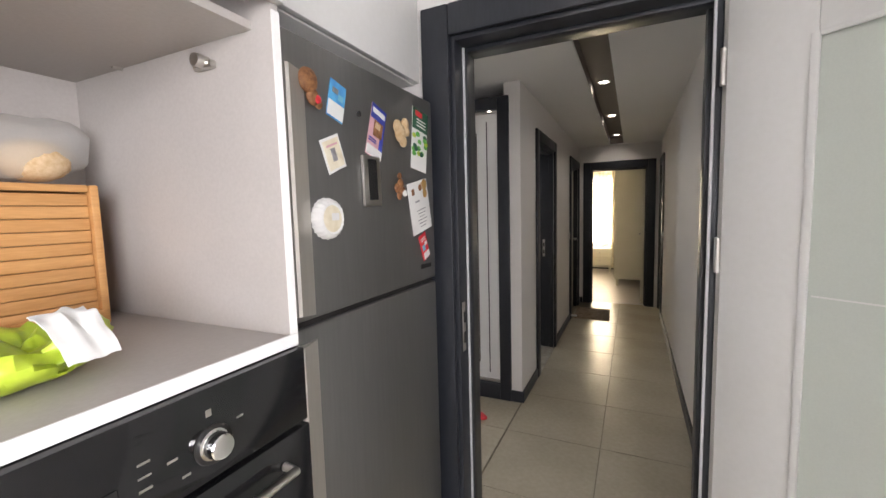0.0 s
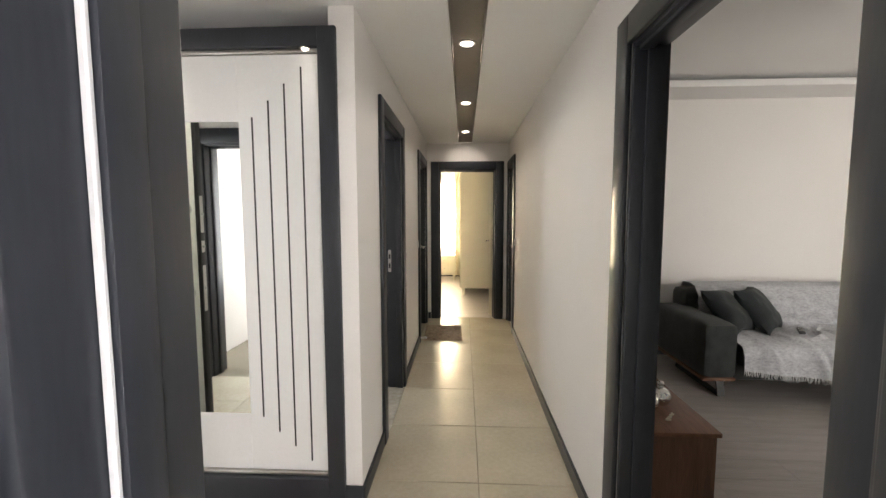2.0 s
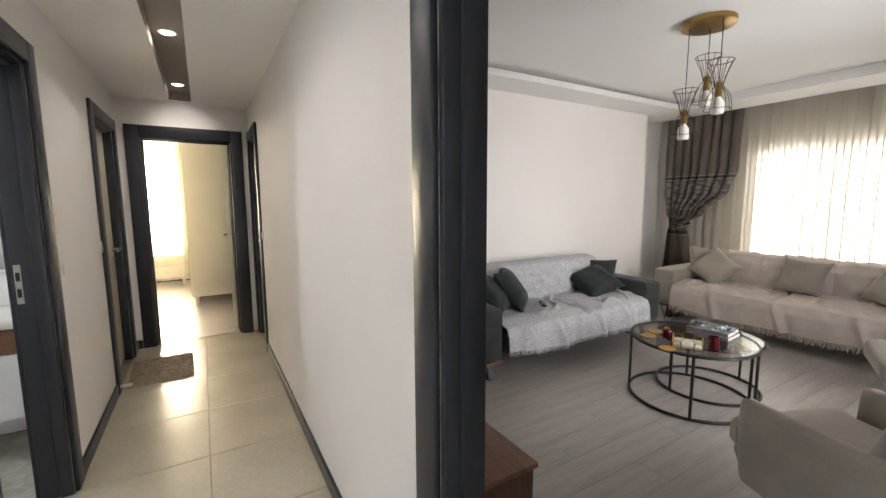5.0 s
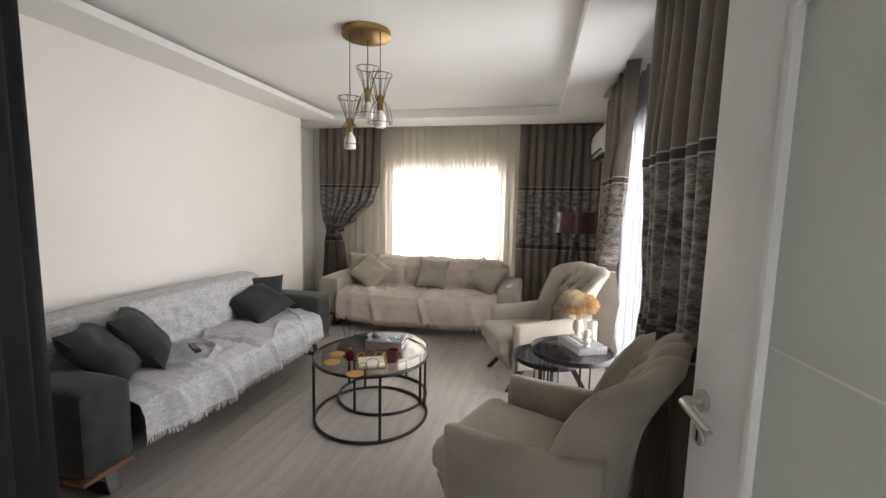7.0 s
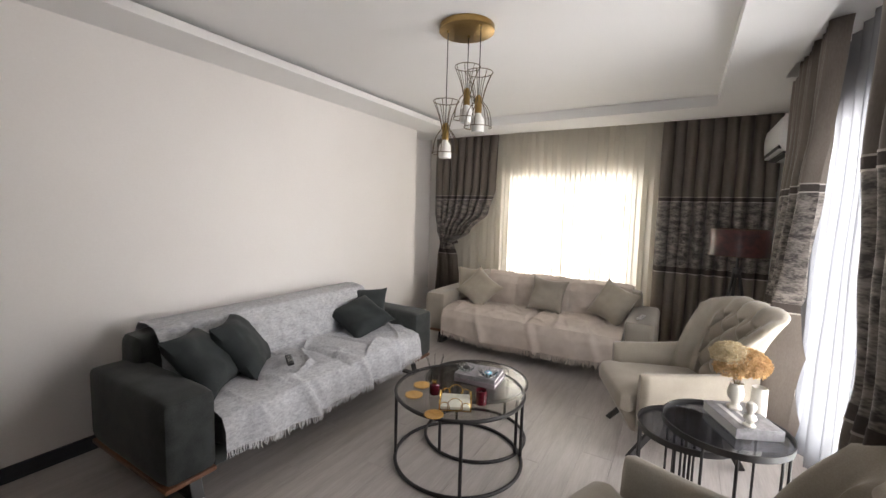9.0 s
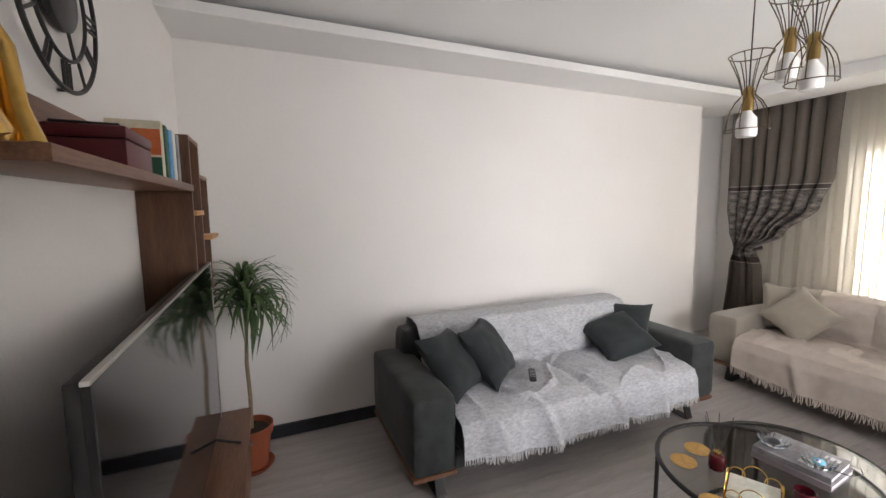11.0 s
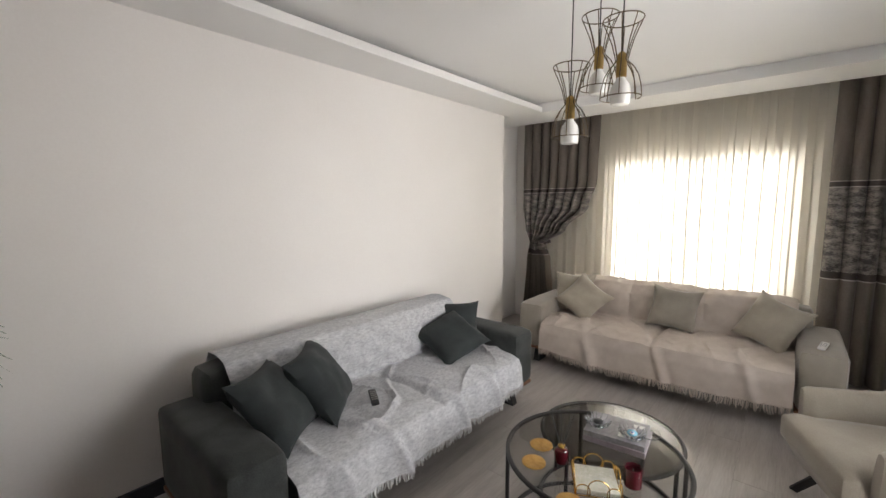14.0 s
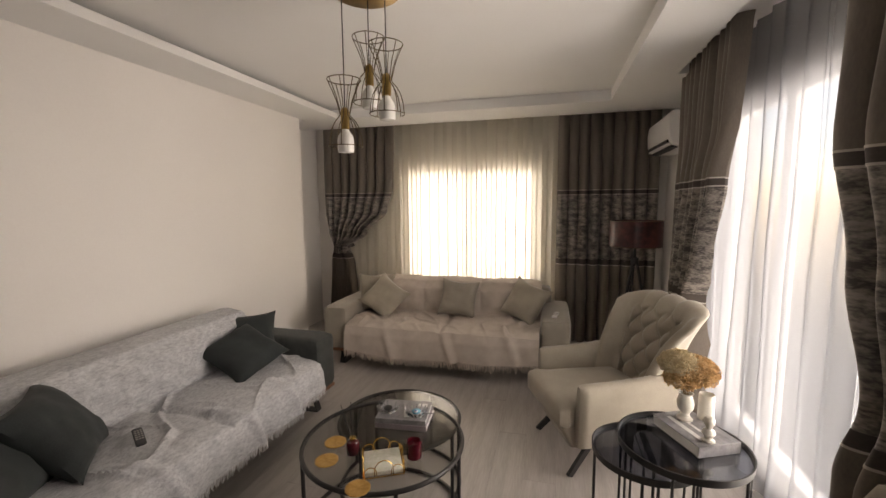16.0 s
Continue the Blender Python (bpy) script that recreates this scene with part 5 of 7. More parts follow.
# ---- bedroom ----
wd = thing("wardrobe", "tall cream bedroom wardrobe on short legs", "wardrobe", pose(0, 0, 0))
part("body", box(bmesh.new(), 0.56, 1.60, 9.20, 11.2, 0.13, 2.30, 0.006), CREAM_LACQUER, wd)
for y0, y1 in ((9.22, 9.86), (9.87, 10.52), (10.53, 11.18)):
    dr = part("door", box(bmesh.new(), 0.538, 0.558, y0, y1, 0.14, 2.29, 0.003), CREAM_LACQUER, wd)
    part("handle", cyl(bmesh.new(), (0.525, y1 - 0.05, 1.05), (0.525, y1 - 0.05, 1.25), 0.006, seg=10), NICKEL, dr)
for x in (0.60, 1.56):
    for y in (9.25, 11.15):
        part("leg", cyl(bmesh.new(), (x, y, 0.0), (x, y, 0.131), 0.02, 0.026, 12), CREAM_LACQUER, wd)
ns = thing("nightstand", "white bedside table with drawers on tapered legs", "nightstand", pose(0.18, 11.05, 0))
part("body", box(bmesh.new(), -0.24, 0.24, -0.2, 0.2, 0.16, 0.55, 0.008), CREAM_LACQUER, ns)
for z in (0.18, 0.37):
    dr = part("drawer", box(bmesh.new(), -0.225, 0.225, -0.215, -0.2005, z, z + 0.165, 0.003), CREAM_LACQUER, ns)
    part("knob", ball(bmesh.new(), (0, -0.225, z + 0.085), 0.012), NICKEL, dr)
for x in (-0.21, 0.21):
    for y in (-0.17, 0.17):
        part("leg", cyl(bmesh.new(), (x, y, 0.0), (x, y, 0.162), 0.012, 0.02, 10), CREAM_LACQUER, ns)
fb = curtain_cloth(None, (-0.75, 11.40, 0), (1, 0, 0), (0, -1, 0), 1.5, 2.5, 0.04, 14, 0.02, 0, 0)
bm = bmesh.new()
sheet(bm, 160, 12, fb)
tagged(part("sheer_curtain", bm, SHEER), "cream sheer curtain before the bedroom window", "curtain", "sheers")
fb = curtain_cloth(None, (0.40, 11.34, 0), (1, 0, 0), (0, -1, 0), 0.30, 2.5, 0.04, 4, 0.03, 0, 0)
bm = bmesh.new()
sheet(bm, 80, 12, fb)
tagged(part("side_curtain", bm, CREAM_PETAL), "cream side curtain in the bedroom", "curtain")

# ---- kitchen ----
tw = thing("oven_tower", "white tall kitchen unit with a built-in oven and open niche", "cabinet", pose(0, 0, 0))
Y0, Y1, XF, XB = 0.68, 1.604, 0.165, -0.58
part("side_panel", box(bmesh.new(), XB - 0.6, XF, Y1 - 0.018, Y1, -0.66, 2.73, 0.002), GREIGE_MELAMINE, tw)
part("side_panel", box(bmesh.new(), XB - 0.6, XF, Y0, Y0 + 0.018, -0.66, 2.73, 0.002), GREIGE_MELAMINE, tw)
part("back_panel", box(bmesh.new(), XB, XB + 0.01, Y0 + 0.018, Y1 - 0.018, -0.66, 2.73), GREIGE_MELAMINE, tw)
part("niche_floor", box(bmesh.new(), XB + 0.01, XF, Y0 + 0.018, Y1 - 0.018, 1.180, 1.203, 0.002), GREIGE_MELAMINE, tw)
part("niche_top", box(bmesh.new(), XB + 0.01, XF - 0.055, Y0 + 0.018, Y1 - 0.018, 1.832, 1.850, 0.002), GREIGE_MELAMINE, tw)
part("front_edge", box(bmesh.new(), XF, XF + 0.004, Y0, Y1, 1.178, 1.205, 0.001, 1), WHITE_LACQUER, tw, "glossy white edge strip")
part("front_edge", box(bmesh.new(), XF, XF + 0.004, Y1 - 0.020, Y1, 1.205, 1.86, 0.001, 1), WHITE_LACQUER, tw, "glossy white edge strip")
lift = part("lift_door", box(bmesh.new(), XF + 0.002, XF + 0.022, Y0 + 0.002, Y1 - 0.002, 1.872, 2.725, 0.002), WHITE_LACQUER, tw, "glossy white lift-up door")
part("rail", tube(bmesh.new(), [(XF - 0.02, Y0 + 0.05, 1.868), (XF - 0.02, Y1 - 0.06, 1.868)], 0.007, 10), NICKEL, tw, "aluminium lift rail")
hg = part("hinge", box(bmesh.new(), -0.06, 0.0, Y1 - 0.034, Y1 - 0.018, 1.775, 1.792, 0.004), NICKEL, tw, "metal hinge bracket")
part("hinge_cup", cyl(bmesh.new(), (-0.03, Y1 - 0.05, 1.79), (-0.03, Y1 - 0.018, 1.79), 0.014, seg=16), NICKEL, hg)
part("shelf_pin", cyl(bmesh.new(), (-0.35, Y1 - 0.04, 1.835), (-0.35, Y1 - 0.018, 1.835), 0.008, seg=10), NICKEL, tw)
part("lower_door", box(bmesh.new(), XF - 0.02, XF, Y0 + 0.002, Y1 - 0.002, -0.66, 0.53, 0.002), WHITE_LACQUER, tw)
part("plinth", box(bmesh.new(), XB, XF - 0.06, Y0, Y1, -0.810, -0.662, 0.002), ANTHRACITE, tw, "dark recessed plinth")
ov = thing("built_in_oven", "black glass built-in oven with a steel control knob", "oven", pose(0, 0, 0))
part("control_panel", box(bmesh.new(), XB + 0.1, XF + 0.022, Y0 + 0.02, Y1 - 0.004, 1.018, 1.176, 0.003), BLACK_GLASS, ov)
part("oven_door", box(bmesh.new(), XB + 0.1, XF + 0.026, Y0 + 0.02, Y1 - 0.004, 0.545, 1.010, 0.003), BLACK_GLASS, ov)
kn = part("knob", lathe(bmesh.new(), [(0.026, 0), (0.026, 0.003), (0.0225, 0.004), (0.021, 0.024), (0.019, 0.026), (0.003, 0.026)], seg=36), CHROME, ov, "brushed steel control knob")
kn.matrix_basis = pose(XF + 0.022, 1.385, 1.078, 0, 90)
part("knob_collar", lathe(bmesh.new(), [(0.034, 0), (0.033, 0.003), (0.027, 0.003)], seg=32), BLACK_METAL, kn)
for y, z, w, hh in ((1.27, 1.105, 0.018, 0.004), (1.31, 1.085, 0.016, 0.004), (1.27, 1.085, 0.018, 0.003), (1.27, 1.065, 0.018, 0.004), (1.375, 1.128, 0.010, 0.012), (1.43, 1.10, 0.014, 0.004), (1.33, 1.05, 0.014, 0.004), (1.17, 1.10, 0.012, 0.010)):
    part("marking", box(bmesh.new(), XF + 0.0221, XF + 0.0226, y, y + w, z, z + hh), NICKEL, ov, "grey symbol bar")
part("display", box(bmesh.new(), XF + 0.0221, XF + 0.0232, 1.10, 1.245, 1.035, 1.09, 0.001, 1), SCREEN, ov, "dark oven display")
part("oven_handle", tube(bmesh.new(), [(XF + 0.028, Y0 + 0.08, 0.955), (XF + 0.06, Y0 + 0.08, 0.955), (XF + 0.06, Y1 - 0.08, 0.955), (XF + 0.028, Y1 - 0.08, 0.955)], 0.009, 10), NICKEL, ov, "steel bar handle")

# things in the niche
bb = thing("bread_bin", "bamboo bread bin with a slatted front in the niche", "bread bin", pose(-0.455, 1.30, 1.204))
for s in (-1, 1):
    part("side", box(bmesh.new(), -0.11, 0.11, s * 0.20 - 0.009, s * 0.20 + 0.009, 0, 0.335, 0.004), BAMBOO, bb)
part("base", box(bmesh.new(), -0.11, 0.125, -0.19, 0.19, 0.0, 0.018, 0.003), BAMBOO, bb)
part("top", box(bmesh.new(), -0.11, 0.105, -0.19, 0.19, 0.318, 0.335, 0.003), BAMBOO, bb)
for k in range(10):
    part("slat", box(bmesh.new(), 0.088, 0.100, -0.19, 0.19, 0.030 + k * 0.0285, 0.030 + k * 0.0285 + 0.0275, 0.003), BAMBOO, bb)
part("rail", box(bmesh.new(), 0.10, 0.122, -0.19, 0.19, 0.024, 0.038, 0.004), BAMBOO, bb)
bg = thing("bread_bag", "clear plastic bag of bread rolls on the bread bin", "bag", pose(-0.44, 1.37, 1.541))
bm = bmesh.new()
for k, (a, b) in enumerate(((-0.03, -0.06), (0.03, 0.05), (0.0, -0.14))):
    ball(bm, (a, b, 0.052), 0.06, 0.9, 1.15, 0.8, 16)
part("bread_roll", bm, BREAD, bg)
bm = ball(bmesh.new(), (0, -0.02, 0.075), 0.10, 0.9, 1.9, 0.72, 28)
for v in bm.verts:
    k = noise.noise(v.co * 22)
    v.co += Vector((0, 0.012 * k, 0.016 * k + (0.05 * max(0, v.co.y / 0.19 - 0.1) if v.co.z > 0.07 else 0)))
    v.co.z = max(0.001, v.co.z)
part("plastic", bm, PLASTIC_BAG, bg, "crumpled clear plastic")
bm = ball(bmesh.new(), (0, 0, 0.045), 0.088, 0.85, 1.2, 0.5, 40)
for v in bm.verts:
    k = noise.noise(v.co * 14 + Vector((3, 1, 2)))
    k2 = noise.noise(v.co * 34)
    v.co += v.co.normalized() * (0.055 * k + 0.034 * k2 + 0.012 * noise.noise(v.co * 70))
    v.co.z = max(0.002, v.co.z)
pk = part("snack_bag", bm, LIME)
pk.matrix_world = pose(-0.02, 1.24, 1.204, 0, 0, 10)
tagged(pk, "crumpled lime-green food packaging in the niche", "packaging")
bm = bmesh.new()
sheet(bm, 10, 10, lambda u, v: (0.03 + 0.075 * u, -0.01 + 0.075 * v, 0.112 - 0.070 * u * u + 0.012 * noise.noise((u * 4, v * 4, 1))), 0.002)
part("white_sleeve", bm, PAPER, pk, "white crumpled paper label")

# the unit is drawn up a little large above: bring it and what stands in it to the size of a built-in oven
NEAR = Vector((0.817, 0.963, 1.454))
SHRINK = Matrix.Translation(NEAR + Vector((0.031, -0.006, 0.019))) @ Matrix.Scale(0.65, 4) @ Matrix.Translation(-NEAR)
for ob in (tw, ov, bb, bg, pk):
    ob.matrix_world = SHRINK @ ob.matrix_world

# fridge
fr = thing("fridge", "dark steel fridge-freezer covered with magnets", "fridge", pose(0, 0, 0))
FY0, FY1, FX = 1.555, 2.20, 0.237
part("body", box(bmesh.new(), -0.45, 0.165, FY0, FY1, 0.05, 1.83, 0.004), STEEL_DARK, fr)
for z0, z1, h0, h1 in ((0.10, 1.240, 0.62, 1.208), (1.254, 1.835, 1.262, 1.762)):
    d = part("door", box(bmesh.new(), 0.168, FX, FY0, FY1, z0, z1, 0.006, 3), STEEL_DARK, fr, "brushed dark steel door")
    # wedge-shaped grip along the door's free edge
    bm = bmesh.new()
    loops = []
    for z in (h0, h1):
        loops.append([bm.verts.new((x, y, z + (0.010 if x > FX + 0.01 and z == h0 else 0))) for x, y in ((FX - 0.05, FY0 - 0.004), (FX + 0.016, FY0 - 0.004), (FX + 0.020, FY0 + 0.002), (FX + 0.0005, FY0 + 0.060), (FX - 0.05, FY0 + 0.060))])
    for k in range(5):
        bm.faces.new((loops[0][k], loops[0][(k + 1) % 5], loops[1][(k + 1) % 5], loops[1][k]))
    bm.faces.new(loops[1])
    bm.faces.new(loops[0][::-1])
    bmesh.ops.recalc_face_normals(bm, faces=bm.faces)
    part("grip", bm, GRIP_STEEL, d, "pale steel wedge-shaped grip", smooth=False)
part("gasket", box(bmesh.new(), 0.15, 0.225, FY0 + 0.01, FY1 - 0.004, 1.240, 1.254), BLACK_METAL, fr)
part("badge", box(bmesh.new(), FX, FX + 0.002, 2.095, 2.165, 1.293, 1.307, 0.001, 1), BLACK_METAL, fr, "small dark plate")
oc = thing("overhead_cabinet", "white cabinet above the fridge", "cabinet", pose(0, 0, 0))
part("body", box(bmesh.new(), -0.50, 0.15, 1.46, 2.25, 1.915, 2.48, 0.002), WHITE_MATT, oc)
part("door", box(bmesh.new(), 0.152, 0.172, 1.462, 2.248, 1.918, 2.475, 0.002), WHITE_LACQUER, oc)


def magnet(name, label, y, z, w, hh, mat, tilt=0.0, bits=(), x=FX):
    """A flat magnet on the fridge door: bits are (name, material, y, z, w, h) in shares of its size."""
    mg = thing(name, label, "magnet", pose(x, y, z, tilt, 0, 0), "fridge magnets")
    part("card", box(bmesh.new(), 0.0003, 0.0025, -w / 2, w / 2, -hh / 2, hh / 2, 0.0008, 1), mat, mg)
    for k, (bn, bmat, by, bz, bw, bh) in enumerate(bits):
        part(bn, box(bmesh.new(), 0.0026, 0.0031 + 0.0002 * k, (by - bw / 2) * w, (by + bw / 2) * w, (bz - bh / 2) * hh, (bz + bh / 2) * hh), bmat, mg)
    return mg


text_rows = [("text_bar", GREY_BOOK, 0.04, -0.06 - 0.065 * k, 0.46 - 0.1 * (k % 3), 0.014) for k in range(6)]
magnet("souvenir_magnet", "blue and white picture magnet", 1.714, 1.728, 0.056, 0.086, BLUE_PRINT, -14, [("lower_half", PAPER, 0, -0.26, 0.96, 0.40), ("shape", GREY_BOOK, -0.15, 0.24, 0.34, 0.14), ("shape", PALE_BLUE, 0.2, 0.12, 0.3, 0.16)])
magnet("souvenir_magnet", "pale square magnet hung on its corner", 1.695, 1.609, 0.066, 0.076, PAPER, 22, [("inset", CREAM_PETAL, 0, 0, 0.84, 0.84), ("border", PINK, 0.02, 0.26, 0.6, 0.06), ("motif", GREY_BOOK, 0.0, -0.02, 0.24, 0.38)])
magnet("leaflet", "indigo and pink printed food leaflet", 1.868, 1.684, 0.066, 0.138, PINK, -17, [("header", INDIGO, 0, 0.36, 1.0, 0.28), ("title_bar", PAPER, 0.0, 0.38, 0.84, 0.10), ("edge", INDIGO, 0.38, -0.05, 0.24, 0.58), ("dish", BROWN, 0.08, 0.06, 0.58, 0.30), ("dish", BREAD, 0.02, 0.12, 0.36, 0.12), ("text_bar", INDIGO, -0.2, -0.17, 0.5, 0.02), ("text_bar", INDIGO, -0.2, -0.22, 0.5, 0.02), ("footer", PAPER, 0, -0.40, 1.0, 0.18)])
gl = magnet("leaflet", "dark green and white printed leaflet with a picture of leaves", 2.108, 1.697, 0.098, 0.188, PAPER, -7, [("header", DARK_GREEN, 0, 0.33, 1.0, 0.34), ("logo", RED, -0.12, 0.42, 0.44, 0.09), ("text_bar", PAPER, 0.05, 0.33, 0.6, 0.02), ("text_bar", PAPER, 0.05, 0.28, 0.6, 0.02), ("text_bar", PAPER, 0.05, 0.23, 0.6, 0.02)])
rnd = random.Random(12)
for k in range(16):
    y, z = rnd.uniform(-0.040, 0.040), rnd.uniform(-0.055, 0.022)
    if z < 0.2 * y - 0.05 + 0.0:
        continue
    bm = cyl(bmesh.new(), (0.0026, 0, 0), (0.0032 + 0.00015 * k, 0, 0), 0.012, seg=14)
    for v in bm.verts:
        v.co.y = v.co.y * rnd.uniform(0.9, 1.0) + y
        v.co.z = v.co.z * 0.62 + z
    part("leaf_print", bm, (GREEN_PRINT, DARK_GREEN, LIME, GREEN_PRINT)[k % 4], gl)
sheet_card = magnet("leaflet", "white printed sheet with grey lines held by a magnet", 2.098, 1.492, 0.128, 0.160, PAPER, 12, text_rows + [("small_mark", BROWN, -0.28, 0.32, 0.12, 0.12), ("small_mark", GREY_BOOK, -0.12, 0.12, 0.2, 0.03)])
for k, (y, z, r, mt) in enumerate(((0.030, 0.052, 0.022, BREAD), (0.044, 0.064, 0.016, COASTER), (0.018, 0.040, 0.014, PAPER), (0.040, 0.036, 0.014, COASTER), (0.012, 0.058, 0.010, BROWN))):
    part("food_picture", cyl(bmesh.new(), (0.0026, y, z), (0.0031 + 0.0002 * k, y, z), r, seg=16), mt, sheet_card)
magnet("leaflet", "red advertising magnet card", 2.120, 1.364, 0.048, 0.086, RED, 22, [("text_bar", PAPER, 0.0, 0.34, 0.7, 0.04), ("text_bar", PAPER, 0.0, 0.26, 0.6, 0.04), ("picture", PALE_BLUE, -0.15, -0.02, 0.35, 0.22), ("picture", PAPER, 0.22, 0.10, 0.3, 0.14), ("footer", PAPER, 0.05, -0.34, 0.8, 0.24)])
tm = thing("magnetic_frame", "silver magnetic frame with a black panel", "magnet", pose(FX, 1.834, 1.556, 2), "fridge magnets")
part("rim", box(bmesh.new(), 0.0003, 0.010, -0.038, 0.038, -0.064, 0.064, 0.004), NICKEL, tm)
part("panel", box(bmesh.new(), 0.0095, 0.0112, -0.019, 0.019, -0.047, 0.055, 0.001, 1), BLACK_GLASS, tm)
cp = part("bottle_cap_magnet", lathe(bmesh.new(), [(0.044, 0.0), (0.045, 0.006), (0.040, 0.020), (0.034, 0.024), (0.032, 0.021), (0.003, 0.021)], seg=84, ripple=0.03, waves=21), PAPER)
cp.matrix_world = pose(FX + 0.0005, 1.658, 1.465, 0, 90)
tagged(cp, "white crimped bottle-cap magnet", "magnet", "fridge magnets")
part("printed_face", cyl(bmesh.new(), (0, 0, 0.0212), (0, 0, 0.0222), 0.029, seg=32), CREAM_PETAL, cp)
part("printed_patch", box(bmesh.new(), -0.012, 0.004, -0.004, 0.020, 0.0223, 0.0228), WHITE_MATT, cp)
mb = part("small_magnet", cyl(bmesh.new(), (0, 0, 0), (0.006, 0, 0), 0.007, seg=14, bev=0.001), BLACK_METAL)
mb.matrix_world = pose(FX + 0.0005, 1.794, 1.716)
tagged(mb, "small round black magnet on the fridge door", "magnet", "fridge magnets")
for nm, lb, y, z, mat, parts_ in (("bread_magnet", "bread-shaped magnet with pale rolls", 1.985, 1.703, BREAD, ((-0.006, -0.004, 0.026), (0.022, 0.026, 0.018), (-0.020, 0.012, 0.020), (0.030, 0.006, 0.014), (0.008, -0.024, 0.018))), ("shaped_magnet", "small brown and white figure magnet", 1.967, 1.552, BROWN, ((0, 0.026, 0.010), (0.003, 0.004, 0.015), (-0.014, -0.008, 0.014), (0.014, -0.014, 0.012), (-0.004, -0.030, 0.012))), ("shaped_magnet", "round dark figure magnet with red trim", 1.618, 1.735, BROWN, ((0, 0.012, 0.026), (0.012, -0.018, 0.018), (0.028, -0.028, 0.012)))):
    bm = bmesh.new()
    for a, b, r in parts_:
        ball(bm, (0.008, a, b), r, 0.45, 1, 1, 16)
    ob = part(nm, bm, mat)
    ob.matrix_world = pose(FX + 0.001, y, z)
    tagged(ob, lb, "magnet", "fridge magnets")
    if nm == "shaped_magnet":
        part("trim_piece", ball(bmesh.new(), (0.012, 0.020, -0.022), 0.012, 0.5, 1, 0.8, 12), RED if z > 1.6 else PAPER, ob)
f2 = curtain_cloth(None, (2.08, -1.7, 0), (0, 1, 0), (-1, 0, 0), 2.1, 2.5, 0.06, 18, 0.018, 0, 0)
bm = bmesh.new()
sheet(bm, 160, 10, f2)
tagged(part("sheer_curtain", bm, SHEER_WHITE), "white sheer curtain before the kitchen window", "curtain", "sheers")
f2 = curtain_cloth(None, (-1.88, 0.56, 0), (1, 0, 0), (0, 1, 0), 1.1, 2.5, 0.06, 11, 0.025, 0, 0)
bm = bmesh.new()
sheet(bm, 120, 10, f2)
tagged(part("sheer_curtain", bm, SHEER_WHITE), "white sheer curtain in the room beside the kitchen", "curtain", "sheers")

# ---- pendant lamp ----
pl = thing("pendant_lamp", "brass pendant lamp with three wire cages and opal bulbs", "pendant lamp", pose(3.86, 4.385, 0))
part("canopy", lathe(bmesh.new(), [(0.165, LIV - 0.002), (0.168, LIV - 0.006), (0.168, LIV - 0.036), (0.160, LIV - 0.040), (0.004, LIV - 0.040)], seg=56), BRASS, pl, "round brass ceiling canopy")
CAGE = [(0.080, 0.345), (0.060, 0.30), (0.042, 0.255), (0.030, 0.21), (0.024, 0.182), (0.030, 0.172), (0.050, 0.150), (0.067, 0.118), (0.078, 0.075), (0.082, 0.03)]
for px, py, zb in ((-0.072, 0.090, 1.866), (-0.062, -0.126, 2.010), (0.045, 0.010, 2.095)):
    c = part("cord", cyl(bmesh.new(), (px, py, zb + 0.20), (px, py, LIV - 0.039), 0.0028, seg=8), BLACK_METAL, pl)
    part("cord_grip", cyl(bmesh.new(), (px, py, LIV - 0.052), (px, py, LIV - 0.0395), 0.009, seg=12), BRASS, c)
    bm, wires = bmesh.new(), []
    for k in range(8):
        a = math.tau * (k + 0.3) / 8
        wires.append(tube(bmesh.new(), [(px + r * math.cos(a), py + r * math.sin(a), zb + z) for r, z in CAGE], 0.0021, 6))
    tube(bm, circle((px, py, zb + 0.345), 0.080, 36), 0.0024, 6, True)
    cage = part("wire_cage", bm, BRASS_DARK, pl, "dark brass wire cage")
    part("rim_wire", tube(bmesh.new(), circle((px, py, zb + 0.03), 0.082, 30, 0.3, 5.6), 0.0024, 6), BRASS_DARK, cage)
    for w in wires:
        part("wire", w, BRASS_DARK, cage)
    part("socket", lathe(bmesh.new(), [(0.010, 0.215), (0.020, 0.205), (0.0215, 0.19), (0.0215, 0.115), (0.018, 0.112)], (px, py, zb), 24), BRASS, pl, "brass lamp socket")
    part("bulb", lathe(bmesh.new(), [(0.016, 0.118), (0.018, 0.105), (0.036, 0.080), (0.040, 0.06), (0.040, 0.012), (0.036, 0.002), (0.004, -0.001)], (px, py, zb), 28), BULB, pl, "opal glass bulb, switched off")

# ---- floor lamp ----
fl = thing("floor_lamp", "black tripod floor lamp with a burgundy drum shade", "floor lamp", pose(6.16, 2.715, 0))
bm = bmesh.new()
lathe(bm, [(0.235, 1.205), (0.235, 1.445), (0.231, 1.445), (0.231, 1.205)], seg=56)
part("shade", bm, SHADE_RED, fl, "burgundy drum shade")
for z in (1.445, 1.205):
    part("shade_rim", tube(bmesh.new(), circle((0, 0, z), 0.234, 56), 0.003, 6, True), BRASS_DARK, fl)
part("stem", cyl(bmesh.new(), (0, 0, 1.06), (0, 0, 1.30), 0.012, seg=12), BLACK_METAL, fl)
part("bulb", ball(bmesh.new(), (0, 0, 1.32), 0.035), BULB, fl)
part("hub", cyl(bmesh.new(), (0, 0, 1.03), (0, 0, 1.09), 0.035, seg=20, bev=0.004), BLACK_METAL, fl)
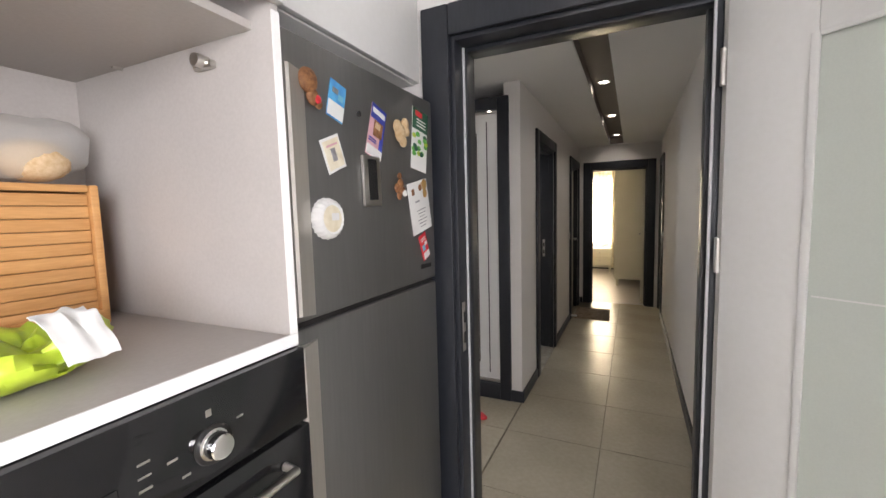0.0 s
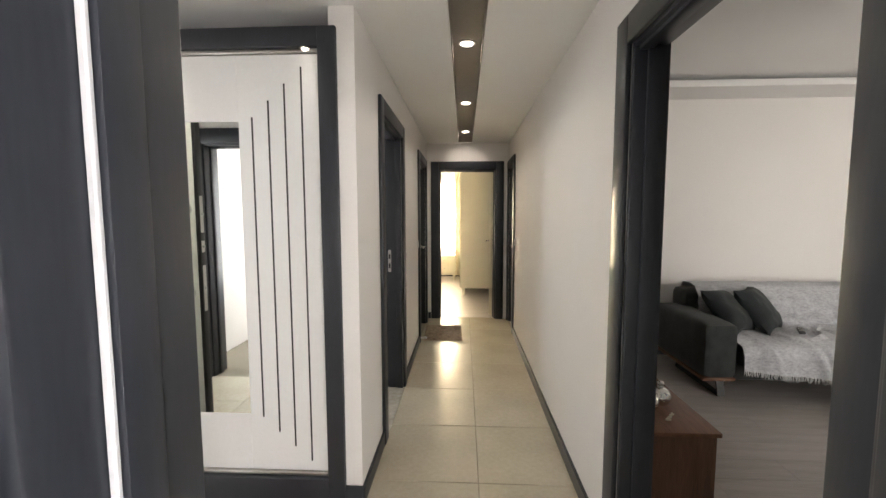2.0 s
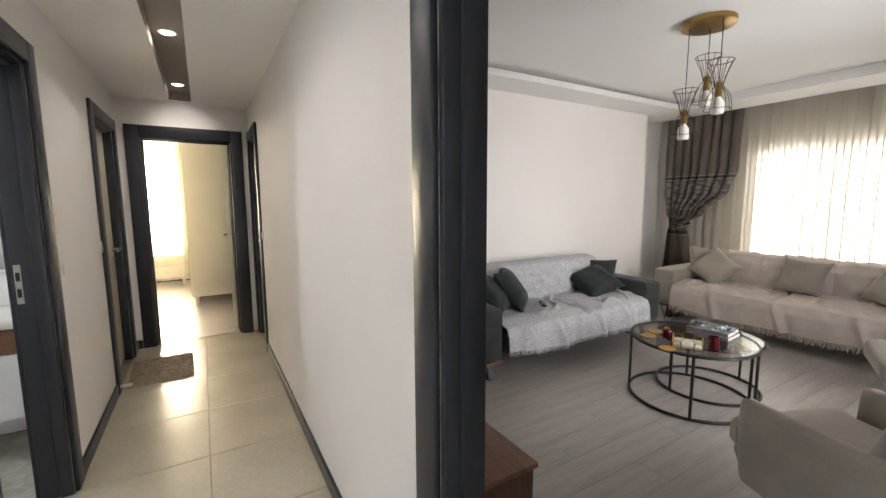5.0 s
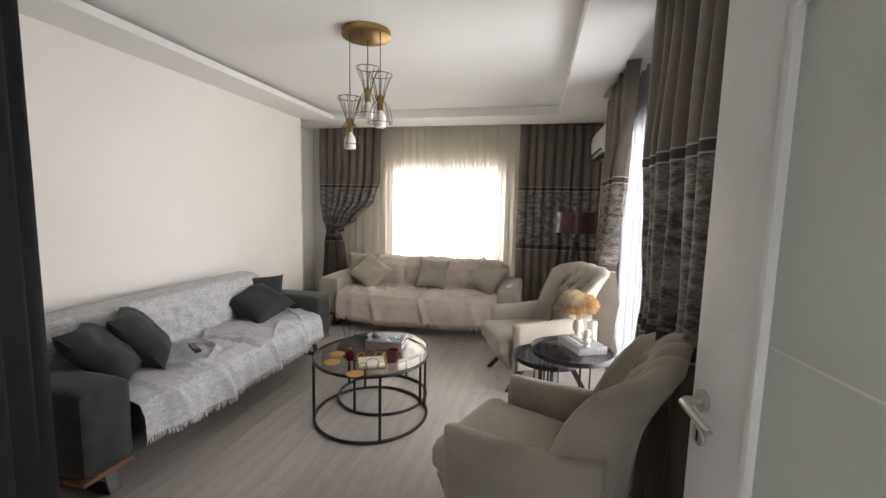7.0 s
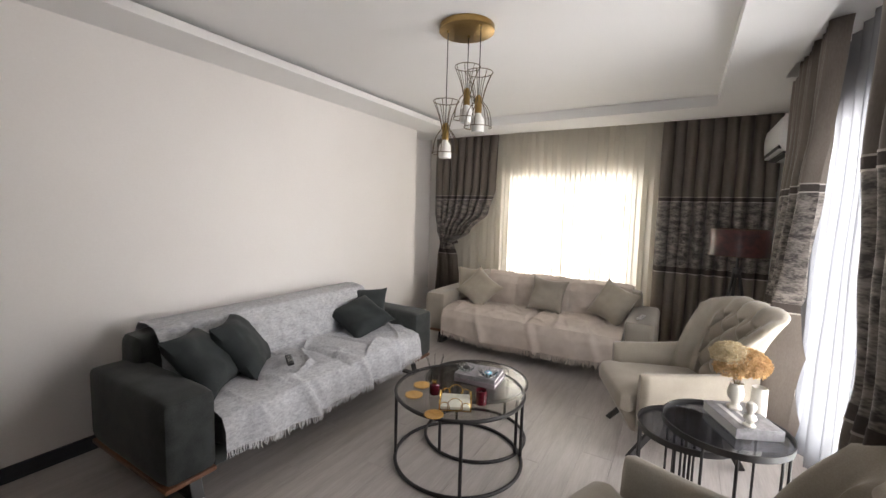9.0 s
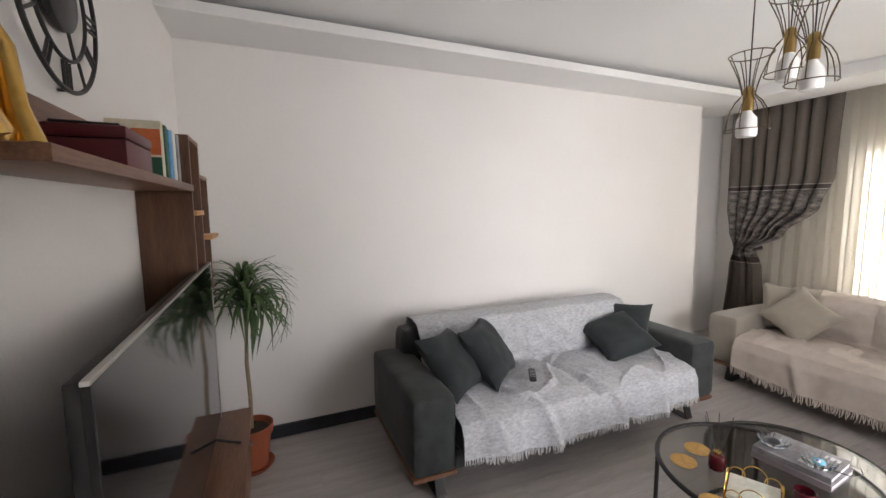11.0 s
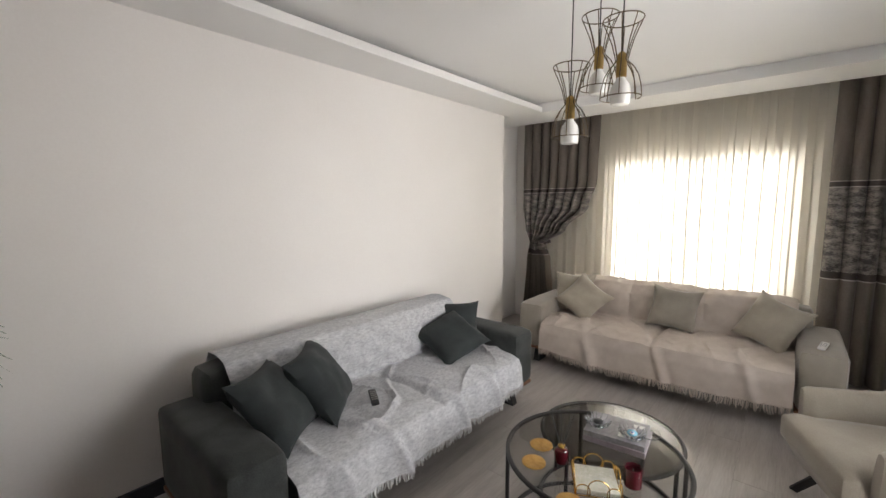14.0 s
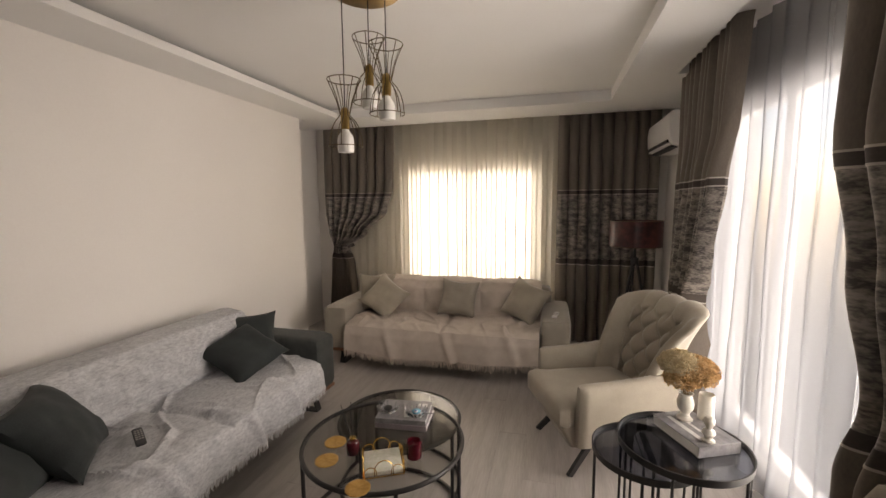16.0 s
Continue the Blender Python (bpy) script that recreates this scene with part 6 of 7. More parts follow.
for k in range(3):
    a = math.tau * k / 3 + 2.2
    part("leg", cyl(bmesh.new(), (0.02 * math.cos(a), 0.02 * math.sin(a), 1.05), (0.24 * math.cos(a), 0.24 * math.sin(a), 0.0), 0.014, 0.010, 10), BLACK_METAL, fl)

# ---- air conditioner ----
ac = thing("air_conditioner", "white wall-mounted split air conditioner", "air conditioner", pose(0.08, 0.045, 0.05))
bm = bmesh.new()
prof = [(2.236, 2.05), (2.40, 2.05), (2.455, 2.075), (2.485, 2.13), (2.492, 2.25), (2.480, 2.335), (2.455, 2.355), (2.236, 2.36)]
L = [[bm.verts.new((x, y, z)) for y, z in prof] for x in (5.82, 6.66)]
n = len(prof)
for k in range(n):
    bm.faces.new((L[0][k], L[0][(k + 1) % n], L[1][(k + 1) % n], L[1][k]))
bm.faces.new(L[0])
bm.faces.new(L[1][::-1])
bmesh.ops.bevel(bm, geom=[e for e in bm.edges if abs(e.verts[0].co.x - e.verts[1].co.x) < 1e-6], offset=0.008, segments=2, affect="EDGES")
part("housing", bm, WHITE_LACQUER, ac)
bm = box(bmesh.new(), 5.90, 6.60, 2.42, 2.486, 2.090, 2.116)
part("outlet", bm, BLACK_METAL, ac, "dark air outlet")
bm = box(bmesh.new(), 5.90, 6.60, 2.39, 2.452, 2.046, 2.066)
part("outlet", bm, BLACK_METAL, ac, "dark air outlet")
part("flap", box(bmesh.new(), 5.90, 6.60, 2.432, 2.484, 2.069, 2.086, 0.003), WHITE_LACQUER, ac, "white outlet flap")

# ---- television corner ----
st = thing("tv_stand", "walnut television stand on dark splayed legs", "tv stand", pose(0, 0, 0))
part("top", box(bmesh.new(), 1.412, 1.722, 3.745, 5.685, 0.482, 0.502, 0.003), WALNUT, st)
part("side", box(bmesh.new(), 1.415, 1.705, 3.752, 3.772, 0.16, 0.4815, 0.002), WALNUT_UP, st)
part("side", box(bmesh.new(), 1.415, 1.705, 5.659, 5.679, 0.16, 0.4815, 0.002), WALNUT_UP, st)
part("bottom", box(bmesh.new(), 1.415, 1.705, 3.7725, 5.6585, 0.16, 0.18, 0.002), WALNUT, st)
part("back", box(bmesh.new(), 1.415, 1.425, 3.7725, 5.6585, 0.1805, 0.4815), WALNUT, st)
for k in range(3):
    a = 3.776 + k * 0.628
    d = part("drawer_front", box(bmesh.new(), 1.688, 1.706, a, a + 0.620, 0.184, 0.478, 0.003), WALNUT, st)
    part("knob", cyl(bmesh.new(), (1.706, a + 0.53, 0.36), (1.722, a + 0.53, 0.36), 0.010, 0.013, 14), NICKEL, d)
for x, y, dx, dy in ((1.47, 3.85, -0.02, -0.05), (1.65, 3.85, 0.02, -0.05), (1.47, 5.585, -0.02, 0.05), (1.65, 5.585, 0.02, 0.05)):
    part("leg", cyl(bmesh.new(), (x, y, 0.162), (x + dx, y + dy, 0.0), 0.018, 0.011, 12), BLACK_METAL, st, "black tapered leg")
tv = thing("television", "large flat television, switched off, on the walnut stand", "television", pose(1.59, 4.818, 0))
part("housing", box(bmesh.new(), -0.035, -0.004, -0.728, 0.728, 0.535, 1.321, 0.004), BLACK_METAL, tv)
part("screen", box(bmesh.new(), -0.0038, 0.0, -0.722, 0.722, 0.548, 1.315), SCREEN, tv, "glossy black screen")
part("bezel", box(bmesh.new(), -0.012, 0.002, -0.732, 0.732, 1.315, 1.324, 0.001, 1), NICKEL, tv, "thin silver bezel")
part("bezel", box(bmesh.new(), -0.012, 0.002, -0.730, -0.723, 0.54, 1.315, 0.001, 1), BLACK_METAL, tv)
part("bezel", box(bmesh.new(), -0.012, 0.002, 0.723, 0.732, 0.54, 1.315, 0.001, 1), NICKEL, tv, "thin silver bezel")
for s in (-1, 1):
    bm = tube(bmesh.new(), [(0.10, s * 0.50, 0.508), (0.0, s * 0.52, 0.535), (-0.018, s * 0.52, 0.548), (-0.04, s * 0.52, 0.535), (-0.14, s * 0.50, 0.508)], 0.006, 8)
    part("foot", bm, BLACK_METAL, tv, "black V-shaped foot")

bm = bmesh.new()
ball(bm, (0, 0, 0.052), 0.05, 1, 1, 0.96, 24)
cyl(bm, (0, 0, 0.094), (0, 0, 0.112), 0.017, 0.013, 16)
ball(bm, (0, 0, 0.116), 0.015, 1.2, 1.2, 0.7, 14)
po = part("chrome_ornament", bm, CHROME)
po.matrix_world = pose(1.575, 4.00, 0.502)
tagged(po, "shiny chrome apple ornament on the television stand", "ornament", "chrome ornaments")
copy_thing(po, pose(1.49, 3.94, 0.502, 0, 0, 40))
for k, (x, y, a) in enumerate(((1.56, 3.872, 20), (1.575, 3.892, 60), (1.545, 3.852, -10), (1.59, 3.907, 80))):
    nk = part("nut_shell", ball(bmesh.new(), (0, 0, 0.005), 0.011, 1.2, 0.6, 0.45, 10), CREAM_PETAL)
    nk.matrix_world = pose(x, y, 0.502, 0, 0, a)
    tagged(nk, "small pale nut shell on the television stand", "nut shell", "nut shells")

# wall shelf unit
sh = thing("wall_shelf", "walnut wall shelf with a back board and stacked open boxes", "wall shelf", pose(0, 0.115, 0.05))
part("shelf", box(bmesh.new(), 1.392, 1.585, 3.95, 5.14, 1.598, 1.624, 0.002), WALNUT, sh)
part("back_board", box(bmesh.new(), 1.392, 1.408, 3.95, 5.12, 1.6245, 1.775, 0.002), WALNUT, sh)
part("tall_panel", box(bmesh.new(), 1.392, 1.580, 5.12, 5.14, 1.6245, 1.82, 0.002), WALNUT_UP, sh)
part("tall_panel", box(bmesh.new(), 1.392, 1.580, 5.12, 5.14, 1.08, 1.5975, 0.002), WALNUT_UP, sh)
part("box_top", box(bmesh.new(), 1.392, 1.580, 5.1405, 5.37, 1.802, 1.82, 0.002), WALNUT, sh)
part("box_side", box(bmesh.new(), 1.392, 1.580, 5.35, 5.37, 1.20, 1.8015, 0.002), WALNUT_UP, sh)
part("box_shelf", box(bmesh.new(), 1.392, 1.590, 5.1405, 5.3495, 1.50, 1.52, 0.002), BAMBOO, sh)
part("box_shelf", box(bmesh.new(), 1.392, 1.580, 5.1405, 5.3495, 1.20, 1.22, 0.002), WALNUT, sh)
part("box_top", box(bmesh.new(), 1.392, 1.580, 5.3705, 5.60, 1.665, 1.683, 0.002), WALNUT, sh)
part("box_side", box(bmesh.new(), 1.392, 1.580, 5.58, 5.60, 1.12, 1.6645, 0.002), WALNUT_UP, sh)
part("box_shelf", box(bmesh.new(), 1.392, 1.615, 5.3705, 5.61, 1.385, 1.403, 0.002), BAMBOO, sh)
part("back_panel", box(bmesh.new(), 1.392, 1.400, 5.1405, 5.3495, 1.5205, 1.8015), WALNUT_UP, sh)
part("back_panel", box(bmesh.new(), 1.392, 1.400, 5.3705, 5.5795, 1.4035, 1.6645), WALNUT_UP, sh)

bx = thing("keepsake_box", "burgundy lidded keepsake box on the wall shelf", "box", pose(1.497, 4.575, 1.6745))
part("box", box(bmesh.new(), -0.073, 0.073, -0.11, 0.11, 0, 0.062, 0.004), BURGUNDY, bx)
part("lid", box(bmesh.new(), -0.075, 0.075, -0.112, 0.112, 0.0635, 0.092, 0.005), BURGUNDY, bx)
pp = part("document_folder", box(bmesh.new(), -0.06, 0.06, -0.10, 0.11, 0, 0.006, 0.001, 1), BLACK_CLOTH)
pp.matrix_world = pose(1.485, 4.575, 1.7675, 0, 0, 6)
tagged(pp, "dark folder lying on the burgundy box", "folder")
part("sheet", box(bmesh.new(), -0.055, 0.062, -0.03, 0.125, 0.0065, 0.0085), PAPER, pp, "white sheets of paper")
for k, (y, w, hh, dx, mat, lb, lean) in enumerate(((4.80, 0.030, 0.182, 0.145, CREAM_PETAL, "cream and orange hardback standing on the shelf", 3), (4.841, 0.036, 0.178, 0.148, DARK_GREEN, "dark green book standing on the shelf", 0), (4.892, 0.048, 0.172, 0.150, BLUE_PRINT, "blue paperback standing on the shelf", 0), (4.945, 0.045, 0.178, 0.152, PAPER, "white paperback standing on the shelf", 0), (4.998, 0.045, 0.174, 0.154, GREY_BOOK, "grey paperback standing on the shelf", 0))):
    bk = thing("book", lb, "book", pose(1.41, y + 0.115, 1.6745), "shelf books")
    part("cover", box(bmesh.new(), 0, dx, -w / 2, w / 2, 0, hh, 0.002), mat, bk)
    part("pages", box(bmesh.new(), 0.004, dx - 0.003, -w / 2 + 0.0025, w / 2 - 0.0025, 0.003, hh + 0.0008), PAPER, bk, "pale page block")
    if k == 0:
        part("cover_print", box(bmesh.new(), dx * 0.45, dx * 0.98, -w / 2 - 0.0012, -w / 2 - 0.0002, hh * 0.42, hh * 0.86), ORANGE, bk, "orange printed patch")
        part("cover_print", box(bmesh.new(), dx * 0.55, dx * 0.98, -w / 2 - 0.0013, -w / 2 - 0.0003, hh * 0.03, hh * 0.38), DARK_GREEN, bk, "dark green printed patch")

# golden figure at the shelf's end
bm = bmesh.new()
lathe(bm, [(0.060, 0.0), (0.066, 0.02), (0.050, 0.05), (0.045, 0.09), (0.058, 0.13), (0.060, 0.17), (0.046, 0.22), (0.030, 0.27), (0.026, 0.31), (0.034, 0.34), (0.036, 0.37), (0.024, 0.40), (0.004, 0.412)], seg=32)
for s in (-1, 1):
    tube(bm, [(0.0, s * 0.045, 0.22), (0.03, s * 0.075, 0.15), (0.045, s * 0.06, 0.06), (0.062, s * 0.05, 0.0)], [0.022, 0.020, 0.018, 0.024], 12)
for v in bm.verts:
    v.co += v.co.normalized() * 0.004 * noise.noise(v.co * 40)
gf = part("gold_figurine", bm, GOLD)
gf.matrix_world = pose(1.462, 4.11, 1.6775)
tagged(gf, "glossy golden figurine standing on the wall shelf", "figurine")

# skeleton wall clock
ck = thing("wall_clock", "black metal skeleton wall clock with a solid centre", "clock", pose(1.392, 4.66, 2.10, 0, 90))


part("outer_ring", tube(bmesh.new(), circle((0, 0, 0.022), 0.225, 64), 0.006, 8, True), BLACK_METAL, ck)
part("inner_ring", tube(bmesh.new(), circle((0, 0, 0.022), 0.150, 56), 0.005, 8, True), BLACK_METAL, ck)
part("face", lathe(bmesh.new(), [(0.078, 0.012), (0.084, 0.016), (0.084, 0.028), (0.078, 0.032), (0.004, 0.032)], seg=48), BLACK_METAL, ck, "solid dark centre disc")
NUM = (3, 1, 2, 3, 2, 1, 2, 3, 4, 2, 1, 2)
for k in range(12):
    a = math.tau * k / 12
    for j in range(NUM[k]):
        o = (j - (NUM[k] - 1) / 2) * 0.018
        p, q = 0.156, 0.219
        t = Vector((-math.sin(a), math.cos(a), 0)) * o
        e = Vector((math.cos(a), math.sin(a), 0))
        part("numeral_bar", tube(bmesh.new(), [e * p + t + Vector((0, 0, 0.022)), e * q + t + Vector((0, 0, 0.022))], 0.0042, 6), BLACK_METAL, ck)
for k in range(4):
    a = math.tau * k / 4 + 0.4
    part("spoke", tube(bmesh.new(), [(0.08 * math.cos(a), 0.08 * math.sin(a), 0.022), (0.150 * math.cos(a), 0.150 * math.sin(a), 0.022)], 0.0045, 6), BLACK_METAL, ck)
for a, ln, w in ((2.6, 0.055, 0.004), (4.4, 0.07, 0.003)):
    part("clock_hand", tube(bmesh.new(), [(0, 0, 0.036), (ln * math.cos(a), ln * math.sin(a), 0.036)], w, 6), NICKEL, ck, "pale clock pointer")
for a in (0, math.pi / 2, math.pi, 3 * math.pi / 2):
    part("stand_off", cyl(bmesh.new(), (0.225 * math.cos(a), 0.225 * math.sin(a), 0), (0.225 * math.cos(a), 0.225 * math.sin(a), 0.022), 0.004, seg=8), BLACK_METAL, ck)

# ---- potted dracaena ----
pt = thing("potted_plant", "green dracaena with a bare cane in a terracotta pot", "potted plant", pose(1.70, 5.94, 0))
part("pot", lathe(bmesh.new(), [(0.085, 0.022), (0.108, 0.22), (0.120, 0.222), (0.123, 0.272), (0.115, 0.274), (0.106, 0.24), (0.098, 0.238), (0.004, 0.237)], seg=40), TERRACOTTA, pt)
part("saucer", lathe(bmesh.new(), [(0.095, 0.0), (0.118, 0.028), (0.122, 0.030), (0.100, 0.010), (0.004, 0.010)], seg=40), TERRACOTTA, pt)
part("soil", lathe(bmesh.new(), [(0.101, 0.238), (0.095, 0.246), (0.05, 0.252), (0.004, 0.253)], seg=24), SOIL, pt)
part("cane", tube(bmesh.new(), [(0.0, 0.0, 0.24), (0.004, -0.003, 0.45), (-0.004, 0.002, 0.66), (0.004, 0.0, 0.86), (0.0, 0.004, 0.98)], [0.013, 0.011, 0.011, 0.010, 0.008], 10), TRUNK, pt, "slim bare cane")
rnd = random.Random(4)
LEAVES = []
for k in range(9):
    ln, bend = 0.30 + 0.024 * k, 0.9 + 0.15 * k
    bm = bmesh.new()

    def blade(u, v, ln=ln, bend=bend, k=k):
        # rises straight, then kinks over and hangs
        n, x, z = 12, 0.0, 0.0
        for i in range(round(v * n)):
            a = -bend * min(1, max(0, (i / n - 0.22) / 0.38)) ** 1.3
            x, z = x + ln / n * math.cos(a), z + ln / n * math.sin(a)
        w = 0.0105 * math.sin(math.pi * min(1, 0.12 + 0.88 * v) ** 0.8) + 0.0006
        o = (u - 0.5) * 2
        return (x, o * w + 0.02 * v * v * math.sin(k * 2.3), z - 0.004 * (1 - abs(o)) + 0.003)
    sheet(bm, 2, 12, blade)
    me = bpy.data.meshes.new("leaf")
    bm.to_mesh(me)
    bm.free()
    me.materials.append(LEAF)
    LEAVES.append(me)
crown = part("crown", tube(bmesh.new(), [(0, 0.004, 0.96), (0.0, 0.004, 1.03), (0.0, 0.004, 1.06)], [0.009, 0.012, 0.003], 8), LEAF, pt, "rosette of long narrow arching leaves")
for k in range(130):
    ob = new("leaf", LEAVES[k % 9])
    ob.parent = crown
    up = rnd.uniform(0, 1)
    ob.matrix_basis = pose(0, 0.004, 0.975 + 0.10 * up, 0, -(6 + 72 * up ** 1.2 + rnd.uniform(-8, 8)), rnd.uniform(0, 360)) @ pose(0, 0, 0, rnd.uniform(-20, 20))

# ---- coffee table things ----
def book(label, m, w, d, h, cover, group="table books", text=()):
    b = thing("book", label, "book", m, group)
    part("cover", box(bmesh.new(), -w / 2, w / 2, -d / 2, d / 2, 0, 0.0035, 0.001, 1), cover, b)
    part("pages", box(bmesh.new(), -w / 2 + 0.004, w / 2 - 0.003, -d / 2 + 0.004, d / 2 - 0.004, 0.0036, h - 0.0036), PAPER, b, "white page block")
    top = part("cover", box(bmesh.new(), -w / 2, w / 2, -d / 2, d / 2, h - 0.0035, h, 0.001, 1), cover, b)
    part("spine", box(bmesh.new(), -w / 2 - 0.003, -w / 2, -d / 2, d / 2, 0, h, 0.001, 1), cover, b)
    for x, y, tw_, th in text:
        part("text_bar", box(bmesh.new(), x - tw_ / 2, x + tw_ / 2, y - th / 2, y + th / 2, h + 0.0001, h + 0.0006), WHITE_MATT, top)
    return b


TT = 0.4465
book("grey hardback book lying on the coffee table", pose(3.925, 4.24, TT, 0, 0, 5), 0.215, 0.275, 0.027, MAUVE_BOOK)
book("grey patterned hardback on top of another book", pose(3.925, 4.245, TT + 0.0275, 0, 0, 7), 0.21, 0.27, 0.026, GREY_BOOK, text=[(-0.05, -0.06, 0.05, 0.09), (0.06, -0.09, 0.03, 0.05)])


def crystal_dish(label, m, core):
    d = thing("crystal_dish", label, "dish", m, "crystal dishes")
    bm = bmesh.new()
    lathe(bm, [(0.028, 0.0), (0.032, 0.004), (0.040, 0.012), (0.036, 0.014), (0.030, 0.008), (0.004, 0.006)], seg=28)
    for k in range(14):
        a = math.tau * k / 14
        e = Vector((math.cos(a), math.sin(a), 0))
        tube(bm, [e * 0.036 + Vector((0, 0, 0.008)), e * 0.052 + Vector((0, 0, 0.022)), e * 0.062 + Vector((0, 0, 0.036))], [0.007, 0.006, 0.0015], 6)
    part("petals", bm, CRYSTAL, d, "spiky clear crystal petals")
    part("centre", ball(bmesh.new(), (0, 0, 0.020), 0.024, 1, 1, 0.5, 14), core, d)
    return d


crystal_dish("flower-shaped crystal dish with dark beads on the books", pose(3.885, 4.325, TT + 0.054), BLACK_CLOTH)
ey = crystal_dish("flower-shaped crystal dish with a blue eye bead on the books", pose(3.885, 4.165, TT + 0.054, 0, 0, 13), PALE_BLUE)
part("eye_white", ball(bmesh.new(), (-0.014, 0.0, 0.028), 0.011, 1, 1, 0.5, 12), PAPER, ey)
part("pupil", ball(bmesh.new(), (-0.017, 0.0, 0.032), 0.006, 1, 1, 0.5, 10), INDIGO, ey)
bm = tube(bmesh.new(), [(0, 0, 0.0015), (0.05, -0.03, 0.0015), (0.10, -0.01, 0.002), (0.12, 0.04, 0.002), (0.09, 0.05, 0.002)], 0.0022, 6)
cd = part("cord_bracelet", bm, BLACK_CLOTH)
cd.matrix_world = pose(3.90, 4.13, TT + 0.0545, 0, 0, -40)
tagged(cd, "thin dark cord lying on the books", "cord")

nh = thing("napkin_holder", "gold wire napkin holder with patterned paper napkins", "napkin holder", pose(3.53, 4.205, TT, 0, 0, 27))
S = 0.088
bm = tube(bmesh.new(), [(-S, -S, 0.003), (S, -S, 0.003), (S, S, 0.003), (-S, S, 0.003)], 0.003, 8, True)
part("base_wire", bm, GOLD, nh)
for side in range(4):
    m = Matrix.Rotation(side * math.pi / 2, 4, "Z")
    for o, r, hh in ((0.0, 0.040, 0.075), (-0.058, 0.026, 0.05), (0.058, 0.026, 0.05)):
        pts = [(o - r, -S, 0.004), (o - r, -S, hh - r)] + [(o - r * math.cos(math.pi * k / 12), -S, hh - r + r * math.sin(math.pi * k / 12)) for k in range(13)] + [(o + r, -S, hh - r), (o + r, -S, 0.004)]
        part("wire_arch", tube(bmesh.new(), [m @ Vector(p) for p in pts], 0.0024, 6), GOLD, nh)
part("napkin", box(bmesh.new(), -S + 0.006, S - 0.006, -S + 0.006, S - 0.006, 0.006, 0.024, 0.004), NAPKIN, nh, "stack of patterned paper napkins")

cn = thing("candle", "dark red glass candle jar on the coffee table", "candle", pose(3.615, 4.085, TT))
part("jar", lathe(bmesh.new(), [(0.030, 0), (0.034, 0.004), (0.035, 0.080), (0.032, 0.082), (0.031, 0.066), (0.004, 0.065)], seg=32), RED_GLASS, cn)
part("wick", cyl(bmesh.new(), (0, 0, 0.064), (0, 0, 0.074), 0.0015, seg=6), BLACK_METAL, cn)
df = thing("reed_diffuser", "dark red glass reed diffuser with black reeds", "reed diffuser", pose(3.575, 4.375, TT))
part("bottle", lathe(bmesh.new(), [(0.028, 0), (0.031, 0.004), (0.031, 0.056), (0.027, 0.062), (0.013, 0.066), (0.012, 0.078), (0.008, 0.078)], seg=28), RED_GLASS, df)
part("collar", lathe(bmesh.new(), [(0.0135, 0.066), (0.0145, 0.068), (0.0145, 0.08), (0.009, 0.081)], seg=20), GOLD, df, "gold collar")
for k, (a, b) in enumerate(((-0.05, 0.03), (-0.012, 0.05), (0.028, 0.02), (0.045, -0.03), (0.015, -0.05))):
    part("reed", cyl(bmesh.new(), (a * 0.08, b * 0.08, 0.07), (a, b, 0.235), 0.0016, seg=6), BLACK_CLOTH, df)
for k, (x, y, z) in enumerate(((3.63, 4.50, TT), (3.49, 4.465, TT), (3.357, 4.242, TT), (4.06, 4.34, 0.4015))):
    co = part("coaster", lathe(bmesh.new(), [(0.050, 0.0), (0.053, 0.002), (0.052, 0.005), (0.044, 0.0062), (0.040, 0.005), (0.004, 0.0055)], seg=40, ripple=0.015, waves=10), COASTER)
    co.matrix_world = pose(x, y, z, 0, 0, 30 * k)
    tagged(co, "round gold engraved coaster on the coffee table", "coaster", "coasters")

# ---- side table things ----
SZ = 0.577
book("grey glossy hardback with pale lettering on the side table", pose(3.872, 2.865, SZ, 0, 0, 25), 0.275, 0.20, 0.048, GREY_BOOK, "side table books", [(0.0, 0.045, 0.20, 0.022), (0.02, 0.0, 0.12, 0.014)])
bm = lathe(bmesh.new(), [(0.030, 0), (0.032, 0.010), (0.020, 0.020), (0.018, 0.035), (0.030, 0.055), (0.036, 0.080), (0.030, 0.105), (0.024, 0.118), (0.030, 0.128), (0.026, 0.128), (0.018, 0.116), (0.004, 0.10)], seg=32)
for v in bm.verts:
    v.co += Vector((v.co.x, v.co.y, 0)) * 0.12 * noise.noise(v.co * 45)
fv = thing("flower_vase", "cream ceramic vase with a dried hydrangea bunch", "vase", pose(3.932, 2.885, SZ + 0.048))
part("vase", bm, CERAMIC, fv)
rnd = random.Random(9)


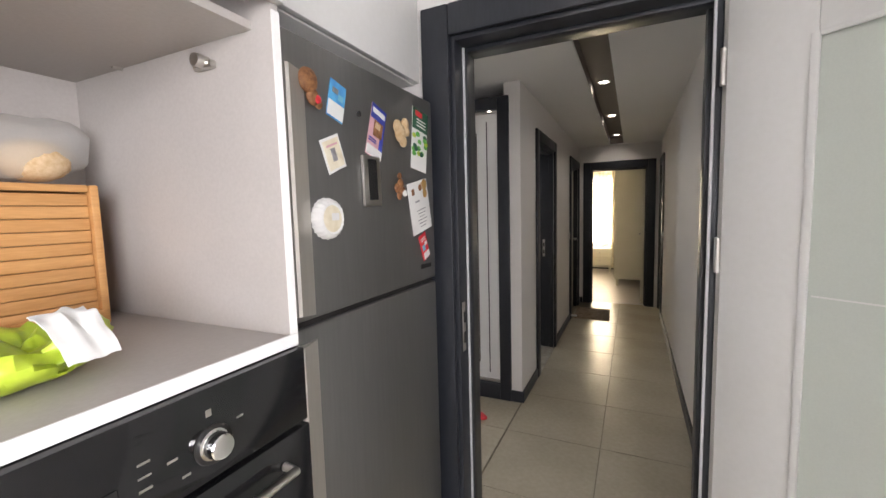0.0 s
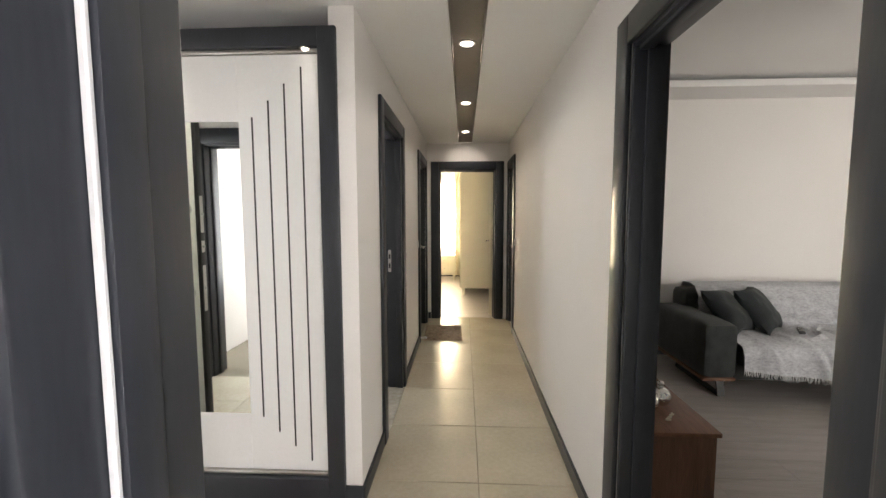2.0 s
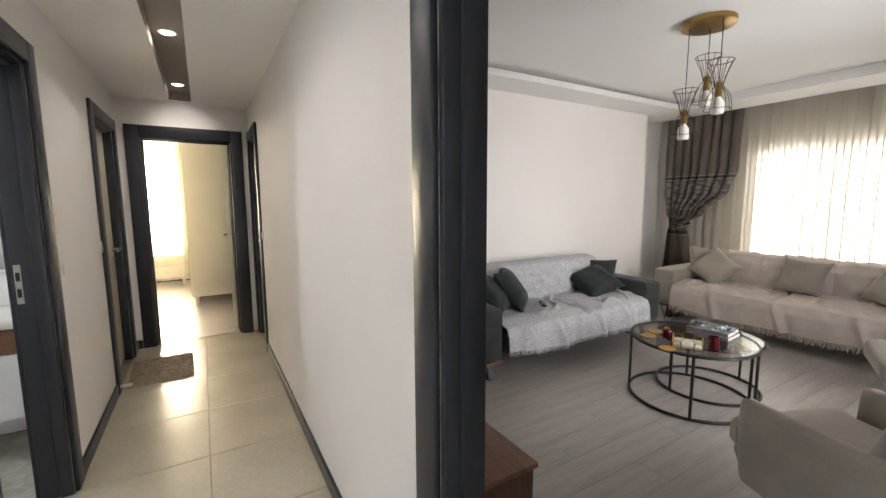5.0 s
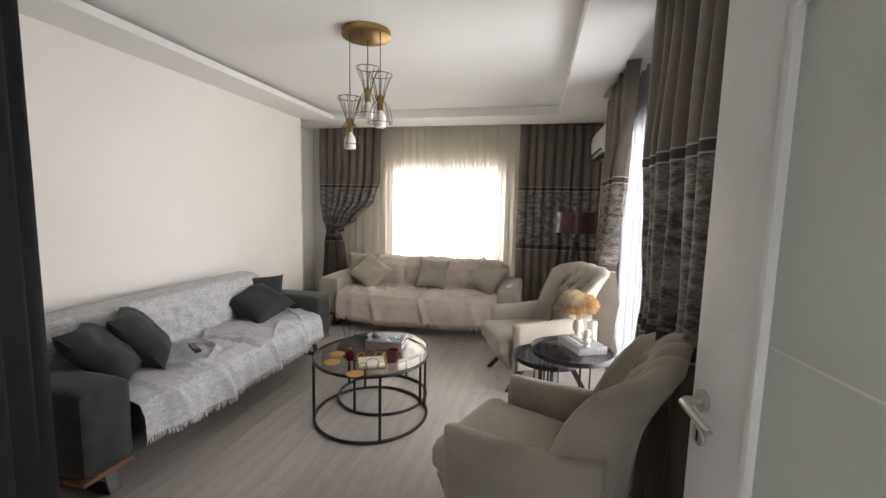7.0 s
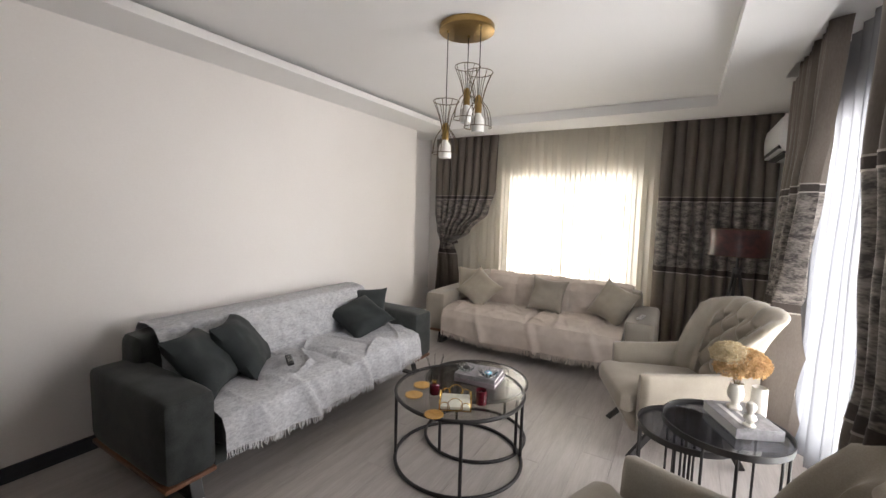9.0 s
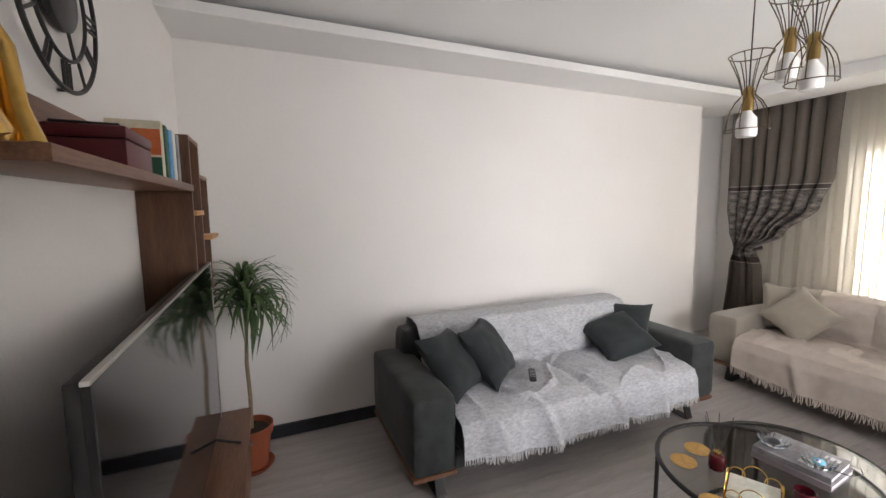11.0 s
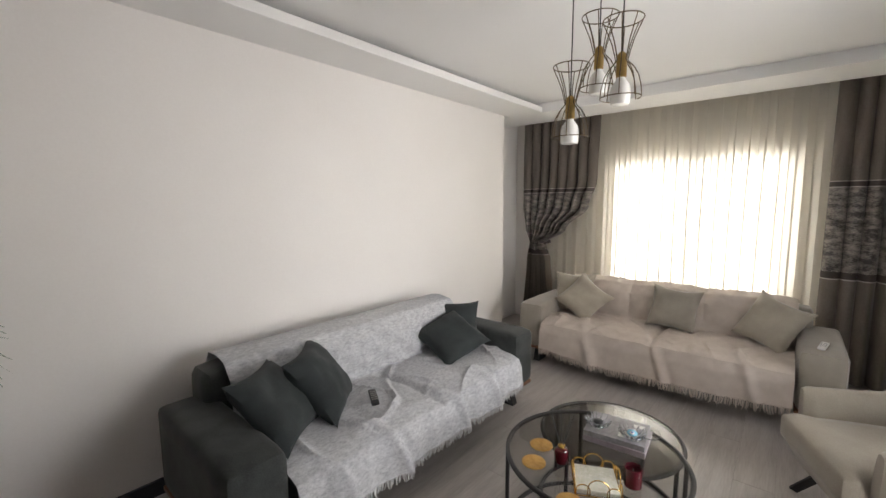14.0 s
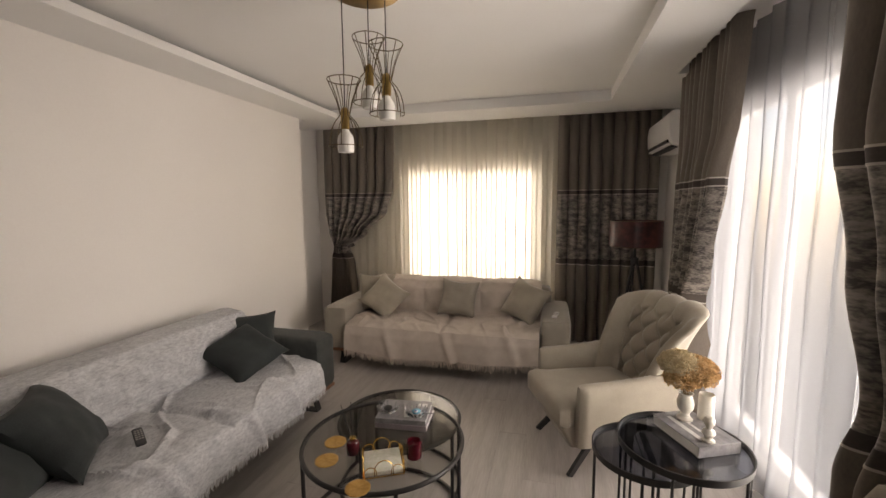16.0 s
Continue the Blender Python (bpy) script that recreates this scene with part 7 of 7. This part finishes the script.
def bloom(bm, c, rad, n, seed):
    rr = random.Random(seed)
    for k in range(n):
        z = rr.uniform(-0.55, 1)
        a = rr.uniform(0, math.tau)
        q = math.sqrt(max(0, 1 - z * z))
        d = Vector((q * math.cos(a), q * math.sin(a), z))
        k2 = rr.uniform(0.78, 1.0) + 0.12 * noise.noise((d.x * 3 + seed, d.y * 3, d.z * 3))
        p = Vector(c) + Vector((d.x * rad[0], d.y * rad[1], d.z * rad[2])) * k2
        t1 = d.orthogonal().normalized()
        t1 = Matrix.Rotation(rr.uniform(0, math.tau), 3, d) @ t1
        t2 = d.cross(t1)
        s = rr.uniform(0.004, 0.009)
        vs = [bm.verts.new(p + (t1 * math.cos(j * math.tau / 5) + t2 * math.sin(j * math.tau / 5)) * s * (1 if j % 2 else 0.7) + d * (0.004 if j % 2 else 0)) for j in range(5)]
        m0 = bm.verts.new(p - d * 0.003)
        for j in range(5):
            bm.faces.new((vs[j], vs[(j + 1) % 5], m0))


bm = bmesh.new()
bloom(bm, (0.005, -0.03, 0.225), (0.088, 0.098, 0.078), 3000, 1)
bloom(bm, (-0.015, 0.025, 0.205), (0.075, 0.078, 0.060), 1300, 3)
part("dried_bloom", bm, DRIED, fv, "rust and cream dried blossoms")
bm = bmesh.new()
bloom(bm, (0.0, 0.035, 0.262), (0.080, 0.088, 0.062), 2200, 2)
part("dried_bloom", bm, DRIED_PALE, fv, "pale cream dried blossoms")
for k in range(8):
    a = k * 0.8
    part("stem", tube(bmesh.new(), [(0.004 * math.cos(a), 0.004 * math.sin(a), 0.10), (0.02 * math.cos(a), 0.03 * math.sin(a), 0.20)], 0.0018, 5), TRUNK, fv)
bm = bmesh.new()
lathe(bm, [(0.024, 0), (0.025, 0.006), (0.014, 0.014), (0.016, 0.022), (0.026, 0.036), (0.022, 0.048), (0.011, 0.056), (0.012, 0.064), (0.020, 0.078), (0.0215, 0.092), (0.016, 0.106), (0.004, 0.112)], seg=28)
bu = part("bust_ornament", bm, CERAMIC)
bu.matrix_world = pose(3.762, 2.845, SZ + 0.0485)
tagged(bu, "small cream bust ornament standing on a book", "ornament")
bm = lathe(bmesh.new(), [(0.03, 0), (0.034, 0.008), (0.032, 0.16), (0.030, 0.165), (0.028, 0.16), (0.030, 0.012), (0.004, 0.010)], seg=28)
gv = part("white_candle", bm, CERAMIC)
gv.matrix_world = pose(3.965, 2.79, SZ)
tagged(gv, "tall milky glass cylinder behind the book", "vase")

# ---- remotes ----
def remote(label, m, mat):
    r = thing("remote_control", label, "remote control", m, "remote controls")
    bm = box(bmesh.new(), -0.022, 0.022, -0.085, 0.085, 0, 0.018, 0.008, 3)
    part("body", bm, mat, r)
    for j in range(5):
        for i in (-1, 0, 1):
            part("key", box(bmesh.new(), i * 0.012 - 0.004, i * 0.012 + 0.004, 0.05 - j * 0.022 - 0.004, 0.05 - j * 0.022 + 0.004, 0.0178, 0.0195, 0.001, 1), NICKEL if mat is BLACK_CLOTH else GREY_BOOK, r)


remote("black television remote lying on the grey throw", pose(3.37, 5.42, 0.482, 2, 0, -32), BLACK_CLOTH)
remote("pale air conditioner remote on the sofa's armrest", pose(5.66, 3.44, 0.606, 0, 0, 80), WHITE_MATT)

# ---- floor pieces ----
def tile_field(parent, rects, px, py, gx, gy, gap, z0, z1, mat, name, shift=None):
    """Lay pieces on a grid, cut to the rectangles; alike pieces share one mesh."""
    shared = {}
    for rx0, rx1, ry0, ry1 in rects:
        j = math.floor((ry0 - gy) / py)
        while gy + j * py < ry1:
            off = shift(j) if shift else 0.0
            i = math.floor((rx0 - gx - off) / px)
            while gx + off + i * px < rx1:
                x0, x1 = max(rx0, gx + off + i * px) + gap / 2, min(rx1, gx + off + (i + 1) * px) - gap / 2
                y0, y1 = max(ry0, gy + j * py) + gap / 2, min(ry1, gy + (j + 1) * py) - gap / 2
                if x1 - x0 > 0.02 and y1 - y0 > 0.02:
                    key = (round(x1 - x0, 3), round(y1 - y0, 3))
                    if key not in shared:
                        bm = box(bmesh.new(), -key[0] / 2, key[0] / 2, -key[1] / 2, key[1] / 2, z0, z1, min(0.0012, gap * 0.4), 1)
                        me = bpy.data.meshes.new(name)
                        bm.to_mesh(me)
                        bm.free()
                        me.materials.append(mat)
                        shared[key] = me
                    ob = new(name, shared[key])
                    ob.parent = parent
                    ob.location = ((x0 + x1) / 2, (y0 + y1) / 2, 0)
                i += 1
            j += 1


tile_field(bpy.data.objects["floor_hall"], [(-1.99, 0.10, 2.44, 3.93), (0.10, 1.21, 2.26, 7.66), (-0.60, 0.10, 2.26, 2.44), (-0.60, 1.24, 0.2, 2.26)], 0.594, 0.594, 0.688, 3.503, 0.004, -0.011, 0.0, TILE, "tile")
tile_field(bpy.data.objects["floor_living"], [(1.25, 6.95, 2.28, 6.60)], 1.22, 0.19, 1.4, 2.30, 0.0010, -0.0078, 0.0, LAMINATE, "plank", lambda j: (j * 0.47) % 1.22)
